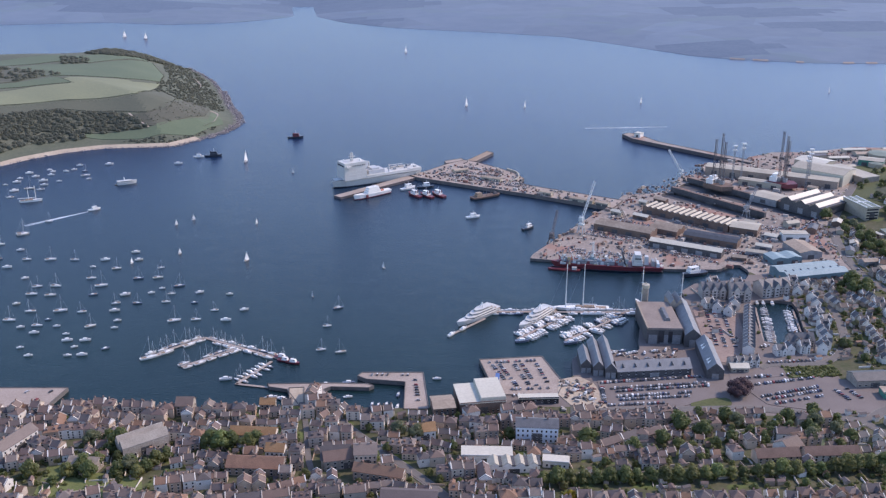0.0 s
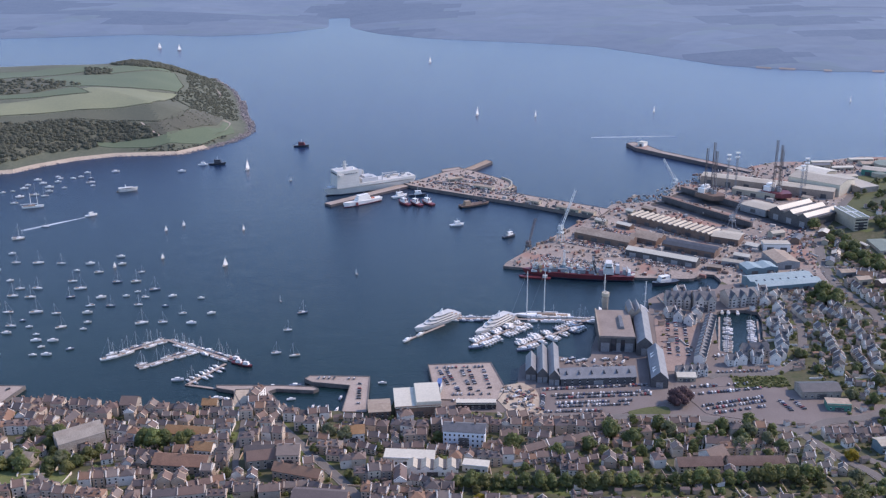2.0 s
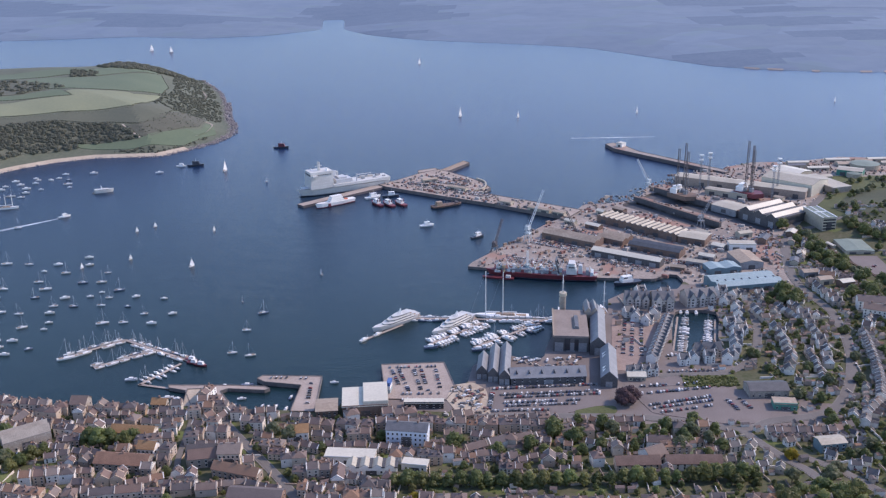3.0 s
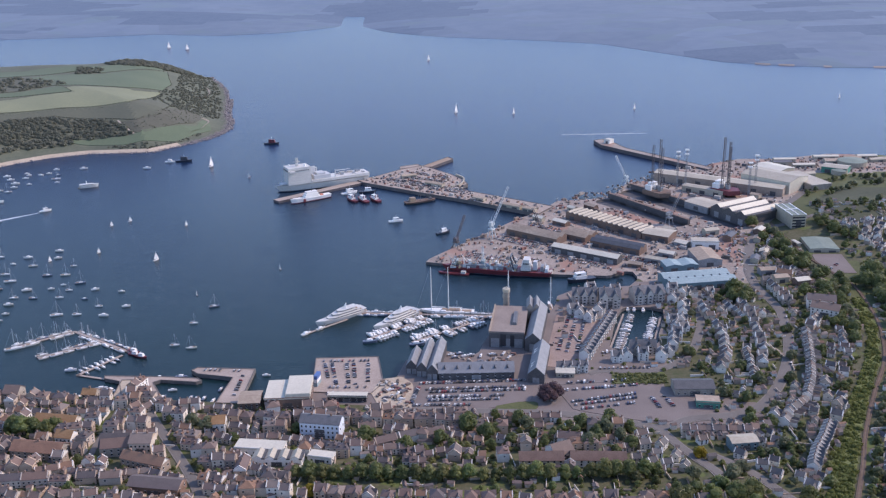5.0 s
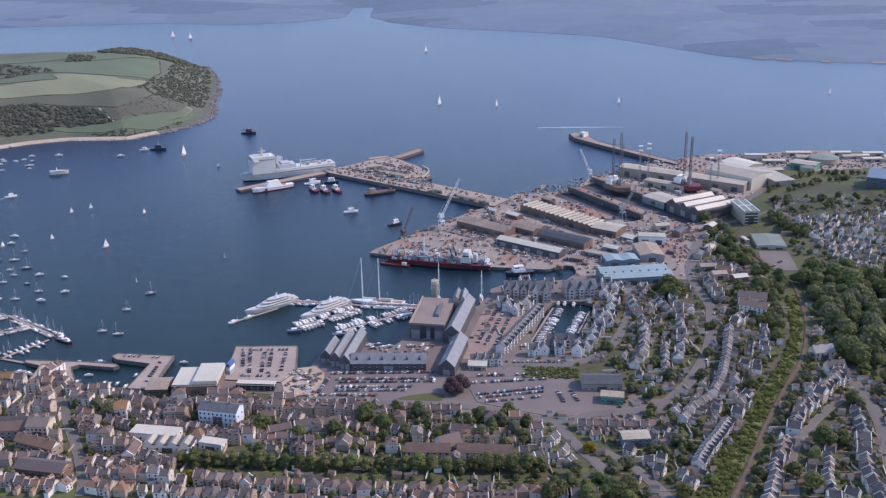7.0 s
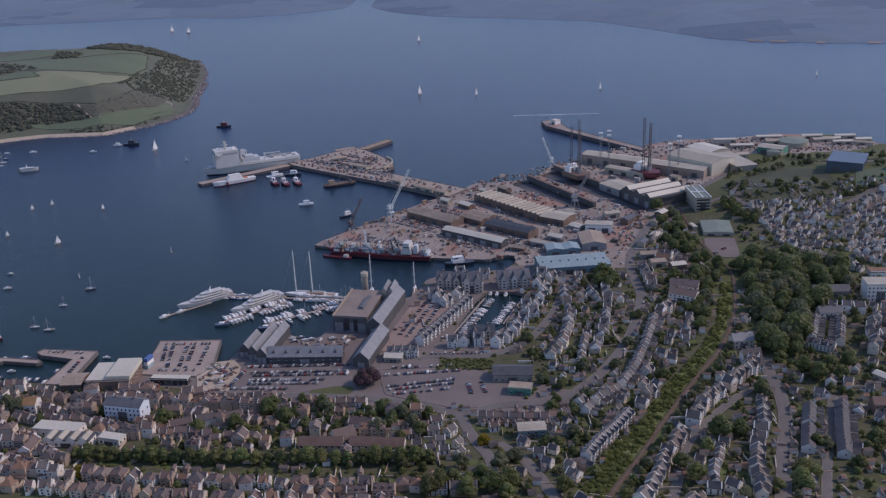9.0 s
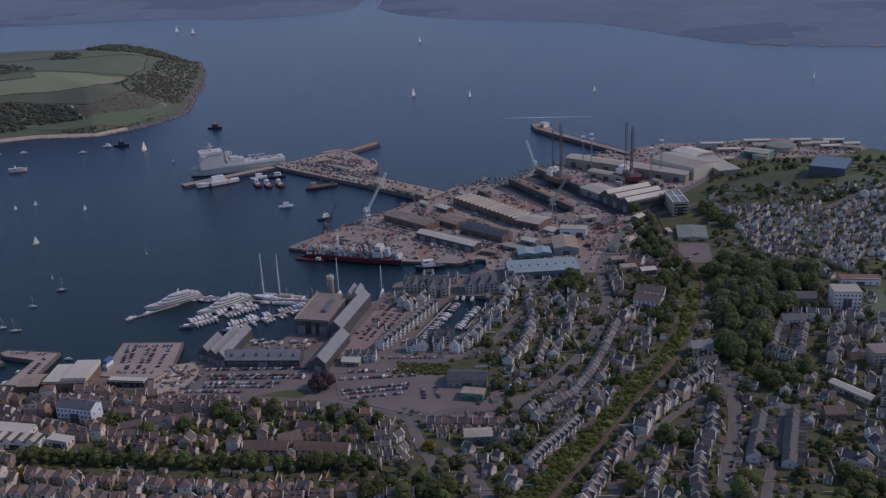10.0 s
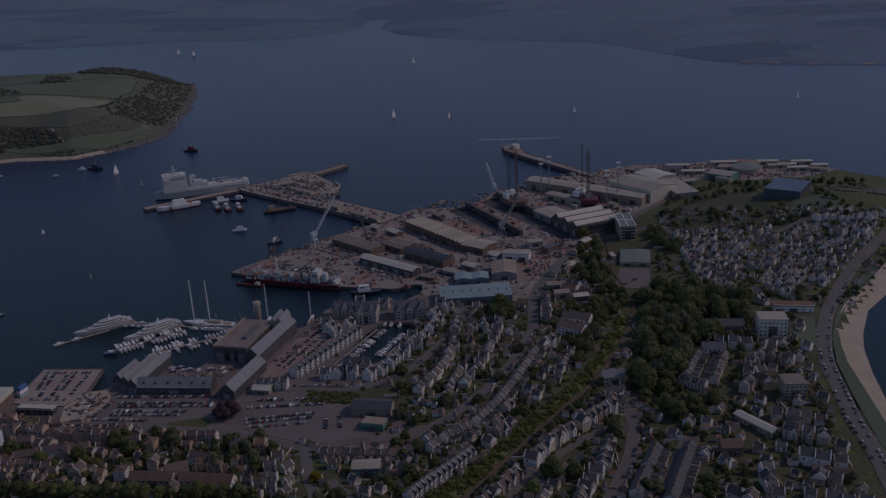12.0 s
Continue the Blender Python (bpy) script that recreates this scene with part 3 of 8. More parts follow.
FAR_COAST = [(-4700, 2480), (-1900, 2560), (-1197, 2679), (-942, 2758), (-734, 2700), (-557, 2766), (-489, 2845), (-420, 2930), (-470, 3250), (-400, 3260), (-350, 2930), (-250, 2760), (-98, 2630), (56, 2566), (200, 2510),
             (341, 2434), (430, 2310), (507, 2199), (582, 2089), (667, 2038), (807, 1990), (961, 1985), (1150, 1960), (1400, 1850), (2200, 1750), (4700, 1690), (4700, 7600), (-4700, 7600)]
far_shore = land("far_shore", [FAR_COAST], 55.0, lambda x, y, gap: 0.3 + 40 * (1 - math.exp(-gap / 420)) + min(1, gap / 400) * 8 * (noise.noise((x * 0.0022, y * 0.0022, 9)) + 0.3), [HAZE_BLUE_LAND, HAZE_BLUE_WOOD, HAZE_BLUE_LAND], lambda x, y: 1 if noise.noise((x * 0.0016, y * 0.004, 5)) > 0.16 else 0)
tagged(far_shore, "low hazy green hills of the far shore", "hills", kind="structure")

# ---- roads, car parks, lawns, piers ----
def patch(name, poly, mat, label, category, lift=0.15):
    ob = land(name, [poly], 5.0, lambda x, y, gap: ground_z(x, y) + lift, [mat, mat], lambda x, y: 0, foot=2.0)
    return tagged(ob, label, category, kind="structure")


def curve_line(line, n=6):
    """A smooth line through the given points."""
    p = [line[0]] + list(line) + [line[-1]]
    out = []
    for a, b, c, d in zip(p, p[1:], p[2:], p[3:]):
        for k in range(n):
            t = k / n
            out.append(tuple(0.5 * (2 * b[i] + (c[i] - a[i]) * t + (2 * a[i] - 5 * b[i] + 4 * c[i] - d[i]) * t * t + (3 * b[i] - a[i] - 3 * c[i] + d[i]) * t ** 3) for i in (0, 1)))
    return out + [tuple(line[-1])]


def ribbon(line, width, lift, thick=0.0):
    s, rows = Shape(), []
    for k, (x, y) in enumerate(line):
        (xa, ya), (xb, yb) = line[max(0, k - 1)], line[min(len(line) - 1, k + 1)]
        d = math.hypot(xb - xa, yb - ya) or 1
        nx, ny = -(yb - ya) / d * width / 2, (xb - xa) / d * width / 2
        rows += [(x - nx, y - ny, ground_z(x - nx, y - ny) + lift), (x + nx, y + ny, ground_z(x + nx, y + ny) + lift)]
    n = len(line)
    low = [(x, y, z - 0.6) for x, y, z in rows]
    f = [(2 * k, 2 * k + 2, 2 * k + 3, 2 * k + 1) for k in range(n - 1)]
    f += [(2 * n + 2 * k, 2 * n + 2 * k + 2, 2 * k + 2, 2 * k) for k in range(n - 1)] + [(2 * k + 1, 2 * k + 3, 2 * n + 2 * k + 3, 2 * n + 2 * k + 1) for k in range(n - 1)]
    return s.add(rows + low, f)


ROADS = [("main road", [(240, 504), (266, 496), (284, 508), (311, 515), (328, 525), (345, 551), (360, 587), (370, 625), (375, 660), (377, 685), (371, 735), (372, 770)], 6.0),
         ("harbour road", [(90, 508), (150, 510), (200, 511), (240, 504)], 6.0),
         ("side street", [(264, 495), (272, 475), (280, 458), (289, 439), (294, 400)], 5.0),
         ("side street", [(290, 462), (300, 452), (306, 444), (316, 424), (326, 400)], 5.0),
         ("avenue", [(425, 385), (434, 420), (442, 463), (450, 503), (452, 537), (450, 559), (452, 580)], 6.0),
         ("terrace street", [(450, 400), (460, 446), (472, 492), (482, 532)], 3.6),
         ("terrace street", [(376, 390), (383, 420), (392, 465), (409, 500), (433, 533), (448, 540)], 3.6),
         ("harbour street", [(-78, 520), (-76, 513), (-70, 482), (-65, 450), (-60, 431)], 3.4),
         ("steep street", [(-52, 497), (-44, 485), (-19, 450), (2, 420), (18, 394), (24, 380)], 4.4),
         ("seafront road", [(584, 400), (583, 503), (582, 531), (578, 562), (577, 597), (576, 637), (581, 682), (593, 734), (614, 795), (645, 865), (700, 950)], 8.4),
         ("hill road", [(405, 890), (440, 905), (470, 918), (490, 879), (508, 835), (520, 796), (545, 775), (590, 790)], 5.0),
         ("slope street", [(522, 797), (545, 825), (565, 853), (592, 893), (618, 937)], 4.0),
         ("upper street", [(520, 850), (547, 884), (585, 914), (622, 949)], 4.0),
         ("dock road", [(372, 770), (385, 830), (405, 890), (440, 950), (475, 1010), (500, 1060)], 7.0),
         ("marina road", [(226, 566), (236, 571), (271, 574), (296, 599), (308, 632), (314, 660), (322, 723)], 4.6)]
for name, line, width in ROADS:
    line = curve_line(line)
    if width > 3.5:
        tagged(part("pavement", ribbon(line, width + 1.6, 0.30), PAVING), "pale paved footway along the " + name, "pavement", kind="structure")
    tagged(part("road", ribbon(line, width, 0.42), ROAD), "worn grey asphalt " + name, "road", kind="structure")
RAIL_LINE = [(322, 330), (350, 408), (367, 452), (382, 494), (404, 546), (425, 592), (439, 641), (446, 684), (450, 738), (443, 766), (433, 806), (426, 862), (421, 907)]
BANK = [(314, 360), (337, 414), (352, 457), (364, 485), (387, 537), (399, 562), (411, 589), (426, 630), (433, 669), (440, 712), (447, 712), (443, 684), (436, 641), (422, 592), (401, 546), (379, 494), (364, 452), (347, 408), (330, 360)]
railway = tagged(part("railway", ribbon(curve_line(RAIL_LINE), 2.6, 0.5), RAIL_BALLAST), "single railway track on brown ballast", "railway", kind="structure")
for side in (-0.75, 0.75):
    part("rail", ribbon(curve_line([(x + side, y) for x, y in RAIL_LINE[1:]]), 0.22, 0.68), RUST_RAIL, railway)
patch("embankment", BANK, BANK_GRASS, "grassy railway embankment with shrubs", "embankment", 0.25)
patch("car_park", [(112, 549), (186, 558), (190, 548), (188, 527), (160, 514), (112, 512)], ASPHALT, "asphalt car park beside the slate-roofed quay buildings", "car park", 0.25)
patch("car_park", [(204, 543), (262, 553), (282, 546), (306, 514), (262, 502), (214, 516)], ASPHALT, "asphalt car park beside the shopping sheds", "car park", 0.25)
patch("forecourt", [(200, 548), (256, 558), (258, 572), (205, 572)], ASPHALT, "grey asphalt forecourt by the marina houses", "car park", 0.22)
patch("quay_walk", [(197, 576), (216, 574), (226, 592), (240, 664), (233, 690), (206, 668), (198, 600)], BRICK_PAVING, "pink brick quay walk with parked cars", "pavement", 0.2)
patch("verge", [(165, 513), (192, 514), (192, 525), (180, 524), (166, 518)], GRASS, "mown grass verge beside the car park", "lawn", 0.35)
patch("verge", [(240, 552), (276, 557), (278, 569), (260, 570), (241, 567)], GRASS, "green bank with shrubs beside the marina", "lawn", 0.35)
patch("yard", [(434, 770), (462, 770), (463, 818), (437, 818)], ASPHALT, "grey asphalt station yard", "car park", 0.3)
SEA_VERGE = [(589, 400), (598, 400), (597, 520), (595, 559), (592, 601), (589, 640), (590, 667), (594, 705), (609, 749), (634, 793), (656, 837), (646, 842), (620, 788), (599, 734), (587, 684), (582, 640), (583, 600), (585, 562), (588, 520)]
patch("verge", SEA_VERGE, FIELD_MID, "green verge between the seafront road and the beach", "lawn", 0.3)
beach = land("beach", [[(596, 400), (595, 520), (593, 559), (590, 601), (587, 640), (588, 667), (592, 705), (607, 749), (632, 793), (655, 838), (684, 838), (660, 802), (643, 779), (623, 745), (611, 703), (606, 673), (604, 637), (604, 600), (606, 560), (614, 500), (628, 440), (644, 400)]], 4.0,
             lambda x, y, gap: 0.45 + 0.16 * float(shore_distance(np.array([[x, y]], float), [COAST])[0][0]), [SAND, SAND], lambda x, y: 0, foot=-1.0)
tagged(beach, "pale pink sandy beach below the seafront road", "beach", kind="structure")
patch("hotel_lawn", [(558, 674), (574, 665), (581, 720), (562, 722)], FIELD_MID, "green lawn in front of the hotel", "lawn", 0.3)
patch("lawn", [(-206, 444), (-168, 430), (-150, 426), (-146, 414), (-165, 405), (-200, 408)], BANK_GRASS, "small sunlit lawn between gardens", "lawn", 0.3)
patch("lawn", [(205, 488), (240, 486), (238, 460), (212, 464)], FIELD_MID, "green garden lawn under trees", "lawn", 0.3)
patch("school_field", [(340, 690), (362, 690), (364, 716), (338, 714)], FIELD_DULL, "rough green between houses", "lawn", 0.3)
patch("hill_pasture", [(468, 945), (490, 888), (524, 895), (578, 940), (574, 1003), (540, 1030), (504, 1012)], HILL_GRASS, "dark rough hillside below the point", "hillside", 0.3)
patch("hill_pasture", [(592, 942), (640, 950), (640, 985), (600, 978)], FIELD_MID, "bright green slope beside the hall", "hillside", 0.4)
patch("hill_pasture", [(615, 1010), (700, 1010), (740, 1060), (660, 1080), (620, 1050)], FIELD_DULL, "pale green slope above the sea", "hillside", 0.4)


def pier(name, poly, top, label, mats=(QUAY_TOP, QUAY_STONE), edge=0.5):
    """A quay with stone sides and a low coping along its edge."""
    if sum(poly[i - 1][0] * poly[i][1] - poly[i][0] * poly[i - 1][1] for i in range(len(poly))) < 0:
        poly = poly[::-1]
    ob = tagged(part(name, Shape().prism(poly, -4, top, 0, 1), mats), label, "pier", kind="structure")
    n, s = len(poly), Shape()
    for i in range(n):
        a, b = Vector(poly[i]), Vector(poly[(i + 1) % n])
        d = (b - a).normalized()
        w = Vector((-d.y, d.x)) * edge
        s.prism([tuple(a), tuple(b), tuple(b + w), tuple(a + w)], top - 0.1, top + 0.4)
    part("coping", s, QUAY_STONE, ob)
    return ob


pier("quay_west", [(-420, 541), (-231, 540), (-236, 513), (-420, 508)], 2.5, "pale stone quay with parked cars")
pier("outer_pier", [(-104, 546), (-60, 547), (-38, 546), (-34, 543), (-37, 540), (-62, 541.5), (-66, 538), (-44, 506), (-74, 506), (-90, 538), (-102, 541.5)], 2.0, "long low grey stone pier")
pier("landing", [(-89, 540), (-79, 541), (-76, 517), (-85, 515)], 2.2, "yellow sandstone landing at the root of the pier", (SAND, QUAY_STONE))
pier("hook_pier", [(-43, 561), (-2, 561), (2, 511), (-14, 511), (-14, 547), (-40, 551), (-46, 556)], 2.6, "hooked stone pier with parked cars")
pier("quay_car_park", [(36, 580), (80, 585), (90, 545), (84, 529), (42, 529), (42, 545)], 2.7, "square paved quay used as a car park", (QUAY_TOP, QUAY_STONE))
pier("north_arm", [(-26, 1068), (-14, 1055), (60, 1012), (110, 985), (192, 933), (208, 962), (118, 1018), (100, 1034), (110, 1052), (100, 1078), (88, 1094), (58, 1128), (44, 1140), (22, 1120), (-6, 1082)], 3.4, "long concrete dock arm with stores and vehicles", (QUAY_TOP, QUAY_STONE))
s = Shape()
for (x0, y0), (x1, y1) in zip(*(lambda c: (c, c[1:]))(curve_line([(92, 1035), (100, 1043), (104, 1056), (103, 1074), (93, 1090)]))):
    d = math.hypot(x1 - x0, y1 - y0)
    u, v = (y1 - y0) / d * 0.8, -(x1 - x0) / d * 0.8
    s.prism([(x0 - u, y0 - v), (x0 + u, y0 + v), (x1 + u, y1 + v), (x1 - u, y1 - v)], 3.3, 5.6)
tagged(part("wave_wall", s, SHED_PALE), "curved pale concrete wave wall on the dock arm", "wall", kind="structure")
pier("jetty_head", [(40, 1130), (58, 1134), (82, 1178), (74, 1188), (52, 1148)], 3.0, "narrow timber jetty at the arm's end", (TEAK, RIG_STEEL))
pier("mooring_dolphin", [(20, 1122), (44, 1138), (40, 1148), (18, 1134)], 3.2, "grey concrete mooring platform", (QUAY_TOP, QUAY_STONE))
pier("breakwater", [(268, 1284), (276, 1256), (300, 1228), (396, 1122), (404, 1131), (308, 1238), (292, 1278), (280, 1292)], 4.2, "long concrete breakwater with a low roundhead", (CONCRETE, RIG_STEEL))
for ring in DRY_DOCKS:
    a, b, c, d = [Vector(p) for p in ring]
    u = (c - b).normalized() * 3.5
    part("dock_wall", Shape().prism([tuple(d), tuple(c), tuple(c + u), tuple(d + u)], -4, 8.0, 0, 1), (BROWN_WALL, SHED_DARK))
    tagged(scene.collection.objects[-1], "tall dark masonry wall of a dry dock", "dock wall", kind="structure")
    u = (d - c).normalized()
    tagged(part("dock_floor", Shape().prism([tuple(p) for p in (a, b, c, d)], -3.5, 0.25), (SHED_DARK,)), "dark wet floor of a dry dock", "dock floor", kind="structure")
patch("building_yard", [(84, 530), (93, 510), (113, 510), (110, 544), (101, 555), (87, 550)], SAND, "sandy building yard with stacked materials", "yard", 0.3)

# ---- kinds of things that repeat: trees, cars, boats, houses ----
AWAY = pose(0, -3000, -500)
TEMPLATES = []


def template(name, label, category, group=""):
    ob = thing(name, label, category, AWAY, group)
    TEMPLATES.append(ob)
    return ob


PLACED = []


def stand(ob, x, y, turn=0.0, z=None, size=1.0, label="", group=""):
    """Notes a copy of a template that stands on the ground at (x, y), turned by degrees."""
    PLACED.append((ob, pose(x, y, ground_z(x, y) if z is None else z, 0, 0, turn) @ Matrix.Scale(size, 4), label, group))


def leaf_crown(seed, blobs, count, leaf, flat=0.85):
    """A crown of separate leaf sprays on several uneven clumps, over a dark inner mass of smaller clumps."""
    rng, s = random.Random(seed), Shape()
    for cx, cy, cz, r in blobs:
        k, rings = rng.random() * 9, []
        for i in range(1, 4):
            for j in range(7):
                a, b = 6.2832 * j / 7 + i, math.pi * i / 4
                q = 0.86 * r * (1 + 0.18 * math.sin(3 * a + k) * math.cos(2 * b + k))
                rings.append((cx + q * math.sin(b) * math.cos(a), cy + q * math.sin(b) * math.sin(a), cz + q * flat * math.cos(b)))
        f = [(7 * i + j, 7 * (i + 1) + j, 7 * (i + 1) + (j + 1) % 7, 7 * i + (j + 1) % 7) for i in range(2) for j in range(7)]
        s.add(rings + [(cx, cy, cz + 0.82 * r * flat), (cx, cy, cz - 0.82 * r * flat)], f + [(21, j, (j + 1) % 7) for j in range(7)] + [(22, 14 + (j + 1) % 7, 14 + j) for j in range(7)])
        for _ in range(int(count * r * r)):
            d = Vector((rng.gauss(0, 1), rng.gauss(0, 1), rng.gauss(0.25, 1))).normalized()
            p = Vector((cx, cy, cz)) + Vector((d.x, d.y, d.z * flat)) * r * rng.uniform(0.84, 1.08)
            n = (d + Vector((rng.uniform(-1, 1), rng.uniform(-1, 1), rng.uniform(-0.6, 1))) * 0.5).normalized()
            u = n.orthogonal().normalized() * leaf * rng.uniform(0.6, 1.3)
            w = n.cross(u) * rng.uniform(0.5, 1.0)
            s.add([p - u - w, p + u - w * 0.4, p + u * 0.7 + w, p - u * 0.5 + w * 0.8], [(0, 1, 2, 3)])
    return s


def tree_template(seed, height, spread, mat, label, shape="round"):
    rng = random.Random(seed)
    ob = template("tree", label, "tree")
    trunk = Shape()
    top = height * 0.55
    trunk.tube((0, 0, -0.6), (rng.uniform(-0.3, 0.3), rng.uniform(-0.3, 0.3), top), 0.32, 0.14, 7)
    blobs = []
    if shape == "dome":
        for k in range(5):
            a, q = 6.2832 * k / 5 + rng.random(), spread * rng.uniform(0.44, 0.56)
            p = (q * math.cos(a), q * math.sin(a), height * rng.uniform(0.34, 0.46))
            trunk.tube((0, 0, height * 0.18), p, 0.16, 0.06, 5)
            blobs.append((*p, spread * rng.uniform(0.44, 0.54)))
        blobs.append((0, 0, height * 0.58, spread * 0.74))
    else:
        for k in range(6):
            a, q = 6.2832 * k / 6 + rng.random(), spread * rng.uniform(0.42, 0.62)
            p = (q * math.cos(a), q * math.sin(a), height * rng.uniform(0.30, 0.62))
            trunk.tube((0, 0, height * 0.18), p, 0.13, 0.05, 5)
            blobs.append((*p, spread * rng.uniform(0.46, 0.64)))
        blobs += [(0, 0, height * 0.78, spread * 0.58), (spread * 0.2, -spread * 0.2, height * 0.6, spread * 0.6)]
    part("trunk", trunk, BARK, ob)
    part("crown", leaf_crown(seed, blobs, 11.0 if height < 10.5 else 7.0, 0.40 if height < 10.5 else 0.62), mat, ob)
    return ob


TREES = [tree_template(k, h, r, LEAF, "broad green garden tree in full leaf") for k, (h, r) in enumerate([(7.5, 3.6), (6.5, 3.2), (8.5, 4.0), (5.5, 2.9)])]
DARK_TREES = [tree_template(10 + k, h, r, LEAF_DARK, "tall dark green tree with dense foliage") for k, (h, r) in enumerate([(9.0, 4.0), (8.0, 4.4)])]
WOOD_TREES = [tree_template(40 + k, h, r, mat, "tall round-crowned tree in dense woodland", "dome") for k, (h, r, mat) in enumerate([(12.0, 6.2, LEAF), (11.0, 5.4, LEAF_DARK), (13.0, 7.0, LEAF), (11.5, 5.0, LEAF)])]
COPPER = tree_template(30, 10.2, 6.0, LEAF_RED, "large dark purple copper beech beside the car park")
GOLD = tree_template(31, 5.0, 3.4, LEAF_GOLD, "bright yellow flowering tree in a garden")


def car_template(kind):
    ob = template("car", "small parked hatchback car on asphalt" if kind == 0 else "white delivery van parked on asphalt" if kind == 2 else "long parked estate car on asphalt", "car", "parked cars")
    L, W, H = ((3.6, 1.6, 1.35), (4.1, 1.65, 1.35), (4.6, 1.8, 2.0))[kind]
    s = Shape()
    s.box(-L / 2, L / 2, -W / 2, W / 2, 0.25, H * 0.6, 0, (0.08, 0.06))
    s.box(-L / 2 + 0.1, L / 2 - 0.9, -W / 2 + 0.12, W / 2 - 0.12, H * 0.98, H, 0, (0.12, 0.06))
    for x in (-L * 0.31, L * 0.31):
        for y in (-W / 2, W / 2 - 0.2):
            s.tube((x, y, 0.3), (x, y + 0.2, 0.3), 0.3, None, 8, 1)
    part("body", s, (SHIP_WHITE if kind == 2 else CAR_PAINT, RUBBER), ob)
    c = Shape().box(-L / 2 + 0.08, L / 2 - 0.75, -W / 2 + 0.07, W / 2 - 0.07, H * 0.6, H * 0.98, 0, (0.3, 0.1))
    part("glazing", c, SHIP_WHITE if kind == 2 else WINDOW, ob)
    return ob


CARS = [car_template(0), car_template(1), car_template(0), car_template(2)]


def hull_shape(L, W, H, sheer=0.25, fine=0.5, low=-0.3):
    """A boat's hull with a pointed bow at +x, from below the waterline to its deck edge."""
    s, n = Shape(), 9
    deck, keel = [], []
    for k in range(n):
        t = k / (n - 1)
        w = W / 2 * (0.78 + 0.22 * math.sin(math.pi * min(1, t * 1.4))) * (1 if t < fine else math.sqrt(max(0.0, 1 - ((t - fine) / (1 - fine)) ** 2)))
        x = -L / 2 + L * t
        deck.append((x, w, H * (1 + sheer * t * t)))
        keel.append((x * 0.94 - (0.02 * L if t > 0.8 else 0), w * 0.72, low))
    v = [(x, -y, z) for x, y, z in deck] + deck + [(x, -y, z) for x, y, z in keel] + keel
    f = []
    for k in range(n - 1):
        f += [(k, k + 1, n + k + 1, n + k), (2 * n + k, 2 * n + k + 1, k + 1, k), (n + k, n + k + 1, 3 * n + k + 1, 3 * n + k)]
    f += [(2 * n, 0, n, 3 * n)]
    return s.add(v, f)


def sailboat_template(L, label, sail=False):
    ob = template("sailing_boat", label, "sailboat")
    W, H = L * 0.3, L * 0.1
    part("hull", hull_shape(L, W, H), HULL, ob)
    c = Shape().box(-L * 0.12, L * 0.22, -W * 0.26, W * 0.26, H, H + 0.5, 0, (0.3, 0.12)).box(-L * 0.4, -L * 0.14, -W * 0.3, W * 0.3, H, H + 0.2, 1)
    part("cabin", c, (SHIP_WHITE, TEAK), ob)
    m = Shape().tube((L * 0.08, 0, H), (L * 0.08, 0, L * 1.3), 0.11, 0.08, 5).tube((L * 0.08, 0, H + 1.1), (-L * 0.34, 0, H + 1.2), 0.07, 0.07, 5)
    m.tube((L * 0.5, 0, H * 1.2), (L * 0.08, 0, L * 1.2), 0.035, 0.035, 4).tube((-L * 0.49, 0, H), (L * 0.08, 0, L * 1.25), 0.03, 0.03, 4)
    part("mast", m, SHIP_GREY, ob)
    if sail:
        a = Shape().add([(L * 0.06, 0, H + 1.2), (-L * 0.34, 0.5, H + 1.3), (L * 0.06, 0, L * 1.2), (L * 0.06, 0.06, H + 1.2), (-L * 0.34, 0.56, H + 1.3), (L * 0.06, 0.06, L * 1.2), (-L * 0.16, 0.5, L * 0.62), (-L * 0.16, 0.56, L * 0.62)],
                        [(0, 1, 6, 2), (5, 7, 4, 3), (1, 0, 3, 4), (2, 6, 7, 5), (6, 1, 4, 7)])
        part("mainsail", a, SAIL, ob)
        a = Shape().add([(L * 0.48, 0, H * 1.3), (L * 0.1, 0.55, H + 0.8), (L * 0.1, 0, L * 1.05), (L * 0.48, 0.05, H * 1.3), (L * 0.1, 0.6, H + 0.8), (L * 0.1, 0.05, L * 1.05)], [(0, 1, 2), (5, 4, 3), (0, 3, 4, 1), (1, 4, 5, 2), (2, 5, 3, 0)])
        part("jib", a, SAIL, ob)
    else:
        part("sail_cover", Shape().tube((L * 0.06, 0, H + 1.3), (-L * 0.32, 0, H + 1.35), 0.2, 0.12, 6), COVER, ob)
    return ob


def motorboat_template(L, label, name="motor_boat"):
    ob = template(name, label, "motorboat")
    W, H = L * 0.33, L * 0.14
    part("hull", hull_shape(L, W, H, 0.35), HULL, ob)
    c = Shape().box(-L * 0.25, L * 0.2, -W * 0.34, W * 0.34, H, H + L * 0.11, 0, (L * 0.05, W * 0.05)).box(-L * 0.2, L * 0.08, -W * 0.3, W * 0.3, H + L * 0.11 + 0.02, H + L * 0.13, 0, (0.1, 0.1))
    part("cabin", c, SHIP_WHITE, ob)
    part("windscreen", Shape().box(-L * 0.18, L * 0.215, -W * 0.31, W * 0.31, H + L * 0.05, H + L * 0.085, 0, (0.03, 0.03)), WINDOW, ob)
    return ob


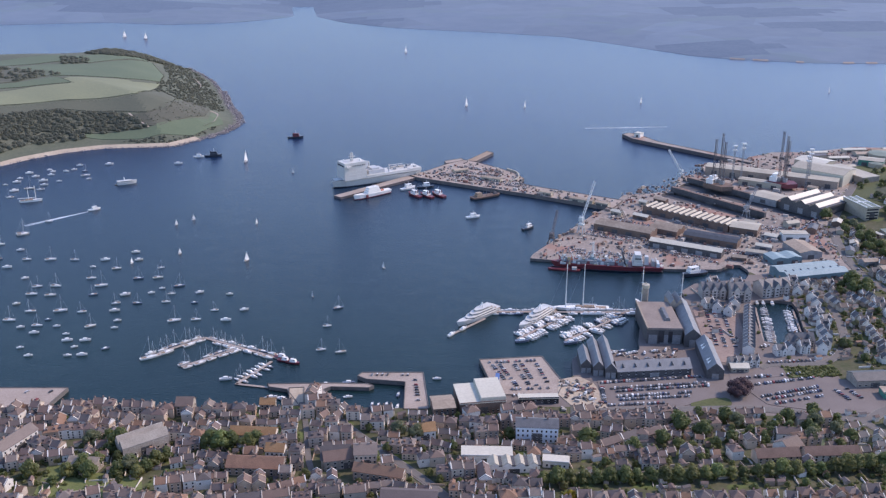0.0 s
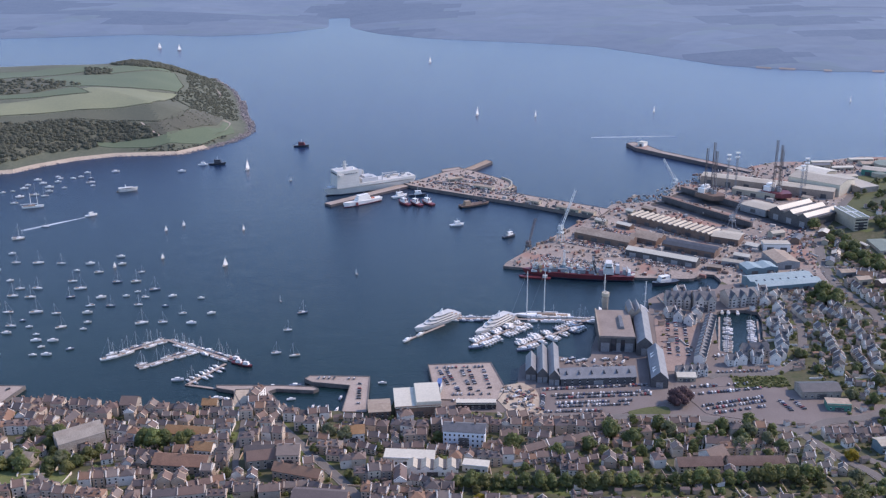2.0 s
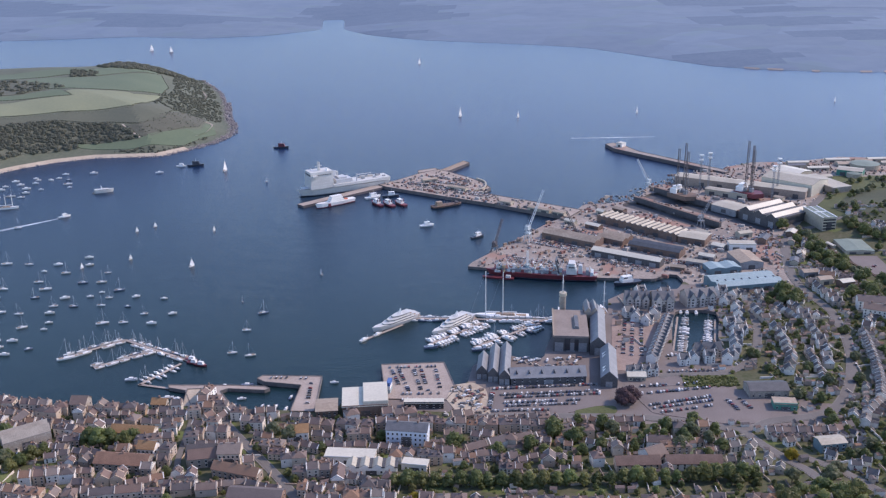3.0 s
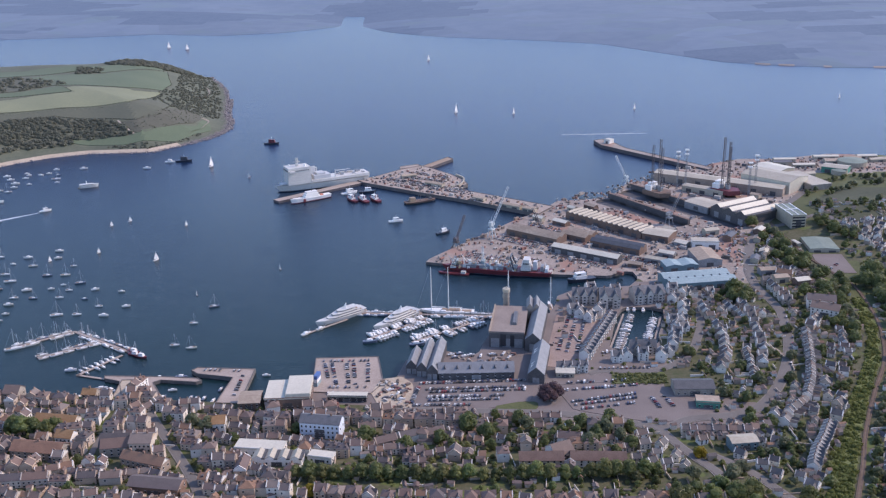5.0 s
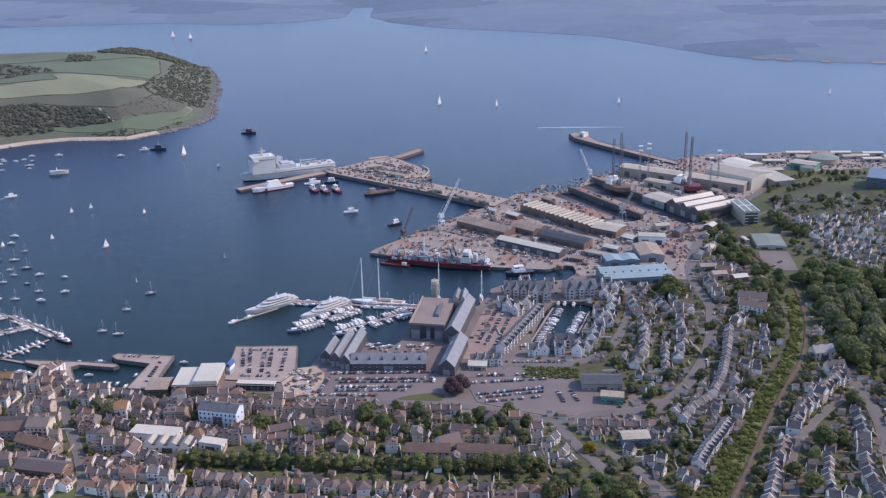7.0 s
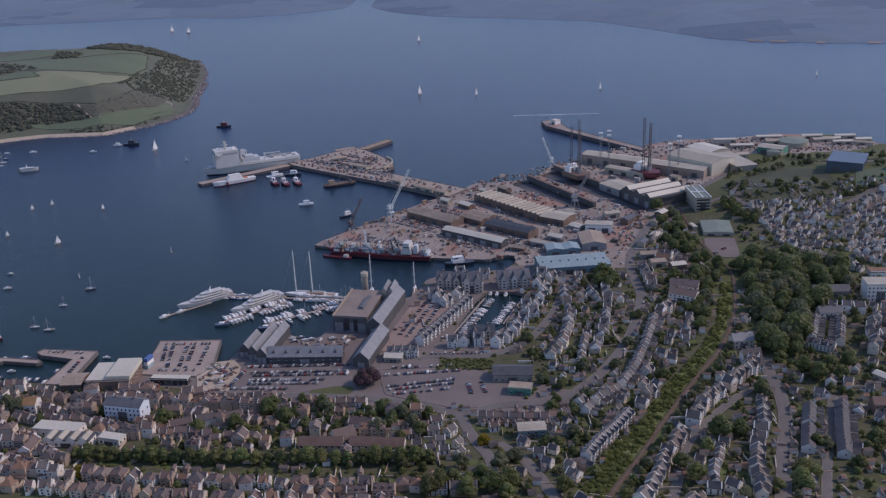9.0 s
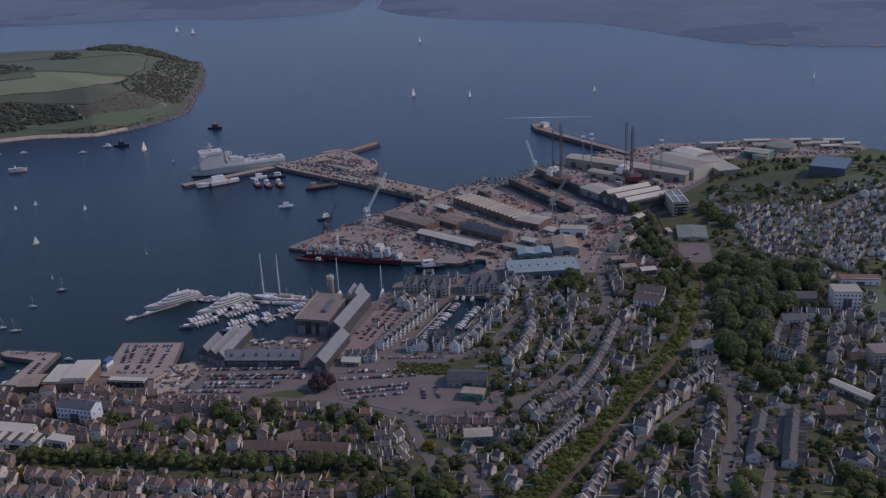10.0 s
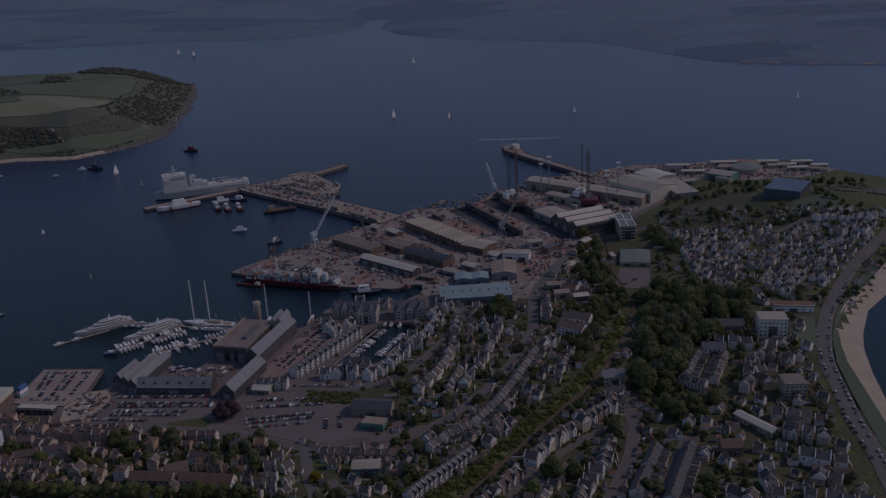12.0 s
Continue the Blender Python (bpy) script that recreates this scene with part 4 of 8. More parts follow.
SAILBOATS = [sailboat_template(L, "white sailing yacht moored with furled sails") for L in (7.5, 9.0, 10.5)]
UNDER_SAIL = [sailboat_template(L, "small yacht under white sails", True) for L in (7.5, 10.0)]
MOTORBOATS = [motorboat_template(L, "small white motor boat on the water") for L in (6.0, 8.5, 11.0)]


def windows_on(ob, wall, spots, mat=None):
    """Panes with a raised frame, at (x, y, z, turn) on a house's walls."""
    for x, y, z, turn, w, h in spots:
        part("window", PANES[(w, h)], (), ob, "", pose(x, y, z, 0, 0, turn))


def pane_mesh(w, h):
    s = Shape().box(-w / 2, w / 2, -0.06, 0.02, -h / 2, h / 2)
    s.box(-w / 2 - 0.12, w / 2 + 0.12, -0.10, 0.02, -h / 2 - 0.14, -h / 2, 1).box(-w / 2 - 0.1, w / 2 + 0.1, -0.09, 0.02, h / 2, h / 2 + 0.1, 1)
    return s.mesh("window", WINDOW, SHIP_WHITE)


PANES = {size: pane_mesh(*size) for size in ((1.0, 1.4), (1.6, 1.4), (0.9, 1.1))}
LOOKS = {"terraced house": "rendered terraced house with a dark slate roof", "villa": "detached rendered villa with a hipped roof", "cottage": "small rendered cottage with a slate roof",
         "town house": "tall rendered town house with a slate roof", "block": "long rendered building with a slate roof"}


def house_template(kind, w, d, eave, rise, roof="gable", chimneys=(0,), rear=False, bay=False, wall=None, tiles=None, dormer=0, storeys=2):
    """A house with its front to -y and its ridge along x."""
    ob = template("house", LOOKS[kind], "house")
    wall, tiles = wall or RENDER_WALL, tiles or HOUSE_ROOF
    s = Shape()
    if roof == "gable":
        s.gable_walls(-w / 2, w / 2, -d / 2, d / 2, -2.5, eave, rise)
        for x in () if kind == "terraced house" or tiles is SHED_DARK else (-w / 2 + 0.15, w / 2 - 0.15):
            s.gable_walls(x - 0.33, x + 0.33, -d / 2 - 0.15, d / 2 + 0.15, eave - 0.8, eave + 0.38, rise)
    else:
        s.box(-w / 2, w / 2, -d / 2, d / 2, -2.5, eave)
    r = Shape()
    (r.gable if roof == "gable" else r.hip)(-w / 2, w / 2, -d / 2, d / 2, eave, rise)
    if rear:
        s.box(-w / 2 + 0.2, 0.2, d / 2 - 0.1, d / 2 + 5.2, -2.5, eave * 0.72)
        v = [(-w / 2, d / 2, eave * 0.72), (0.4, d / 2, eave * 0.72), (0.4, d / 2 + 5.4, eave * 0.72), (-w / 2, d / 2 + 5.4, eave * 0.72)]
        r.add(v + [(-w / 4, d / 2 - 1, eave * 0.72 + 1.2), (-w / 4, d / 2 + 5.4, eave * 0.72 + 1.2)], [(0, 4, 5, 3), (4, 1, 2, 5), (3, 5, 2), (0, 3, 2, 1)])
    if bay:
        x = w * 0.22
        g, h = Shape(), Shape()
        g.gable_walls(-1.2, 1.2, -w * 0.2, w * 0.2, -2.5, eave, rise * 0.75)
        h.gable(-1.2, 2.2, -w * 0.2, w * 0.2, eave, rise * 0.75, 0.25)
        turn = lambda p: (x + p[1], -d / 2 - 0.2 + p[0], p[2])  # noqa: E731
        s.add([turn(p) for p in g.v], [f[::-1] for f in g.f])
        r.add([turn(p) for p in h.v], [f[::-1] for f in h.f])
    part("wall", s, wall, ob)
    part("roof", r, tiles, ob)
    if kind == "terraced house":
        g = Shape().gable_walls(w / 2 - 0.16, w / 2 + 0.16, -d / 2 - 0.15, d / 2 + 0.15, eave - 0.6, eave + 0.42, rise + 0.05)
        part("party_wall", g, WHITE_WALL, ob, "raised white party wall")
    for k in chimneys:
        x = k * (w / 2 - 0.5)
        c = Shape().box(x - 0.45, x + 0.45, -0.35, 0.35, eave + rise * 0.55, eave + rise + 1.0).box(x - 0.52, x + 0.52, -0.42, 0.42, eave + rise + 1.0, eave + rise + 1.15)
        for q in (-0.22, 0.22):
            c.tube((x + q, 0, eave + rise + 1.15), (x + q, 0, eave + rise + 1.6), 0.12, 0.1, 6)
        part("chimney", c, BRICK, ob)
    spots, n = [], max(2, int(w / 3.2))
    for level in range(storeys):
        z = 1.5 + level * (eave - 1.2) / storeys
        for k in range(n):
            x = -w / 2 + w * (k + 0.5) / n
            spots.append((x, -d / 2 - (1.42 if bay and x > 0 else 0.02), z, 0, 1.0, 1.4))
    spots += [(w / 2 + 0.02, 0.8, eave * 0.7, 90, 0.9, 1.1), (-w / 2 - 0.02, -0.6, eave * 0.7, -90, 0.9, 1.1)] if kind != "terraced house" else []
    spots += [(w * 0.22, d / 2 + 0.02, eave * 0.68, 180, 1.0, 1.4)]
    windows_on(ob, None, spots)
    for k in range(dormer):
        x = -w / 2 + w * (k + 0.5) / dormer
        b = Shape().box(x - 0.7, x + 0.7, -d * 0.36, -d * 0.1, eave + rise * 0.25, eave + rise * 0.8)
        part("dormer", b, tiles, ob)
    return ob


HOUSES = {"terrace": [house_template("terraced house", 5.2, 6.8, 5.0, 2.3, "gable", (0.9,), True), house_template("terraced house", 5.6, 7.2, 5.4, 2.5, "gable", (-0.9,), True, dormer=1)],
          "cottage": [house_template("cottage", 6.5, 5.6, 4.2, 2.2, "gable", (0.8,)), house_template("cottage", 8.0, 6.2, 4.6, 2.5, "gable", (-0.85, 0.85))],
          "villa": [house_template("villa", 9.0, 8.0, 5.6, 2.8, "hip", (0.3,), bay=True), house_template("villa", 8.2, 7.6, 5.6, 3.2, "gable", (-0.9,), bay=True)],
          "town": [house_template("town house", 7.5, 8.0, 8.0, 2.8, "gable", (-0.9, 0.9), storeys=3), house_template("town house", 9.5, 8.5, 7.4, 2.6, "hip", (0.4,), storeys=3, dormer=2)],
          "block": [house_template("block", 16.0, 8.0, 6.0, 3.0, "gable", (-0.8, 0.0, 0.8)), house_template("block", 13.0, 7.5, 5.4, 2.8, "gable", (-0.6, 0.6), dormer=3)],
          "white": [house_template("terraced house", 5.4, 7.2, 6.2, 2.4, "gable", (0.9,), False, bay=True, wall=WHITE_WALL, tiles=SLATE, storeys=2)]}

HOUSES["grey_terrace"] = [house_template("terraced house", 5.2, 6.8, 5.0, 2.3, "gable", (0.9,), True, wall=PALE_WALLS, tiles=GREY_ROOF), house_template("terraced house", 5.6, 7.2, 5.4, 2.5, "gable", (-0.9,), True, dormer=1, wall=PALE_WALLS, tiles=GREY_ROOF)]
HOUSES["grey_cottage"] = [house_template("cottage", 6.5, 5.6, 4.2, 2.4, "gable", (0.8,), wall=PALE_WALLS, tiles=GREY_ROOF), house_template("cottage", 8.0, 6.2, 4.6, 2.7, "gable", (-0.85, 0.85), wall=PALE_WALLS, tiles=GREY_ROOF)]
HOUSES["grey_villa"] = [house_template("villa", 9.0, 8.0, 5.6, 3.2, "gable", (0.3,), bay=True, wall=PALE_WALLS, tiles=GREY_ROOF), house_template("villa", 8.2, 7.6, 5.6, 3.4, "gable", (-0.9,), bay=True, wall=PALE_WALLS, tiles=GREY_ROOF)]
HOUSES["grey_town"] = [house_template("town house", 7.5, 8.0, 8.0, 3.2, "gable", (-0.9, 0.9), bay=True, storeys=3, wall=PALE_WALLS, tiles=GREY_ROOF), house_template("town house", 9.5, 8.5, 7.4, 3.4, "gable", (0.4,), bay=True, storeys=3, dormer=2, wall=PALE_WALLS, tiles=GREY_ROOF)]
HOUSES["grey_block"] = HOUSES["block"]
HOUSES["slate"] = [house_template("villa", 8.6, 7.6, 5.8, 3.6, "gable", (0.7,), bay=True, wall=WHITE_WALL, tiles=SLATE), house_template("town house", 8.4, 8.0, 7.2, 3.8, "gable", (-0.8,), bay=True, wall=WHITE_WALL, tiles=SLATE, storeys=3, dormer=1)]
HOUSES["dark"] = [house_template("block", 5.2, 8.4, 4.8, 3.0, "gable", (0.9,), True, wall=WHITE_WALL, tiles=SHED_DARK)]

# ---- the docks: sheds, offices, cranes, rigs and ships ----
def frame_of(p0, p1, z=None):
    """The pose at p0 with x towards p1, and the length between them."""
    a, b = Vector(p0), Vector(p1)
    d = b - a
    return pose(a.x, a.y, ground_z(a.x, a.y) if z is None else z, 0, 0, math.degrees(math.atan2(d.y, d.x))), d.length


def shed(label, p0, p1, depth, h, wall, roof, rise=2.5, bays=1, ridges="long", doors=2, lights=0, name="shed", category="shed", z=None):
    """An industrial building with its near side from p0 to p1. ridges: long, across, saw or flat."""
    m, L = frame_of(p0, p1, z)
    ob = thing(name, label, category, m)
    w = Shape().box(0, L, 0, depth, -1.5, h)
    part("wall", w, wall, ob)
    for k in range(bays if ridges != "flat" else 0):
        g, r = Shape(), Shape()
        if ridges == "long":
            y0, y1 = depth * k / bays, depth * (k + 1) / bays
            g.gable_walls(0.02, L - 0.02, y0 + 0.02, y1 - 0.02, h - 0.5, h, rise)
            r.gable(0, L, y0, y1, h, rise, 0.12 if bays > 1 else 0.5, 0.25)
        elif ridges == "across":
            x0, x1 = L * k / bays, L * (k + 1) / bays
            g.gable_walls(0.02, depth - 0.02, -x1 + 0.02, -x0 - 0.02, h - 0.5, h, rise)
            r.gable(0, depth, -x1, -x0, h, rise, 0.12, 0.25)
            for q in (g, r):
                q.v = [(-y, x, zz) for x, y, zz in q.v]
        else:
            x0, x1 = L * k / bays, L * (k + 1) / bays
            v = [(x0, -0.2, h), (x1, -0.2, h), (x0 + 0.3, -0.2, h + rise), (x0, depth + 0.2, h), (x1, depth + 0.2, h), (x0 + 0.3, depth + 0.2, h + rise)]
            r.add(v, [(2, 1, 4, 5), (0, 1, 2), (3, 5, 4)])
            g.add(v, [(0, 2, 5, 3)])
        if ridges == "across" and bays > 2:
            # Dark boxes along the valleys set the bays apart.
            part("valley_gutter", Shape().box(x1 - 0.19 * L / bays, x1 + 0.08 * L / bays, -0.3, depth + 0.3, h + 0.2, h + rise * 0.45), SHED_DARK, ob, "dark glazed roof valley")
        part("gable", g, wall if ridges != "saw" else SHED_DARK, ob)
        part("roof", r, roof, ob)
    if ridges == "flat":
        part("roof", Shape().box(-0.3, L + 0.3, -0.3, depth + 0.3, h, h + 0.5), roof, ob)
        part("parapet", Shape().box(-0.1, L + 0.1, -0.1, 0.3, h + 0.5, h + 1.0), wall, ob)
    for k in range(doors):
        x = L * (k + 0.5) / doors
        part("door", Shape().box(x - min(3, L * 0.2), x + min(3, L * 0.2), -0.12, 0.1, 0, h * 0.62), SHED_DARK if wall is not SHED_DARK else STEEL, ob, "tall sliding door")
    for k in range(lights):
        x = L * (k + 0.5) / lights
        part("roof_light", Shape().box(x - 0.6, x + 0.6, depth * 0.1, depth * 0.4, h + rise * 0.3, h + rise * 0.62) if ridges == "flat" else Shape().add(
            [(x - 0.6, depth * 0.1, h + rise * 0.2 + 0.32), (x + 0.6, depth * 0.1, h + rise * 0.2 + 0.32), (x + 0.6, depth * 0.42, h + rise * 0.84 + 0.32), (x - 0.6, depth * 0.42, h + rise * 0.84 + 0.32),
             (x - 0.6, depth * 0.1, h + rise * 0.2), (x + 0.6, depth * 0.1, h + rise * 0.2), (x + 0.6, depth * 0.42, h + rise * 0.84), (x - 0.6, depth * 0.42, h + rise * 0.84)],
            [(0, 1, 2, 3), (0, 4, 5, 1), (1, 5, 6, 2), (2, 6, 7, 3), (3, 7, 4, 0)]), WINDOW, ob)
    return ob


shed("long dock workshop with a pale many-ridged roof", (220, 921), (289, 856), 22, 6.5, BROWN_WALL, SHED_PALE, 2.0, 15, "across", 6)
shed("pale roofed store beside the ridged workshop", (290, 855), (313, 843), 23, 6.5, BROWN_WALL, SHED_PALE, 1.6, 1, "long", 2)
shed("broad brown roofed dock store", (161, 866), (209, 834), 18, 6.0, BROWN_WALL, SHED_TAN, 2.2, 2, "long", 4)
shed("low brown dock workshop", (213, 858), (236, 842), 22, 5.0, BROWN_WALL, SHED_TAN, 2.0, 2, "long", 2)
shed("brown gabled dock workshop with a dark roof", (240, 834), (283, 808), 16, 5.5, BROWN_WALL, SLATE, 2.4, 2, "long", 4)
shed("dock transit shed with a white roof", (204, 815), (261, 782), 11, 6.0, SHED_DARK, SHED_WHITE, 2.0, 1, "long", 5)
shed("white dock office with many windows", (333, 829), (357, 828), 12, 7.0, WHITE_WALL, SHED_PALE, 0.8, 1, "flat", 2, name="office")
shed("grey steel shed with a shallow roof", (331, 780), (352, 783), 32, 6.0, STEEL, SHED_TAN, 2.2, 1, "across", 1)
shed("small light blue boat shed", (302, 766), (330, 772), 16, 5.0, BLUE_WALL, SHED_BLUE, 1.5, 2, "across", 2)
shed("large warehouse with pale blue roof and blue walls", (299, 719), (355, 733), 28, 6.5, BLUE_WALL, SHED_BLUE, 2.0, 2, "long", 6, 8)
shed("very long white roofed ship repair hall", (326, 1073), (455, 1003), 20, 10.0, TAN_WALL, SHED_PALE, 2.0, 1, "long", 7)
shed("tall white ship repair hall", (420, 1052), (464, 1012), 40, 15.0, SHED_WHITE, SHED_PALE, 3.0, 1, "long", 2)
shed("workshop with three pale ridged roofs", (368, 938), (396, 899), 52, 9.0, SHED_DARK, SHED_WHITE, 5.0, 3, "across", 3)
shed("low pale annexe beside the workshop", (346, 968), (366, 944), 26, 6.0, STEEL, SHED_PALE, 1.2, 1, "long", 1)
shed("white flat roofed store behind the dry dock", (352, 1030), (392, 1004), 12, 6.5, SHED_PALE, SHED_PALE, 1.0, 1, "long", 3)
block = shed("pale office block with a dark green flat roof", (436, 888), (450, 890.5), 40, 13.0, SHED_PALE, GREEN_ROOF, 1.0, 1, "flat", 1, name="office_block", category="office")
part("roof_edge", Shape().box(-0.4, 0.3, -0.4, 40.4, 13.5, 14.3).box(13.9, 14.6, -0.4, 40.4, 13.5, 14.3).box(0, 14.2, 19, 20, 13.5, 14.2).box(6.6, 7.4, 0, 40, 13.5, 14.0), SHIP_WHITE, block)
for level in range(4):
    part("window_band", Shape().box(0.8, 13.4, -0.12, 0.05, 1.4 + 3 * level, 2.9 + 3 * level), WINDOW, block)
    part("window_band", Shape().box(14.15, 14.35, 1.5, 38.5, 1.4 + 3 * level, 2.9 + 3 * level), WINDOW, block)
shed("pale brick works hall near the point", (468, 1078), (490, 1022), 26, 9.0, STONE_WALL, SHED_PALE, 1.2, 1, "flat", 2)
shed("white works shed near the point", (446, 1112), (470, 1084), 30, 9.0, SHED_PALE, SHED_WHITE, 2.0, 1, "long", 2)
shed("green clad works building", (527, 1118), (552, 1104), 20, 7.0, RIBBED_GREEN, SHED_PALE, 1.5, 1, "long", 2)
shed("broad dark blue leisure hall on the hill", (574, 988), (606, 976), 46, 11.0, DEEP_BLUE, DEEP_BLUE, 2.0, 1, "flat", 2, name="leisure_hall", category="hall")
shed("low hall with a green-grey roof beside the railway", (437, 823), (463, 823), 34, 3.2, SHED_PALE, GREEN_ROOF, 0.8, 1, "across", 2, name="sports_hall", category="hall")
shed("long white railway platform roof", (427, 848), (430, 838), 3, 3.0, SHED_PALE, SHED_WHITE, 0.4, 1, "long", 1, name="platform_roof", category="station")
for x, y, r, h in [(574, 1155, 17, 6.0), (545, 1108, 9, 5.0)]:
    tank = thing("storage_tank", "broad round tank with a pale green roof", "tank", pose(x, y, ground_z(x, y)), "tanks on the point")
    part("shell", Shape().prism([(r * math.cos(6.28319 * k / 24), r * math.sin(6.28319 * k / 24)) for k in range(24)], -1.5, h), SHED_PALE, tank)
    part("roof", Shape().tube((0, 0, h), (0, 0, h + 1.6), r * 1.01, r * 0.2, 24), GREEN_ROOF, tank, "pale green shallow cone roof")
for x, y, L in [(484, 1166, 26), (536, 1182, 30), (590, 1186, 24), (612, 1172, 20), (628, 1186, 24), (648, 1168, 18), (500, 1138, 26), (620, 1156, 22)]:
    shed("low pale store on the point", (x, y), (x + L, y + 2), 8, 4.0, SHED_PALE, SHED_WHITE, 1.0, 1, "long", 2, name="store")
rng = random.Random(5)
for x, y, turn, L, d, h in [(300, 808, -30, 14, 8, 4), (318, 838, -40, 12, 9, 4), (286, 792, -25, 18, 7, 4), (270, 778, -20, 12, 6, 3.5), (312, 880, -40, 12, 8, 4), (352, 868, 20, 14, 8, 5),
                            (372, 850, 60, 16, 8, 5), (384, 790, 70, 12, 7, 4), (396, 810, 70, 10, 7, 4), (380, 760, 10, 14, 8, 5), (388, 742, 15, 12, 8, 5), (404, 735, 20, 12, 8, 5),
                            (470, 1120, 20, 16, 8, 5), (500, 1088, 15, 14, 8, 5), (480, 1150, 5, 22, 10, 4), (544, 1160, 0, 24, 14, 3.5), (600, 1168, 10, 26, 8, 3.5), (572, 1180, -5, 20, 7, 3.5), (640, 1158, -20, 24, 7, 3.5),
                            (404, 870, 60, 12, 8, 5), (398, 848, 70, 10, 6, 4), (420, 1000, -40, 10, 7, 5), (206, 902, -40, 16, 8, 4), (186, 915, -40, 12, 6, 4), (240, 960, -45, 14, 7, 4), (222, 950, -45, 9, 6, 4)]:
    c, s = math.cos(math.radians(turn)), math.sin(math.radians(turn))
    shed("low pale roofed dock store", (x, y), (x + L * c, y + L * s), d, h, rng.choice([SHED_PALE, BROWN_WALL, STEEL]), rng.choice([SHED_PALE, SHED_TAN, SHED_WHITE, SLATE]), 1.4, 1, "long", 1, name="store")


def lattice(s, a, b, w, n, r=0.12, side=4):
    """A braced mast between a and b."""
    a, b = Vector(a), Vector(b)
    d = (b - a).normalized()
    u = d.orthogonal().normalized() * w / 2
    v = d.cross(u.normalized()) * w / 2
    ring = [u + v, v - u, -u - v, u - v] if side == 4 else [u, -u / 2 + v * 0.87, -u / 2 - v * 0.87]
    for c in ring:
        s.tube(a + c, b + c, r, r, 4)
    for k in range(n):
        p, q = a.lerp(b, k / n), a.lerp(b, (k + 1) / n)
        for c, e in zip(ring, ring[1:] + ring[:1]):
            s.tube(p + c, q + e, r * 0.6, r * 0.6, 3)
    return s


def jack_up_rig(x, y, turn, legs, top, hull, label):
    ob = thing("jack_up_rig", label, "drilling rig", pose(x, y, 2.5, 0, 0, turn))
    if hull:
        h = Shape().prism([(-14, -9), (10, -10), (18, 0), (10, 10), (-14, 9)], 3.0, 8.0)
        part("hull", h, hull, ob)
        part("deckhouse", Shape().box(-12, -4, -7, 7, 8, 13).box(-10, -5, -5, 5, 13, 16), SHIP_WHITE, ob, "white deckhouse")
        part("derrick", lattice(Shape(), (4, 0, 8), (4, 0, 26), 3.0, 6), STEEL, ob)
    for lx, ly, dz in legs:
        leg = part("leg", lattice(Shape(), (lx, ly, -1), (lx, ly, top + dz), 2.6, 14, 0.24, 3), RIG_STEEL, ob)
        part("jacking_house", Shape().box(lx - 2, lx + 2, ly - 2, ly + 2, 8, 12), STEEL, ob)
    return ob


jack_up_rig(322, 1004, -45, [(-6, -3, 4), (-2, 4, 10), (4, 0, 2)], 54, BROWN_WALL, "jack-up rig with dark lattice legs standing in the docks")
jack_up_rig(396, 1014, -40, [(-3, -2, 10), (0, 5, 4), (4, -1, 0)], 55, SHIP_RED, "jack-up rig with tall dark lattice legs in dry dock")
for x, y, z in [(347, 1036, 44), (356, 1034, 47), (419, 1003, 40), (430, 1024, 43)]:
    ob = thing("light_mast", "tall dock lighting mast with white lamp heads", "mast", pose(x, y, 2.5), "dock lighting masts")
    part("tower", lattice(Shape(), (0, 0, -0.5), (0, 0, z), 1.5, 12, 0.16), STEEL, ob)
    for k in (0, 5):
        part("lamp_head", Shape().box(-2.2, 2.2, -1.5, 1.5, z - k - 1.4, z - k), SHIP_WHITE, ob)


def dock_crane(x, y, turn, height, reach, lift, label, mat=CRANE_PAINT):
    ob = thing("dock_crane", label, "crane", pose(x, y, 2.5, 0, 0, turn), "dock cranes")
    p = Shape()
    for a in (-3, 3):
        for b in (-3, 3):
            p.tube((a, b, -0.3), (a * 0.6, b * 0.6, height * 0.4), 0.45, 0.35, 6)
    p.box(-2.6, 2.6, -2.6, 2.6, height * 0.4, height * 0.46)
    part("portal", p, mat, ob)
    part("tower", lattice(Shape(), (0, 0, height * 0.45), (0, 0, height * 0.85), 3.2, 5, 0.25), mat, ob)
    part("cab", Shape().box(-3.5, 2.5, -2, 2, height * 0.62, height * 0.8, 0, (0.3, 0.2)), mat, ob, "glazed crane cab and machine house")
    part("jib", lattice(Shape(), (2, 0, height * 0.72), (reach, 0, lift), 1.6, 10, 0.2), mat, ob)
    part("apex", Shape().tube((-1, 0, height * 0.8), (0.5, 0, height * 1.05), 0.3, 0.2, 5).tube((0.5, 0, height * 1.05), (reach, 0, lift), 0.08, 0.08, 4), STEEL, ob)
    return ob


dock_crane(147, 856, 60, 20, 30, 44, "tall pale dock crane with a raised lattice jib")
dock_crane(115, 826, 70, 12, 20, 26, "small dark dock crane on the wharf", RIG_STEEL)
dock_crane(292, 1054, 120, 14, 22, 30, "dock crane beside the dry dock")
dock_crane(322, 905, 40, 16, 16, 30, "grey dock crane by the dry dock", STEEL)
dock_crane(196, 872, 130, 8, 16, 22, "small dark mobile crane on the quay", RIG_STEEL)


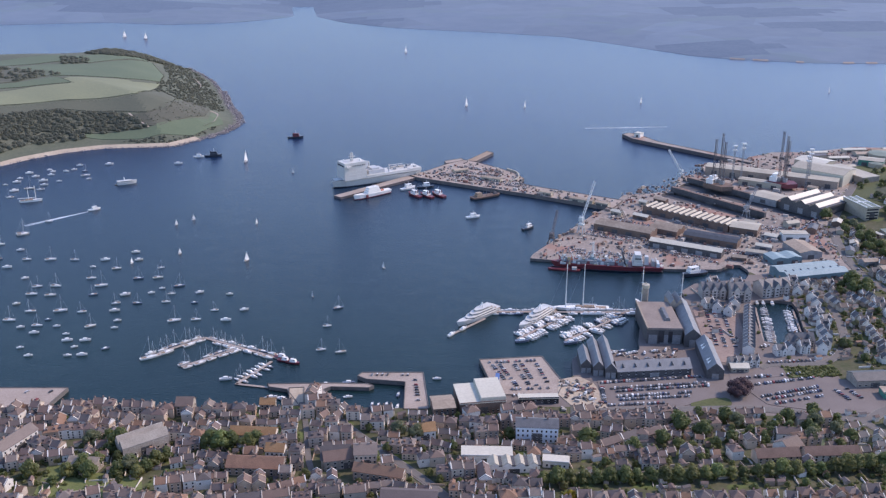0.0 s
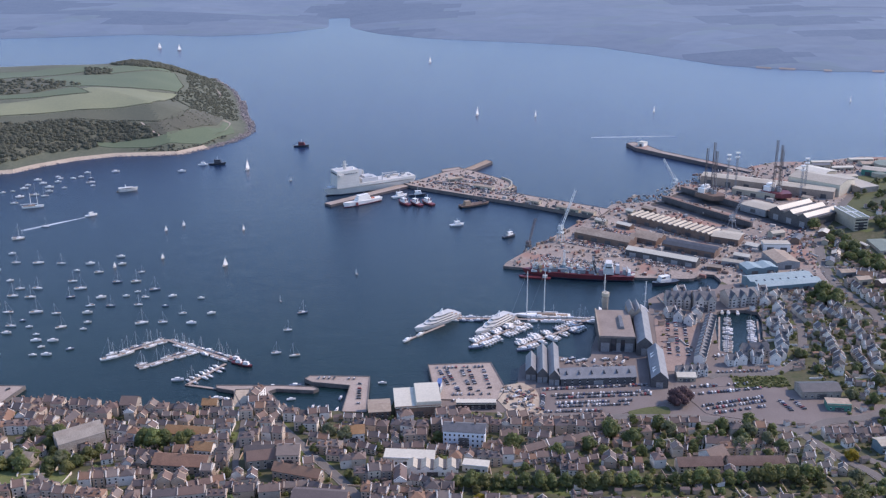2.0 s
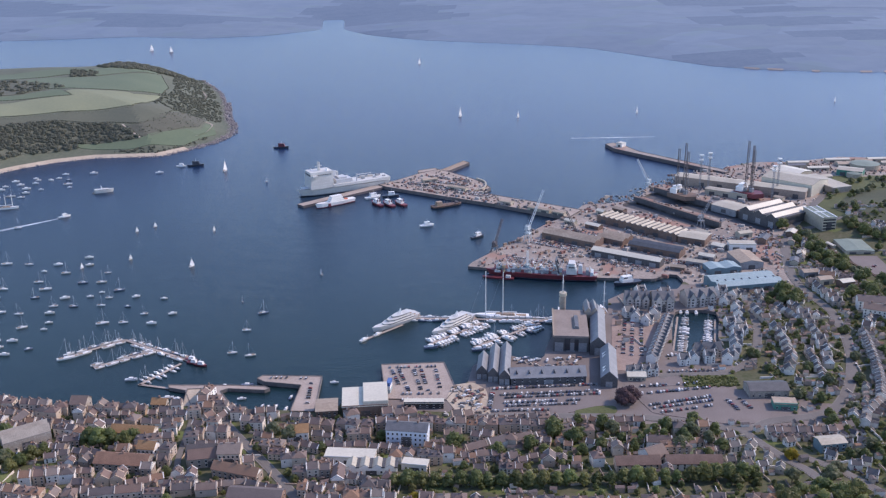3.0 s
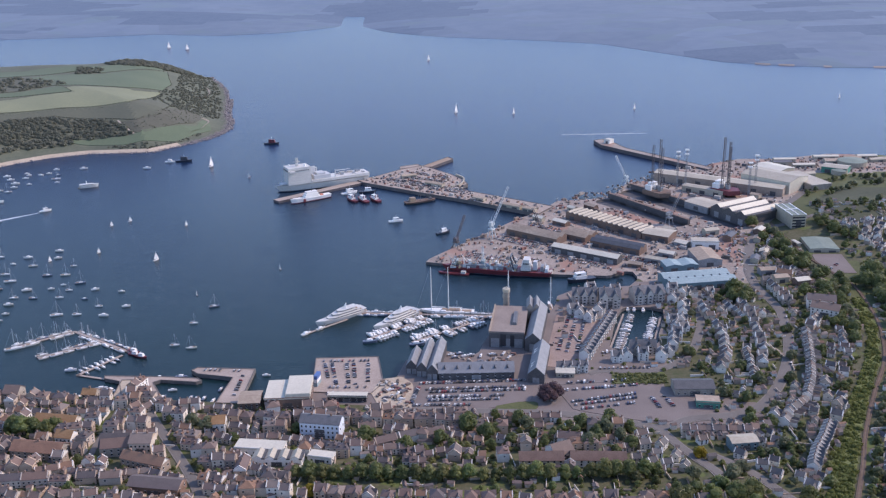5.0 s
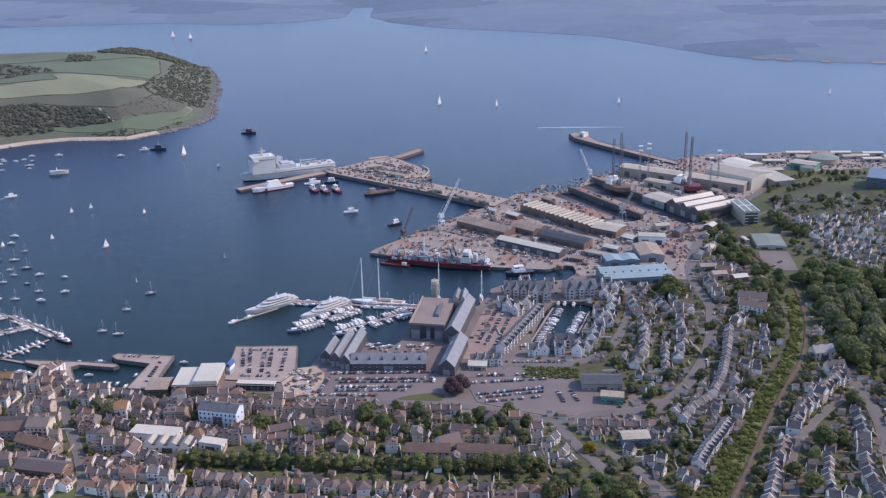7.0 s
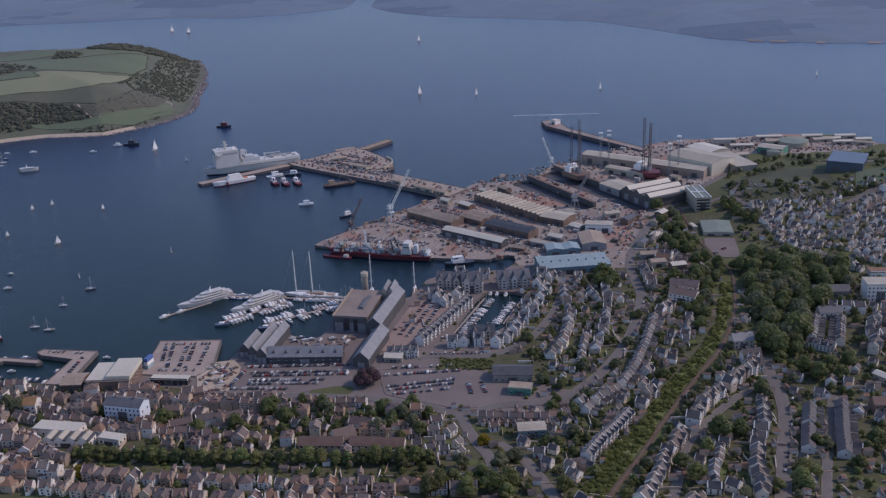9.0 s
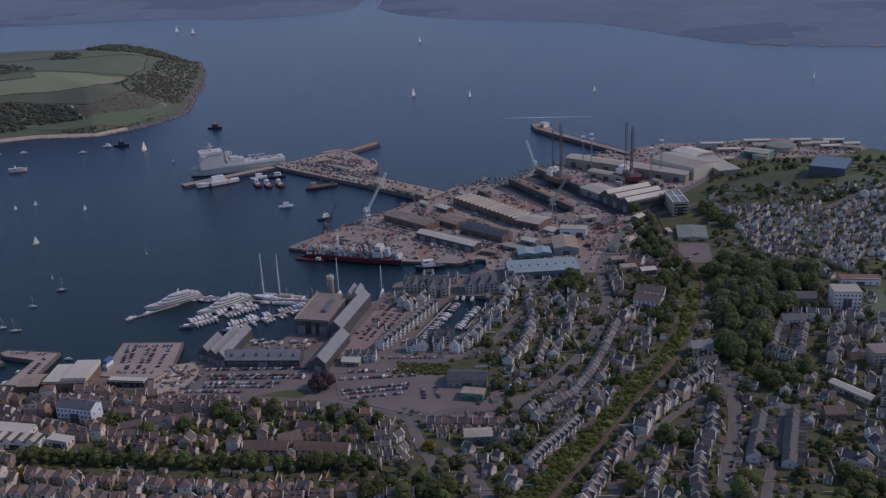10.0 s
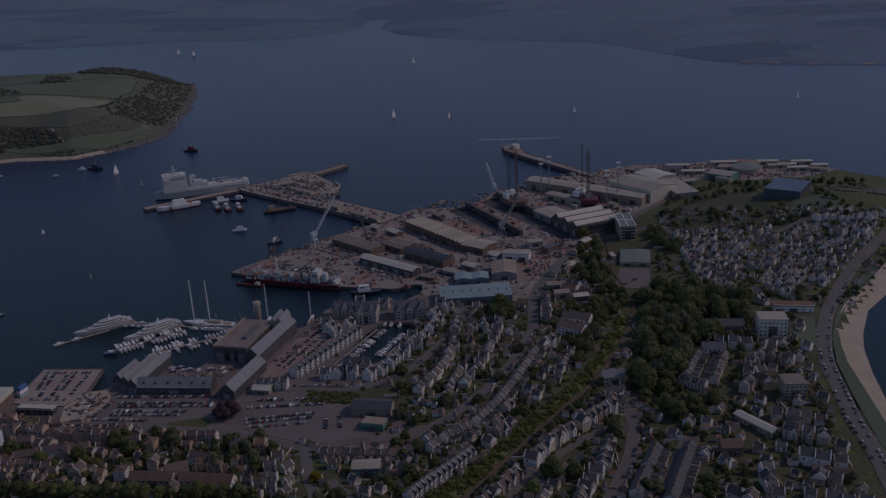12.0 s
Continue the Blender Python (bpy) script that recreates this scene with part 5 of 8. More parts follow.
def ship(name, label, stern, bow, beam, freeboard, hull_mat, stripe=None, sheer=0.2):
    """A ship's hull with deck, from stern to bow; returns it and its length."""
    m, L = frame_of(stern, bow, 0)
    ob = thing(name, label, "ship", m @ pose(L / 2, 0, 0))
    part("hull", hull_shape(L, beam, freeboard, sheer, 0.72, -1), hull_mat, ob)
    if stripe:
        part("boot_topping", hull_shape(L * 0.995, beam * 1.01, 0.9, 0.0, 0.72, -1), stripe, ob)
    return ob, L


def tiers(s, x0, x1, w, z, levels, step=2.4, inset=0.8):
    """A stepped deckhouse as one closed body."""
    for k in range(levels):
        s.box(x0 + inset * k, x1 - inset * k, -w / 2 + 0.35 * k, w / 2 - 0.35 * k, z + step * k - (0.3 if k else 0), z + step * (k + 1))
    return s


def window_band(ob, x0, x1, w, z, n):
    for k in range(n):
        x = x0 + (x1 - x0) * (k + 0.5) / n
        part("window", Shape().box(x - 0.5, x + 0.5, -w / 2 - 0.06, w / 2 + 0.06, z, z + 0.9), WINDOW, ob)


# grey naval support ship with its tall block near the bow
navy, L = ship("naval_ship", "large pale grey naval support ship with a tall bridge block", (-14, 1080), (-111, 1021), 20, 7.5, NAVY_PAINT, HULL_DARK, 0.1)
for k in range(6):
    part("bridge_deck", Shape().box(16 + 0.1 * k, 44 - 0.1 * k, -9.5 + 0.1 * k, 9.5 - 0.1 * k, 8.5 + 3.3 * k, 11.8 + 3.3 * k - 0.02), NAVY_PAINT, navy)
window_band(navy, 18, 42, 19, 24.2, 11)
part("bridge_window", Shape().box(43.2, 43.75, -8.6, 8.6, 24.0, 25.6), WINDOW, navy)
part("flight_deck", Shape().box(-56, 16, -10, 10, 8.5, 11.6).box(-56, -40, -9.6, 9.6, 11.6, 12.0), NAVY_PAINT, navy)
part("side_opening", Shape().box(-36, -30, -10.1, -9.9, 8.8, 11.0).box(-20, -14, -10.1, -9.9, 8.8, 11.0).box(2, 6, -10.1, -9.9, 8.8, 11.0), WINDOW, navy)
part("gantry", lattice(Shape(), (12, -7, 11), (12, -7, 22), 1.6, 4, 0.25).box(4, 13, -8, -6, 21.5, 22.6).box(4, 5, -8, -6, 11, 21.5), NAVY_PAINT, navy)
part("hangar", Shape().box(-8, 12, -8, 8, 11, 16).box(-2, 8, -6, 6, 16, 18), SHIP_GREY, navy)
part("funnel", Shape().box(6, 12, -8, -5, 16, 24, 0, (0.6, 0.4)), SHIP_GREY, navy)
part("bridge_wing", Shape().box(36, 42, -13, 13, 23.2, 25.0), NAVY_PAINT, navy)
part("mast", lattice(Shape(), (30, 0, 28), (30, 0, 38), 2.0, 5, 0.3).box(26, 34, -0.4, 0.4, 33, 33.7).tube((30, -5, 35), (30, 5, 35), 0.3).box(28.5, 31.5, -1.5, 1.5, 29, 31), NAVY_PAINT, navy)
part("radome", Shape().tube((22, 5, 28), (22, 5, 31), 1.8, 1.0, 10).tube((38, -5, 28), (38, -5, 30), 1.2, 0.7, 8), SHIP_WHITE, navy)
part("deck_crane", Shape().tube((-14, 7, 11), (-14, 7, 20), 0.9, 0.7, 8).tube((-14, 7, 19), (-34, 4, 18), 0.5, 0.3, 6), SHIP_GREY, navy)
for x, y, h in [(-50, 4, 2.2), (-44, -2, 3.0), (-38, 3, 2.0), (-30, -6, 2.6), (-24, 2, 3.2), (-20, -4, 2.0)]:
    part("deck_gear", Shape().box(x - 2, x + 1.6, y - 1.4, y + 1.4, 11, 11 + h, 0, (0.3, 0.3)).tube((x, y, 11), (x + 3, y + 1, 13 + h), 0.3, 0.15, 5), STEEL, navy)
for x in (-46, -36, -26):
    part("container", Shape().box(x - 3, x + 3, -6, -3.4, 11, 13.6), CLUTTER, navy)
part("bow_gun_deck", Shape().box(43, 52, -4.5, 4.5, 9.0, 10.2, 0, (1, 1)), SHIP_GREY, navy)
# long landing stage beside it
tagged(part("landing_stage", Shape().prism([(-104, 983), (-96, 976), (-14, 1060), (-24, 1068)], -1, 2.6, 0, 1), (QUAY_TOP, RIG_STEEL)), "long grey floating landing stage", "pontoon", kind="structure")
patrol, L = ship("patrol_ship", "white patrol ship with a red slash on its hull", (-44, 1006), (-82, 973), 9, 4.2, SHIP_WHITE, SHIP_RED, 0.35)
part("superstructure", tiers(Shape(), -10, 8, 7, 4.2, 3, 2.2, 1.2), SHIP_WHITE, patrol)
part("slash", Shape().box(8, 10.5, -4.62, 4.62, 0.6, 4.0), SHIP_RED, patrol, "red hull slash")
part("mast", Shape().tube((-2, 0, 10), (-2, 0, 16), 0.3, 0.12, 6).tube((-2, -2, 13), (-2, 2, 13), 0.1), STEEL, patrol)
part("work_boat", Shape().box(-16, -12, -2, 2, 4.2, 5.4, 0, (0.4, 0.4)), ORANGE, patrol)


def tug(x, y, turn, hull, top, label, size=1.0):
    ob = thing("tug", label, "tug", pose(x, y, 0, 0, 0, turn) @ Matrix.Scale(size, 4))
    part("hull", hull_shape(22, 7, 2.0, 0.6, 0.6), hull, ob)
    part("wheelhouse", tiers(Shape(), -4, 5, 4.6, 2.2, 2, 2.2, 0.7), top, ob)
    part("windows", Shape().box(0.8, 3.9, -2.02, 2.02, 5.2, 6.1), WINDOW, ob)
    part("funnel", Shape().tube((-3.6, -1.4, 4), (-3.6, -1.4, 7.5), 0.5, 0.4, 8).tube((-3.6, 1.4, 4), (-3.6, 1.4, 7.5), 0.5, 0.4, 8), hull, ob)
    part("mast", Shape().tube((0.5, 0, 6.6), (0.5, 0, 11), 0.16, 0.08, 5), SHIP_WHITE, ob)
    return ob


for x, y, turn in [(-16, 990, 130), (-3, 988, 130), (10, 991, 130)]:
    tug(x, y, turn, SHIP_RED, SHIP_WHITE, "red harbour tug with a white wheelhouse")
tug(-24, 1018, 35, SHIP_WHITE, SHIP_WHITE, "white pilot boat beside the dock arm", 0.9)
tug(-4, 1024, 10, HULL_DARK, SHIP_WHITE, "dark blue work boat beside the dock arm", 0.9)
tug(45, 912, 20, SHIP_WHITE, SHIP_WHITE, "small white ferry under way", 0.7)
tug(98, 876, 40, HULL_DARK, SHIP_WHITE, "small white launch near the docks", 0.75)
tug(-186, 1276, 0, HULL_DARK, SHIP_RED, "small dark coaster anchored in the roads", 1.0)
tug(-276, 1170, 5, HULL_DARK, HULL_DARK, "low dark barge at anchor", 1.0)
tug(-294, 1166, 5, SHIP_WHITE, SHIP_WHITE, "white launch beside a dark barge", 0.6)
barge, L = ship("dredging_barge", "rusty brown dredging barge with two leaning gantries", (46, 976), (78, 994), 11, 2.4, BROWN_WALL, HULL_DARK, 0.1)
part("deckhouse", tiers(Shape(), -13, -6, 6, 2.4, 2, 2.2, 0.5), TEAK, barge)
for x in (-2, 8):
    part("gantry", Shape().tube((x, -4, 2), (x + 3, 0, 19), 0.3, 0.2, 5).tube((x, 4, 2), (x + 3, 0, 19), 0.3, 0.2, 5).tube((x + 3, 0, 19), (x + 9, 0, 3), 0.12, 0.12, 4), RIG_STEEL, barge)
part("dredge_bucket", Shape().box(10, 14, -2, 2, 2.4, 4.6, 0, (0.6, 0.4)), RIG_STEEL, barge)
red, L = ship("supply_ship", "red hulled survey ship with a white superstructure and deck cranes", (204, 759), (107, 770), 16, 4.6, SHIP_RED, HULL_DARK, 0.3)
part("superstructure", tiers(Shape(), -31, -22, 12, 5.6, 4, 2.4, 0.6), YACHT_PAINT, red)
window_band(red, -29, -24, 11.4, 11.4, 4)
part("forecastle", tiers(Shape(), -18, 32, 9, 4.8, 2, 1.6, 3.0), STEEL, red)
part("funnel", Shape().box(-36, -32, -3, 3, 5.6, 13, 0, (0.5, 0.5)), SHIP_GREY, red)
part("arch", Shape().tube((-16, -6, 6), (-13, -5, 17), 0.8, 0.7, 6).tube((-16, 6, 6), (-13, 5, 17), 0.8, 0.7, 6).tube((-13, -5.5, 17), (-13, 5.5, 17), 0.8, 0.8, 6), HULL_DARK, red)
for k, x in enumerate((-44, -40, -12, -8, -4, 0, 4, 8, 12, 16, 20, 24, 28, 32, 36, 40)):
    part("deck_gear", Shape().box(x - 1.6, x + 1.4, -6 + (k % 4), 5 - 2 * (k % 3), 4.4, 7.6 + 1.5 * (k % 3), 0, (0.3, 0.4)).tube((x, 3, 6), (x + 2, -3, 11), 0.3, 0.2, 5).tube((x, -5, 5), (x + 1, -5, 9), 0.5, 0.4, 6), (CRANE_PAINT, STEEL, SHED_BLUE, SHIP_RED, SHED_TAN, YACHT_PAINT)[k % 6], red)
part("mast", lattice(Shape(), (12, 0, 10), (12, 0, 24), 1.2, 6, 0.18), SHIP_WHITE, red)
s = Shape()
for _ in range(84):
    x, y, h = rng.uniform(-18, 40), rng.uniform(-6, 6), rng.uniform(0.8, 2.6)
    z = 4.8 if abs(y) > 4.4 else 7.6
    s.box(x - rng.uniform(0.5, 2.0), x + rng.uniform(0.5, 1.6), y - 0.7, y + 0.7, z, z + h, 0, (0.2, 0.15))
    if rng.random() < 0.4:
        s.tube((x, y, z + h), (x + rng.uniform(-5, 5), y + rng.uniform(-3, 3), z + h + rng.uniform(2, 7)), 0.28, 0.18, 5)
tagged(part("deck_equipment", s, PER_PIECE[DECK_PAINT], red), kind="stuff")
low, _ = ship("barge", "low red barge moored beside the survey ship", (132, 758), (104, 763), 6, 1.4, SHIP_RED, None, 0.1)
part("deckhouse", tiers(Shape(), -11, -7, 3.6, 1.4, 1, 2.0, 0.3), YACHT_PAINT, low)
tug(228, 748, 205, HULL_DARK, SHIP_WHITE, "long dark barge moored by the inner wharf", 1.2)
# stores, containers and gear over the quays
blocked = [[(218, 925), (292, 850), (312, 876), (236, 944)], [(158, 868), (212, 830), (224, 850), (172, 888)], [(236, 838), (284, 806), (296, 822), (246, 852)], [(200, 818), (264, 780), (270, 790), (206, 830)],
           [(365, 942), (398, 895), (442, 930), (408, 985)], [(322, 1076), (460, 1000), (470, 1022), (334, 1098)], [(296, 716), (358, 732), (352, 764), (290, 750)], [(328, 776), (356, 780), (352, 818), (325, 814)]] + DRY_DOCKS
boxes = [Shape().box(-3, 3, -1.2, 1.2, -0.3, 2.5).mesh("container", CLUTTER), Shape().box(-1.6, 1.6, -1.2, 1.2, -0.3, 1.8, 0, (0.3, 0.2)).mesh("crate", CLUTTER),
         Shape().box(-5, 5, -1.4, 1.4, -0.3, 1.2, 0, (0.4, 0.3)).box(-3, 2, -1, 1, 1.2, 2.4).mesh("steel_plate", CLUTTER), Shape().tube((-2.5, 0, 0.9), (2.5, 0, 0.9), 1.1, None, 9).mesh("tank", CLUTTER)]
names = [("container", "steel container on the dock quay", "container"), ("crate", "stacked crates on the dock quay", "crate"), ("steel_plate", "pile of steel plates on the quay", "stack"), ("tank", "cylindrical tank lying on the quay", "tank")]
count = 0
while count < 180:
    x, y = rng.uniform(90, 480), rng.uniform(755, 1160)
    if not inside(DOCK_AREA, x, y) or any(inside(b, x, y) for b in blocked) or min(abs(x - 95), 999) < 3:
        continue
    k = rng.choices(range(4), (3, 4, 2, 1))[0]
    ob = new(names[k][0], boxes[k])
    ob.matrix_basis = pose(x, y, ground_z(x, y) + 0.2, 0, 0, rng.choice((-35, 55)) + rng.uniform(-8, 8)) @ Matrix.Scale(rng.uniform(0.6, 1.2), 4)
    tagged(ob, names[k][1], names[k][2], "dock stores")
    count += 1
arm = [[(-20, 1068), (188, 945)], [(-5, 1076), (100, 1040)], [(10, 1090), (95, 1055)], [(25, 1105), (90, 1075)]]
for line in arm:
    for x, y, a in along(line, 6.5, 2):
        if rng.random() < 0.75:
            k = rng.choices(range(4), (2, 5, 1, 1))[0]
            ob = new(names[k][0], boxes[k])
            ob.matrix_basis = pose(x + rng.uniform(-3, 3), y + rng.uniform(-3, 3), 3.65, 0, 0, math.degrees(a) + rng.uniform(-20, 20)) @ Matrix.Scale(rng.uniform(0.5, 1.0), 4)
            tagged(ob, names[k][1], names[k][2], "dock stores")
for x, y, turn, L in [(150, 960, -32, 26), (120, 984, -32, 14), (60, 1046, -30, 24), (30, 1072, 25, 18), (175, 944, -32, 14)]:
    c, s = math.cos(math.radians(turn)), math.sin(math.radians(turn))
    shed("low store on the dock arm", (x, y), (x + L * c, y + L * s), 7, 3.6, SHED_PALE, SHED_TAN, 1.0, 1, "long", 2, name="store", z=3.4)
shed("white pilot hut at the breakwater head", (281, 1268), (288, 1262), 10, 5.0, WHITE_WALL, SHED_WHITE, 1.0, 1, "flat", 1, name="pilot_hut", category="hut", z=4.2)

# ---- marina: museum, slate-roofed quay buildings, pontoons and yachts ----
def hall(label, p0, p1, depth, eave, rise, wall, roof, name="building", category="building", ridges="long", bays=1, windows=6, dormers=0, chimneys=0, z=None, storeys=2):
    """A named building of the town: walls, pitched roof, rows of windows on its near and far side, dormers and chimneys."""
    ob = shed(label, p0, p1, depth, eave, wall, roof, rise, bays, ridges, 1, 0, name, category, z)
    L = (Vector(p1) - Vector(p0)).length
    for level in range(storeys):
        for k in range(windows):
            x = L * (k + 0.5) / windows
            part("window", PANES[(1.0, 1.4)], (), ob, "", pose(x, -0.03, 1.6 + level * (eave - 1.0) / storeys))
    for k in range(max(2, int(depth / 5))):
        part("window", PANES[(1.0, 1.4)], (), ob, "", pose(L + 0.03, depth * (k + 0.5) / max(2, int(depth / 5)), eave * 0.6, 0, 0, 90))
    for k in range(dormers):
        x = L * (k + 0.5) / dormers
        y = depth / bays * 0.24
        part("dormer", Shape().add([(x - 1, y - 1.2, eave + rise * 0.25), (x + 1, y - 1.2, eave + rise * 0.25), (x, y - 1.2, eave + rise * 0.8), (x, y + depth / bays * 0.24, eave + rise * 0.8), (x - 1, y + 1, eave + rise * 0.25), (x + 1, y + 1, eave + rise * 0.25)],
                                   [(0, 1, 2), (0, 2, 3, 4), (1, 5, 3, 2)]), SHED_DARK, ob, "dark pointed dormer")
    for k in range(chimneys):
        x = L * (k + 0.5) / chimneys
        y = depth / 2
        part("chimney", Shape().box(x - 0.5, x + 0.5, y - 0.4, y + 0.4, eave, eave + rise + 1.3).box(x - 0.6, x + 0.6, y - 0.5, y + 0.5, eave + rise + 1.3, eave + rise + 1.5), BRICK, ob)
    return ob


museum = shed("large dark timber museum hall with a flat brown roof", (157, 606), (182, 605), 50, 11.0, SHED_DARK, ROOF_FELT, 1.0, 1, "flat", 3, name="museum", category="museum")
part("roof_plant", Shape().box(15, 19, 14, 36, 11.4, 13.5, 0, (0.8, 0.5)), SLATE, museum)
part("side_parapet", Shape().box(-0.4, 0.6, -0.4, 50.4, 11.4, 12.6), SHED_TAN, museum)
part("glass_front", Shape().box(8, 12, -0.25, 0.1, 1, 10).box(15, 18, -0.25, 0.1, 1, 9.5), WINDOW, museum)
part("tower", Shape().prism([(8 + 2.4 * math.cos(a), 58 + 2.4 * math.sin(a)) for a in np.linspace(0, 5.85, 14)], -1.5, 20.0), STONE_WALL, museum, "round timber lookout tower")
part("tower_gallery", Shape().prism([(8 + 2.9 * math.cos(a), 58 + 2.9 * math.sin(a)) for a in np.linspace(0, 5.85, 14)], 20.0, 22.6).box(5.2, 6.4, 57, 59, 15, 18).box(7.6, 8.4, 57.6, 58.4, 22.6, 24.2), SHED_PALE, museum, "pale glazed tower gallery")
wing = shed("long pale slate roofed museum wing", (182.5, 600), (193.5, 599), 62, 9.0, SHED_DARK, PALE_SUNLIT_SLATE, 5.0, 1, "across", 1, name="museum_wing", category="museum")
shed("tall pale gabled museum boat hall", (183, 648), (193, 648), 18, 13.0, TAN_WALL, PALE_SUNLIT_SLATE, 3.5, 2, "across", 1, name="boat_hall", category="museum", z=2.6)
annex = shed("pale slate annexe with bright roof lights", (185, 551), (196, 550), 46, 6.5, SHED_DARK, PALE_SUNLIT_SLATE, 5.0, 1, "across", 1, name="annexe", category="building")
for k in (6, 10, 28, 32):
    part("roof_light", Shape().add([(1.3, k, 8.3), (1.3, k + 3, 8.3), (3.8, k + 1.5, 10.6), (1.0, k, 7.6), (1.0, k + 3, 7.6)], [(1, 0, 2), (0, 3, 2), (1, 2, 4)]), SHIP_WHITE, annex)
for k, (x, y, L) in enumerate([(103, 560, 24), (110.5, 556, 40), (118, 552, 46)]):
    shed("dark weatherboarded quay building with a slate roof", (x, y), (x + 7.2, y - 0.3), L, 6.0 + 0.4 * k, SHED_DARK, PALE_SUNLIT_SLATE, 4.2, 1, "across", 2, name="quay_building", category="building")
hall("long dark quay building with pointed dormers", (126, 551), (176, 556), 13, 5.5, 4.5, SHED_DARK, PALE_SUNLIT_SLATE, "quay_building", "building", dormers=6, windows=10)

# pontoons
def pontoon(line, width, label="grey timber marina pontoon"):
    for a, b in zip(line, line[1:]):
        m, L = frame_of(a, b, 0)
        ob = thing("pontoon", label, "pontoon", m)
        part("deck", Shape().box(0, L, -width / 2, width / 2, 0.25, 0.6), QUAY_TOP, ob)
        part("float", Shape().box(0.2, L - 0.2, -width / 2 + 0.2, width / 2 - 0.2, -0.4, 0.25), SHED_DARK, ob)
        for k in range(max(1, int(L / 14))):
            part("pile", Shape().tube((7 + 14 * k, width / 2 + 0.2, -3), (7 + 14 * k, width / 2 + 0.2, 3.0), 0.22, 0.22, 6), STEEL, ob)


rng = random.Random(11)


def berth(line, step, kinds, out, both=True, along_side=False):
    """Boats moored on one or both sides of a pontoon."""
    for x, y, a in along(line, step, step * 0.4):
        for side in ((1, -1) if both else (1,)):
            if rng.random() < 0.16:
                continue
            ob = rng.choice(kinds)
            turn = math.degrees(a) + (rng.uniform(-3, 3) + (180 if rng.random() < 0.4 else 0) if along_side else side * 90 + rng.uniform(-5, 5))
            stand(ob, x - math.sin(a) * out * side, y + math.cos(a) * out * side, turn, 0.0, rng.uniform(0.8, 1.08), "", "moored boats at the pontoons")


pontoon([(48, 668), (171, 667)], 2.6)
pontoon([(66, 618), (106, 661)], 2.2)
pontoon([(100, 615), (150, 661)], 2.2)
pontoon([(16, 624), (44, 655)], 2.0)
small = [MOTORBOATS[1], MOTORBOATS[1], MOTORBOATS[2], SAILBOATS[1], MOTORBOATS[1]]
berth([(70, 621), (106, 659)], 3.1, small, 5.6, True)
berth([(102, 617), (148, 658)], 3.1, small, 5.6, True)
berth([(50, 667), (92, 667)], 6, MOTORBOATS[:2], 3.4, True, True)
berth([(110, 667), (170, 667)], 5.2, small, 3.6, True, True)
stand(MOTORBOATS[1], 18, 626, 50, 0.0), stand(MOTORBOATS[1], 27, 636, 50, 0.0), stand(MOTORBOATS[2], 69, 614, 10, 0.0), stand(MOTORBOATS[2], 104, 611, 10, 0.0)
pontoon([(-194, 590), (-162, 621), (-93, 581)], 2.4)
pontoon([(-167, 574), (-134, 603)], 2.2)
pontoon([(-125, 548), (-107, 582)], 2.2)
pontoon([(-125, 549), (-103, 544)], 2.0)
for line in ([(-194, 590), (-164, 619)], [(-160, 619), (-95, 583)], [(-167, 574), (-136, 601)]):
    berth(line, 9.0, SAILBOATS * 2 + MOTORBOATS[1:2], 3.0, True, True)
berth([(-123, 552), (-108, 578)], 4.2, [MOTORBOATS[0], MOTORBOATS[0], SAILBOATS[0]], 3.6, True)
stand(SAILBOATS[2], -193, 588, 30, 0.0, 1.2)
for x, y in [(-98, 583), (-92, 580), (-101, 588)]:
    tug(x, y, -20, SHIP_RED, SHIP_WHITE, "red and white harbour launch at the pontoon end", 0.5)
for x, y, t in [(-99, 530, 20), (-91, 528, -30), (-133, 556, 10), (-66, 549, 0), (-51, 550, 5), (-53, 521, 60), (-19, 556, 70), (-18, 534, 80), (-18, 518, 80), (-66, 531, 0), (-50, 531, 10), (7, 556, 0)]:
    stand(rng.choice(MOTORBOATS[:2]), x, y, t, 0.0)
for x, y in [(-121, 518), (-117, 517), (-113, 519), (-109, 518), (-104, 520), (-25, 521), (-30, 520), (-34, 521)]:
    stand(MOTORBOATS[0], x, y, 80, 0.0)


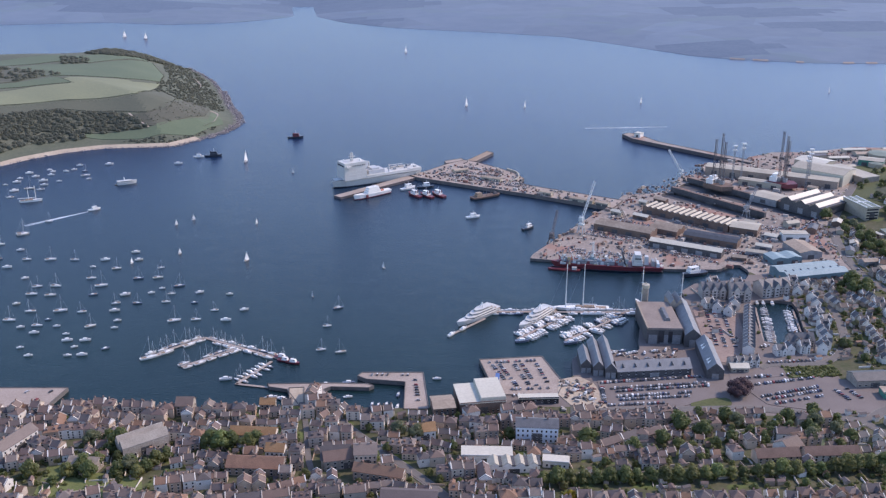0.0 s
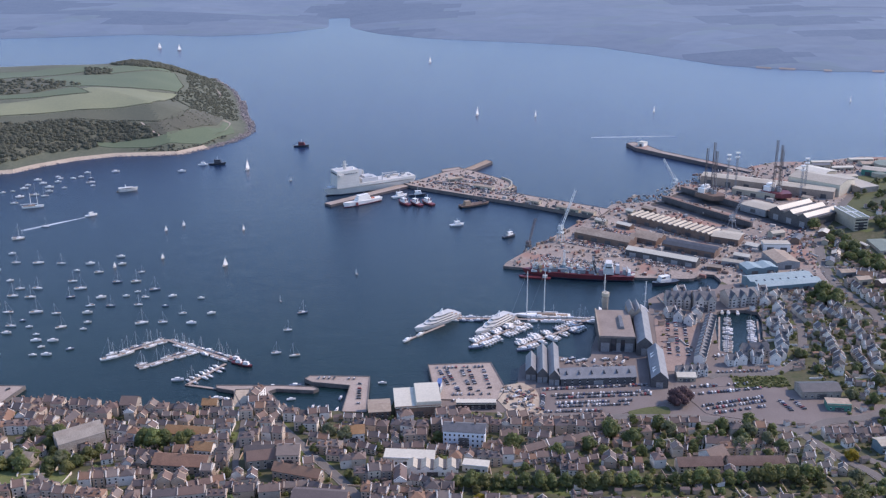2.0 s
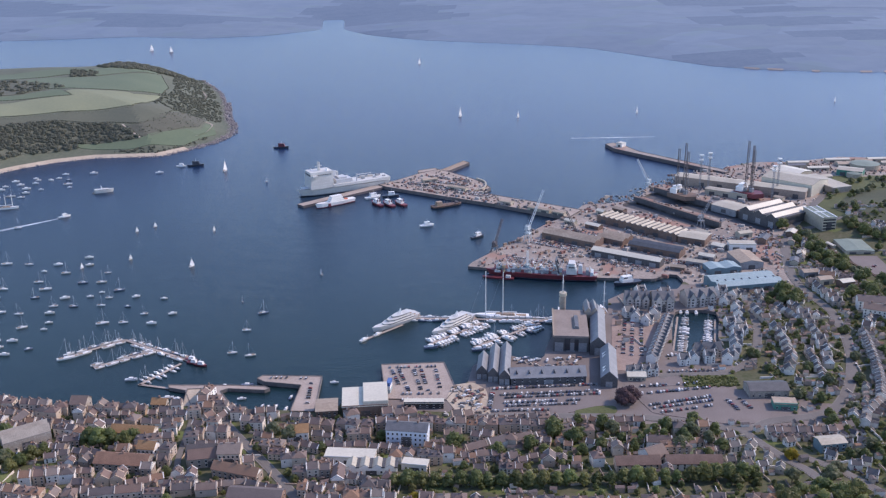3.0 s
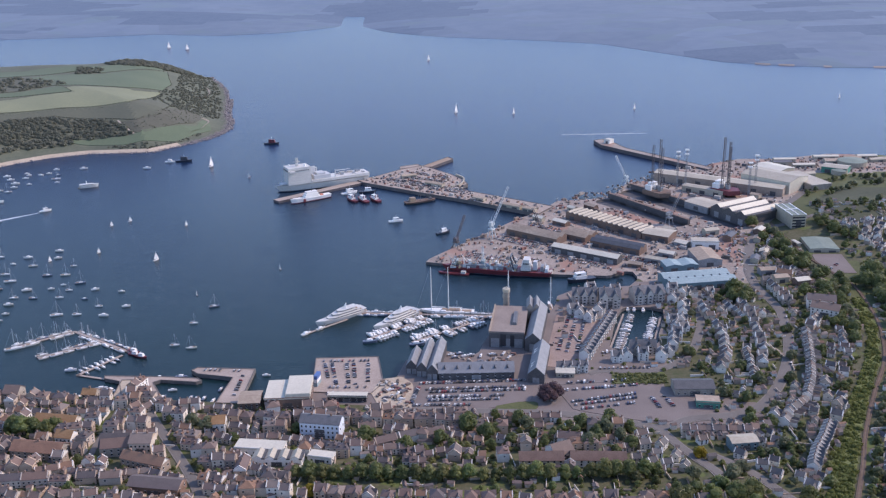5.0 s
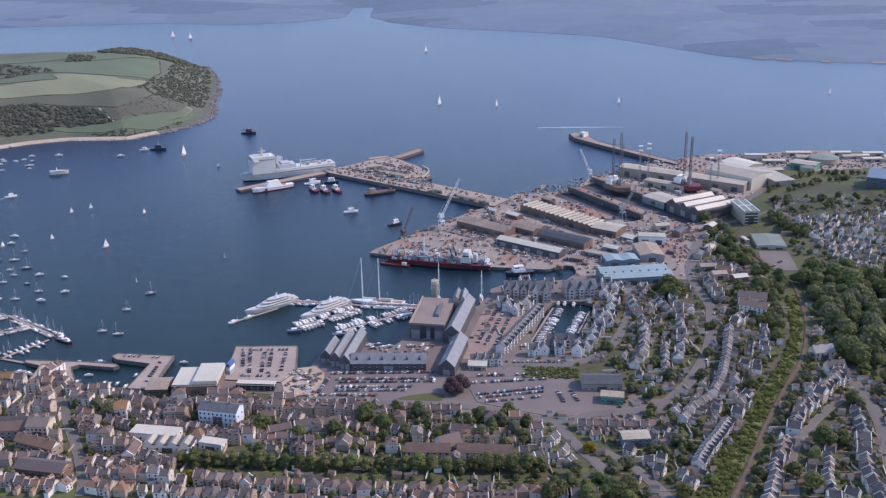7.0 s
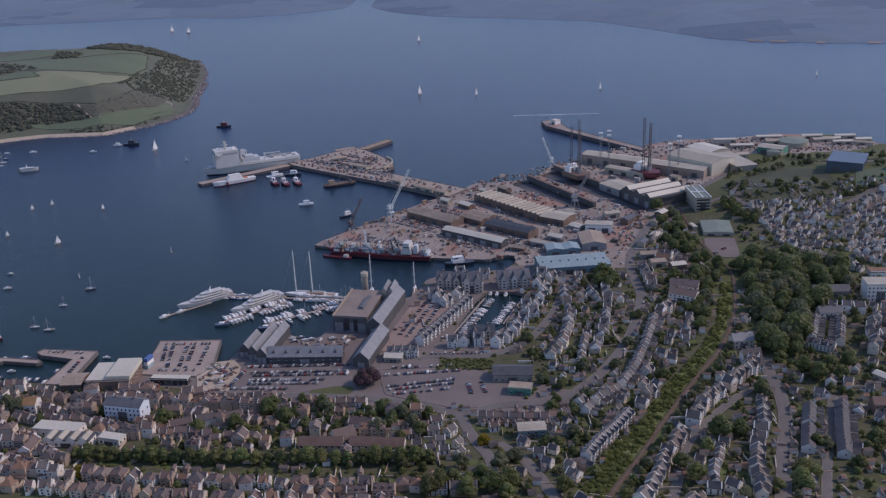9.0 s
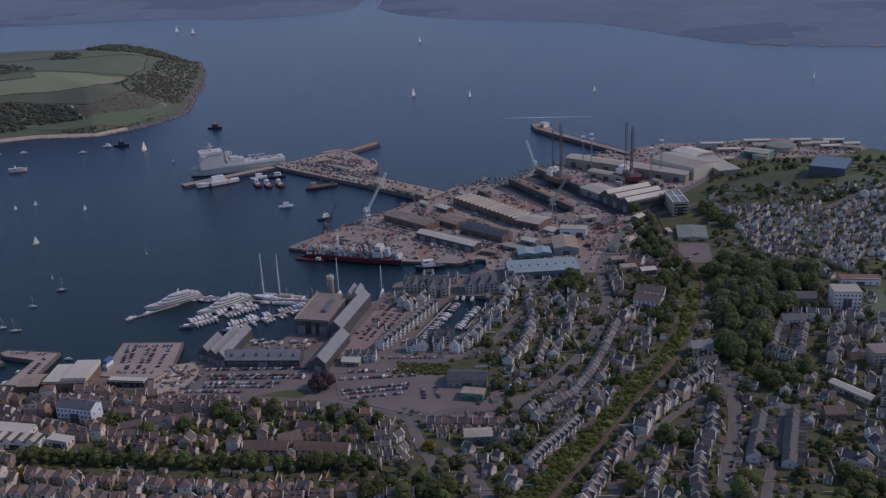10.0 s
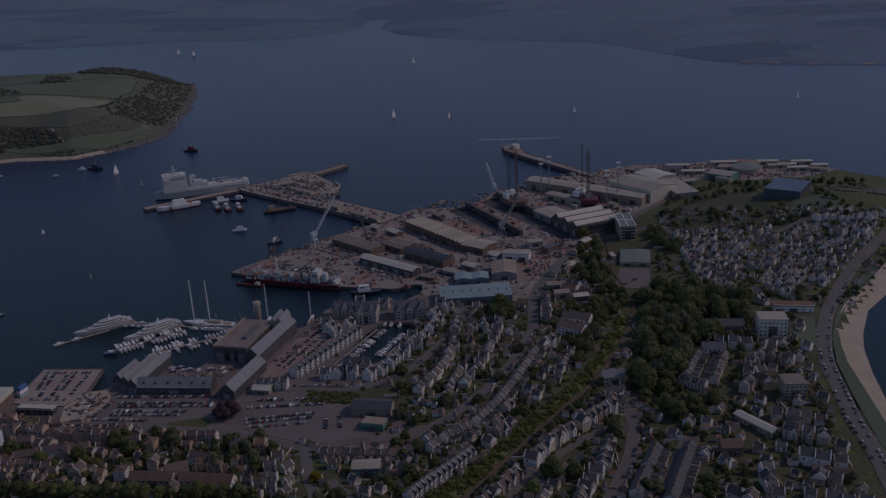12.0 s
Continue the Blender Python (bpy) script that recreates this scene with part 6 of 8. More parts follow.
def superyacht(label, stern, bow, beam, levels):
    m, L = frame_of(stern, bow, 0)
    ob = thing("motor_yacht", label, "yacht", m @ pose(L / 2, 0, 0))
    part("hull", hull_shape(L, beam, 2.7, 0.55, 0.45, -0.6), YACHT_PAINT, ob)
    for k in range(levels):
        x0, x1, w, z = -L * (0.44 - 0.08 * k), L * (0.26 - 0.10 * k), beam * (0.84 - 0.13 * k), 2.7 + 1.75 * k
        d = part("deck", Shape().prism([(x0, -w / 2), (x1 - L * 0.1, -w / 2), (x1, -w * 0.2), (x1, w * 0.2), (x1 - L * 0.1, w / 2), (x0, w / 2)], z, z + 1.75).box(x0 - L * 0.05, x1 - L * 0.12, -w / 2 - 0.3, w / 2 + 0.3, z + 1.6, z + 1.76), YACHT_PAINT, ob)
        part("window_strip", Shape().prism([(x0 + 3, -w / 2 - 0.05), (x1 - L * 0.1, -w / 2 - 0.05), (x1 + 0.06, -w * 0.2), (x1 + 0.06, w * 0.2), (x1 - L * 0.1, w / 2 + 0.05), (x0 + 3, w / 2 + 0.05)], z + 0.75, z + 1.15), WINDOW, d)
        part("aft_deck", Shape().box(x0 - L * 0.05, x0, -w / 2, w / 2, z + 0.02, z + 0.12), TEAK, ob)
    part("radar_arch", Shape().tube((-L * 0.1, -1.5, 2.7 + 1.75 * levels), (-L * 0.13, 0, 6.5 + 1.75 * levels), 0.5, 0.3, 6).tube((-L * 0.1, 1.5, 2.7 + 1.75 * levels), (-L * 0.13, 0, 6.5 + 1.75 * levels), 0.5, 0.3, 6), SHIP_WHITE, ob)
    part("swim_platform", Shape().box(-L / 2 - 2, -L / 2 + 0.3, -beam * 0.36, beam * 0.36, 0.3, 0.7), TEAK, ob)


superyacht("large white motor yacht moored at the pontoon", (54, 673), (22, 640), 10, 3)
superyacht("long white motor yacht moored at the pontoon", (97, 671), (68, 634), 10, 3)


def tall_yacht(label, stern, bow, masts, height):
    m, L = frame_of(stern, bow, 0)
    ob = thing("sailing_yacht", label, "yacht", m @ pose(L / 2, 0, 0))
    part("hull", hull_shape(L, L * 0.19, 2.0, 0.3, 0.45), SHIP_WHITE, ob)
    part("deckhouse", Shape().box(-L * 0.25, L * 0.1, -2, 2, 2.0, 3.2, 0, (0.8, 0.4)).box(-L * 0.45, -L * 0.27, -2, 2, 2.0, 2.3), TEAK, ob)
    for x in masts:
        mast = part("mast", Shape().tube((x, 0, 2), (x, 0, height), 0.42, 0.26, 7), SHIP_WHITE, ob)
        for z in (0.35, 0.6, 0.82):
            part("spreader", Shape().tube((x, -2.0 + z, height * z), (x, 2.0 - z, height * z), 0.12, 0.12, 4), SHIP_WHITE, mast)
        part("boom", Shape().tube((x, 0, 4.4), (x - 11, 0, 4.4), 0.45, 0.35, 6), SHIP_WHITE, ob, "boom with a white sail cover")
        part("rigging", Shape().tube((x, 0, height), (x + 12, 0, 2.6), 0.06, 0.06, 3).tube((x, 0, height * 0.95), (x, L * 0.09, 2), 0.06, 0.06, 3).tube((x, 0, height * 0.95), (x, -L * 0.09, 2), 0.06, 0.06, 3), STEEL, ob)


tall_yacht("large white two-masted sailing yacht at the pontoon", (142, 673), (98, 674), (-1.5, 12.0), 38)
tall_yacht("tall white single-masted sailing yacht at the pontoon end", (172, 662), (166, 690), (3,), 34)
tall_yacht("dark hulled yacht with a tall slender mast", (203, 676), (200, 696), (0,), 26)

# yachts and boats across the harbour
MOORED_YACHTS = [[(-384, 788), (-456, 983), (-449, 1018), (-435, 1014), (-406, 1075), (-390, 856), (-358, 787), (-337, 787), (-315, 786), (-285, 741), (-271, 764), (-271, 724), (-233, 766), (-229, 742), (-245, 740), (-323, 722), (-308, 723), (-321, 705), (-305, 703), (-271, 704)],
           [(-208, 706), (-206, 723), (-247, 686), (-230, 686), (-208, 689), (-308, 670), (-285, 671), (-268, 669), (-166, 672), (-317, 653), (-292, 643), (-252, 642), (-192, 652), (-176, 654), (-70, 676), (-75, 642), (-75, 601), (-61, 597)]]
MOORED_BOATS = [[(-367, 767), (-462, 1009), (-491, 1027), (-482, 1033), (-474, 1045), (-477, 1061), (-476, 1085), (-462, 1069), (-446, 1051), (-438, 1033), (-458, 1101), (-447, 1077), (-451, 1093), (-427, 1049), (-436, 1094), (-429, 1102), (-429, 1122), (-413, 1094), (-397, 1060), (-374, 812)],
           [(-288, 786), (-267, 806), (-258, 786), (-341, 741), (-293, 768), (-245, 704), (-225, 708), (-219, 718), (-325, 685), (-185, 687), (-186, 709), (-161, 705), (-243, 671), (-143, 673), (-288, 654), (-303, 640), (-277, 642), (-235, 652), (-233, 639), (-153, 653)],
           [(-289, 630), (-265, 628), (-260, 617), (-247, 617), (-289, 605), (-251, 606), (-278, 592), (-251, 592), (-241, 593), (-228, 603)]]
for fleet, kinds in ((MOORED_YACHTS, SAILBOATS), (MOORED_BOATS, MOTORBOATS[:2])):
    for some in fleet:
        for x, y in some:
            stand(rng.choice(kinds), x, y, rng.gauss(14, 9) + (180 if rng.random() < 0.25 else 0), 0.0, rng.uniform(0.8, 1.05) * (1.15 if y > 950 else 1.0), "", "boats on moorings")
for _ in range(12):
    x, y = rng.uniform(-470, -372), rng.uniform(560, 900)
    stand(rng.choice(SAILBOATS), x, y, rng.gauss(12, 10), 0.0, rng.uniform(0.75, 1.0), "", "boats on moorings")
for x, y, t, size in [(-251, 888, 60, 0.9), (-238, 905, 50, 0.9), (-172, 892, 70, 0.9), (-162, 785, 60, 1), (-93, 700, 120, 0.8), (-262, 778, 70, 0.9), (-226, 803, 60, 0.9), (-230, 1144, 80, 1.7), (58, 1511, 70, 1.8),
                      (152, 1502, 70, 1.3), (-58, 2148, 60, 1.6), (-775, 2421, 60, 2.0), (-709, 2376, 60, 2.0), (348, 1542, 60, 1.2), (-39, 766, 130, 0.9), (-164, 1090, 30, 0.8), (700, 1640, 60, 1.2)]:
    stand(UNDER_SAIL[1] if size >= 1 else UNDER_SAIL[0], x, y, t, 0.0, size * 0.66)
tall_yacht("two-masted white ketch on a mooring", (-438, 964), (-416, 972), (-2, 5), 17)
superyacht("white motor cruiser at anchor", (-356, 1034), (-336, 1044), 6, 1)
tug(-349, 938, 40, SHIP_WHITE, SHIP_WHITE, "white launch under way with a foaming wake", 0.6)
stand(SAILBOATS[2], -391, 859, 10, 0.0, 1.2), stand(MOTORBOATS[1], -311, 1131, 10, 0.0, 1.2), stand(MOTORBOATS[1], -395, 1128, 20, 0.0, 1.2)
for a, b, w in [((-353, 932), (-400, 884), 5.0), ((347, 1352), (225, 1341), 3.5)]:
    m, L = frame_of(a, b, 0.03)
    tagged(part("wake", Shape().add([(0, -0.5, 0), (0, 0.5, 0), (L * 0.5, w * 0.45, 0), (L, w * 0.5, 0), (L, w * 0.25, 0), (L * 0.5, 0.4, 0), (L * 0.5, -w * 0.4, 0), (L, -w * 0.4, 0), (L, -w * 0.15, 0)], [(0, 6, 5, 2, 1), (5, 4, 3, 2), (6, 7, 8, 5)]), WAKE, None, "", m),
           "thin trail of white foam behind a boat", "wake", kind="structure")

# the marina basin and its houses
pontoon([(242, 606), (258, 676)], 1.4)
pontoon([(277, 630), (286, 672)], 1.4)
berth([(245, 606), (261, 676)], 3.0, [MOTORBOATS[1], SAILBOATS[0], MOTORBOATS[0]], -3.0, False)
berth([(272, 629), (282, 672)], 3.2, [MOTORBOATS[0], MOTORBOATS[1], SAILBOATS[0]], 1.0, False)
for x, y in [(262, 686), (267, 686), (274, 685)]:
    stand(MOTORBOATS[1], x, y, 85, 0.0)
for k in range(13):
    stand(HOUSES["white"][0], 224 + 1.85 * k, 589 + 5.75 * k, 73, size=0.93, group="marina terrace", label="white gabled marina house with a slate roof")
for k in range(4):
    stand(HOUSES["white"][0], 207 + 5.2 * k, 569 + 0.8 * k, 8, size=0.9, group="marina terrace", label="white gabled marina house with a slate roof")
for x, y, t in [(246, 588, 8), (253, 590, 95), (264, 592, 5), (276, 590, 80), (282, 598, 80), (286, 608, 85), (288, 620, 80), (293, 642, 75), (299, 655, 70), (302, 668, 75), (304, 682, 60), (292, 652, 10), (298, 640, 20), (292, 628, 5)]:
    stand(rng.choice(HOUSES["slate"]), x, y, t, size=0.85, label="white marina house with a slate roof")
for x, y, t in [(224, 664, 70), (231, 657, 60), (219, 672, 20), (238, 668, 75), (298, 697, 70), (300, 716, 10), (234, 714, 20), (254, 714, 10)]:
    stand(rng.choice(HOUSES["slate"]), x, y, t, size=0.9, label="pale marina apartment house with a steep slate roof", group="marina apartments")


def apartments(label, p0, p1, depth, eave, gables):
    """Waterside flats with a long slate roof crossed by steep white gables."""
    ob = hall(label, p0, p1, depth, eave, 4.6, GREY_RENDER, SLATE, "apartment_building", "apartments", windows=int((Vector(p1) - Vector(p0)).length / 2.4), storeys=3, chimneys=2)
    L = (Vector(p1) - Vector(p0)).length
    for k in range(gables):
        x = L * (k + 0.5) / gables
        g, r = Shape(), Shape()
        g.gable_walls(-1.0, depth * 0.5, x - 2.2, x + 2.2, -1.0, eave + 0.6, 3.4)
        r.gable(-1.0, depth * 0.5, x - 2.2, x + 2.2, eave + 0.6, 3.4, 0.3)
        for q in (g, r):
            q.v = [(b, a, z) for a, b, z in q.v]
            q.f = [f[::-1] for f in q.f]
        part("gable_bay", g, GREY_RENDER, ob)
        part("gable_roof", r, SLATE, ob)
        for z in (1.8, 4.2, 6.6):
            part("window", PANES[(1.6, 1.4)], (), ob, "", pose(x, -1.03, z))
    return ob


apartments("grey waterside apartments with slate gables", (219, 688), (238, 688), 13, 8.0, 3)
apartments("grey waterside apartments with tall slate gables", (240, 681), (256, 682), 15, 10.0, 2)
apartments("cream waterside apartments with a long slate roof", (268, 690), (292, 696), 15, 8.5, 3)
apartments("white apartments beside the marina basin", (256, 596), (274, 598), 8, 6.0, 2)

# ---- the town ----
TAKEN = []


def free(x, y, r):
    return all((x - a) ** 2 + (y - b) ** 2 > (r + c) ** 2 for a, b, c in TAKEN)


def mark(x, y, r):
    TAKEN.append((x, y, r))


def mark_line(line, r, step=4.0):
    for x, y, _ in along(line, step):
        mark(x, y, r)


for _, line, width in ROADS:
    mark_line(line, width / 2 + 0.8)
mark_line(RAIL_LINE, 4)
mark_line([(342, 414), (359, 455), (373, 490), (395, 542), (415, 588), (431, 640), (442, 712)], 6)


def landmark(label, p0, p1, depth, eave, rise, wall, roof, **more):
    a, b = Vector(p0), Vector(p1)
    d = (b - a).normalized()
    n = Vector((-d.y, d.x))
    for k in range(int((b - a).length / 4) + 1):
        for j in range(int(depth / 4) + 1):
            q = a + d * min(4 * k, (b - a).length) + n * min(4 * j, depth)
            mark(q.x, q.y, 2.2)
    return hall(label, p0, p1, depth, eave, rise, wall, roof, **more)


landmark("long stone church with a pale steep roof", (-166, 447), (-145, 463), 12, 7, 4.0, STONE_WALL, CHURCH_ROOF, name="church", category="church", windows=6, storeys=1, bays=2)
landmark("long white building with a grey slate roof", (-232, 447), (-222, 471), 10, 6, 3, WHITE_WALL, HOUSE_ROOF, windows=7, chimneys=2)
landmark("long hall with a brown tiled roof", (-106, 430), (-76, 428), 12, 5, 3.5, STONE_WALL, RUST_TILE, windows=8, chimneys=1)
landmark("long house with an orange tiled roof", (-112, 468), (-86, 466), 9, 6, 3, RENDER_WALL, TILE, windows=6)
landmark("barn-like hall with a brown roof", (-192, 434), (-176, 432), 9, 4.5, 3, STONE_WALL, SHED_TAN, windows=4)
landmark("custom house with an ochre tiled roof", (-102, 509), (-93, 509), 7, 5, 2.6, STONE_WALL, TILE, windows=3, chimneys=1, z=2.4)
landmark("pale blue fronted house with an orange hipped roof", (-6, 468), (6, 470), 10, 7, 3, WHITE_WALL, TILE, windows=4, chimneys=1)
landmark("pair of white gabled town houses", (-88, 447), (-78, 446), 8, 6, 3, WHITE_WALL, TILE, windows=4, chimneys=1)
landmark("tall pale quayside house", (-152, 503), (-142, 503), 10, 7, 3.5, STONE_WALL, HOUSE_ROOF, windows=3, storeys=3)
landmark("tall house of grey stone with many windows", (-38, 436), (-26, 437), 12, 9, 3, RENDER_WALL, HOUSE_ROOF, windows=5, storeys=3, chimneys=2)
landmark("broad slate roofed chapel", (-56, 436), (-40, 438), 12, 6, 5, STONE_WALL, HOUSE_ROOF, windows=4, storeys=1)
landmark("low brown brick quay store", (5, 500), (18, 502), 16, 6, 1.5, BROWN_WALL, SHED_TAN, name="store", windows=4)
w = landmark("large flat roofed white quay shed with dark windows", (21, 503), (49, 507), 26, 7.5, 0.8, BROWN_WALL, SHED_WHITE, name="quay_shed", ridges="flat", windows=9, storeys=1)
part("raised_roof", Shape().box(13, 28.6, 1, 27, 8.0, 10.2).box(13.2, 28.4, 1.2, 26.8, 10.2, 10.5), SHED_WHITE, w)
landmark("long low kiosk with a white flat roof", (58, 517), (83, 518), 6, 3.6, 0.6, WINDOW, SHED_WHITE, name="kiosk", ridges="flat", windows=6, storeys=1)
landmark("white and pale blue hotel block with many windows", (52, 469), (76, 467), 11, 10.0, 2.6, SHADE_BLUE_WALL, SLATE, name="hotel", category="hotel", windows=9, storeys=3, chimneys=2)
landmark("low white flat roofed market building", (20, 444), (48, 443), 10, 4, 0.5, WHITE_WALL, SHED_WHITE, name="market", ridges="flat", windows=6, storeys=1)
landmark("low store with four shallow pale gables", (34, 431), (62, 432), 9, 4, 2.2, WHITE_WALL, SHED_PALE, name="store", ridges="across", bays=4, windows=5, storeys=1)
landmark("low white flat roofed store", (64, 438), (78, 436), 7, 3.5, 0.5, WHITE_WALL, SHED_WHITE, name="store", ridges="flat", windows=3, storeys=1)
landmark("long low brown roofed house in gardens", (182, 440), (206, 442), 9, 4.5, 3, RENDER_WALL, BROWN_TILE, windows=7)
landmark("long low brown roofed house in gardens", (210, 443), (240, 444), 9, 4.5, 3, RENDER_WALL, BROWN_TILE, windows=8)
landmark("gabled house with a pale slate roof", (202, 446), (212, 452), 12, 5, 4, WHITE_WALL, HOUSE_ROOF, windows=3)
landmark("slate roofed terrace hall", (-54, 434), (-28, 440), 9, 6, 3.5, STONE_WALL, HOUSE_ROOF, windows=7)
landmark("long terrace with a grey roof", (-38, 424), (-12, 417), 8, 6, 3, RENDER_WALL, HOUSE_ROOF, windows=8, chimneys=3)
landmark("low pink walled hall with a shallow grey roof", (-22, 396), (6, 394), 11, 4.5, 2.5, BRICK, HOUSE_ROOF, windows=7, storeys=1)
landmark("dark slate roofed supermarket beside the car park", (279, 538), (304, 540), 14, 5, 2.5, STONE_WALL, SLATE, name="supermarket", category="shop", windows=6, storeys=1)
landmark("low shop with a green front", (290, 523), (304, 522), 9, 4, 0.6, RIBBED_GREEN, SHED_TAN, name="shop", category="shop", ridges="flat", windows=4, storeys=1)
landmark("pale blue shop with a shallow white roof", (301, 468), (316, 471), 9, 5.5, 1.2, BLUE_WALL, SHED_PALE, name="shop", category="shop", windows=4)
landmark("pale shed beside the round green", (204, 560), (216, 560), 8, 3.5, 1.5, SHED_PALE, SHED_WHITE, name="store", windows=3, storeys=1)
landmark("large white seaside hotel with regular windows", (537, 677), (556, 678), 15, 13, 2.5, WHITE_WALL, SHED_PALE, name="hotel", category="hotel", ridges="flat", windows=7, storeys=4)
landmark("cream hotel pavilion with a terrace", (553, 729), (582, 730), 10, 4.5, 1.0, WHITE_WALL, RUST_TILE, name="pavilion", ridges="flat", windows=6, storeys=1)
landmark("tall pale apartment block", (542, 583), (555, 585), 14, 10, 1.0, STONE_WALL, ROOF_FELT, name="apartment_block", category="apartments", ridges="flat", windows=5, storeys=4)
landmark("long narrow hall with a white roof", (510, 555), (529, 535), 6, 4, 1.2, SHED_PALE, SHED_WHITE, name="hall", windows=5, storeys=1)
landmark("pale slate roofed house with white gables", (433, 590), (446, 594), 9, 6, 3.5, RENDER_WALL, PALE_SUNLIT_SLATE, windows=4, chimneys=2)
landmark("cream gabled villa with a brown tiled roof", (436, 567), (447, 570), 8, 6, 4, RENDER_WALL, HOUSE_ROOF, windows=3, chimneys=2)
landmark("cream gabled villa with a brown tiled roof", (437, 556), (447, 559), 7, 5.5, 3.5, RENDER_WALL, HOUSE_ROOF, windows=3, chimneys=1)
landmark("group of tall white villas", (396, 668), (414, 660), 12, 8, 3, WHITE_WALL, HOUSE_ROOF, windows=6, storeys=3, chimneys=2)
landmark("group of tall white villas", (398, 684), (418, 680), 12, 8, 3, WHITE_WALL, HOUSE_ROOF, windows=6, storeys=3, chimneys=2)
landmark("low grey roofed school", (502, 682), (528, 685), 12, 5, 3, STONE_WALL, SLATE, name="school", category="school", windows=8, storeys=1)
landmark("grey slate roofed terrace block", (497, 640), (512, 642), 9, 6, 3, WHITE_WALL, SLATE, windows=5, chimneys=2)
landmark("pink house with a tiled roof", (500, 512), (511, 514), 8, 6, 3, BRICK, HOUSE_ROOF, windows=3)
rng = random.Random(21)


def row(line, kind, flip=False, step=None, label="", jitter=0.25, skip=0.05, group="terrace", size=1.0):
    """Houses side by side along a line; flip turns their fronts to the other side."""
    kinds = HOUSES["grey_" + kind if line[0][0] > 285 and kind not in ("white", "dark") else kind]
    size *= 0.84
    step = step or {"terrace": 5.3, "cottage": 8.4, "villa": 11.0, "town": 8.6, "block": 17.0, "white": 5.4, "dark": 5.2}[kind]
    for x, y, a in along(line, step * size, step * size * 0.5):
        if rng.random() < skip:
            continue
        loose = kind in ("villa", "cottage", "town")
        j, turn = (jitter + 0.9, rng.gauss(0, 6) + (90 if rng.random() < 0.3 else 0)) if loose else (jitter, rng.uniform(-1.5, 1.5))
        stand(rng.choice(kinds), x + rng.uniform(-j, j), y + rng.uniform(-j, j), math.degrees(a) + (180 if flip else 0) + turn + (rng.uniform(20, 60) if group == "hillside houses" else 0), size=size * (rng.uniform(0.85, 1.08) if loose else 1), label=label, group=group)
        mark(x, y, step * size * 0.55)


# terraces by the main road, the railway and the avenue
WHITE_TERRACE = "white rendered terraced house with a rear wing"
row([(337, 501), (345, 517), (358, 531)], "terrace", True, label="terraced house with a pale blue slate roof")
row([(359, 534), (368, 559), (374, 584)], "terrace", True, label=WHITE_TERRACE)
row([(375, 588), (380, 613), (384, 634)], "terrace", True, label=WHITE_TERRACE)
row([(387, 638), (396, 656)], "town", False, 8.0)
row([(338, 444), (344, 460), (352, 476), (362, 497)], "white", False, label="cream gabled terraced house")
row([(366, 402), (374, 430), (383, 456), (392, 480)], "villa", False, 8.6)
row([(396, 488), (405, 510), (421, 533), (436, 554), (445, 576)], "town", False, 7.4)
row([(400, 412), (404, 440), (412, 470)], "cottage", True, 9.0)
row([(423, 408), (424, 440), (434, 484), (438, 512)], "villa", False, 10.5)
row([(454, 462), (465, 514)], "dark", True, label="terraced house with a long dark roof", group="dark roofed terrace")
row([(471, 458), (483, 516)], "dark", True, label="terraced house with a long dark roof", group="dark roofed terrace")
row([(468, 404), (500, 412)], "villa", False)
row([(484, 604), (494, 640)], "terrace", True)
row([(501, 600), (511, 640)], "terrace", False)
row([(480, 599), (496, 591)], "terrace", False)
row([(520, 588), (528, 630)], "town", False, 9.0)
row([(276, 489), (314, 491), (326, 497)], "terrace", True, label="cream terraced house facing the car park")
row([(314, 570), (322, 600), (326, 640)], "villa", True, 11.0)
row([(332, 560), (338, 610)], "cottage", True, 9.0)
row([(343, 580), (350, 620), (352, 660), (350, 700)], "villa", True, 11.5)
row([(324, 640), (318, 690)], "villa", False, 11.5)
row([(345, 660), (338, 690)], "cottage", False, 10)
row([(386, 690), (384, 720), (380, 745)], "villa", True, 11)
row([(402, 596), (410, 640)], "cottage", False, 9)
row([(298, 700), (310, 708), (330, 712)], "town", False, 9)
row([(392, 760), (412, 752)], "block", False)
row([(386, 776), (404, 770), (416, 774)], "cottage", False, 9)
row([(390, 800), (400, 828), (412, 860)], "cottage", True, 9)
# tall houses by the harbour road
row([(80, 490), (108, 489), (148, 491)], "town", False, 7.4, "tall narrow house by the harbour road", 0.2, 0.04, "harbour road houses")
# villas under the tree row and the cluster at the road fork
row([(76, 400), (130, 399), (190, 402), (256, 408)], "villa", False, 10.4, label="gabled villa with white window bays", group="villas by the tree row")
row([(60, 386), (140, 384), (250, 390)], "villa", False, 11.0)
for x, y, t in [(252, 482, 20), (262, 470, 60), (258, 459, 10), (268, 456, 70), (262, 447, 15), (271, 444, 70), (252, 470, 20), (278, 470, 60), (286, 478, 20), (290, 468, 70), (254, 448, 30), (246, 452, 10)]:
    if free(x, y, 3):
        stand(rng.choice(HOUSES["grey_cottage"]), x, y, t, size=0.85, label="white rendered cottage with a grey roof")
        mark(x, y, 4)
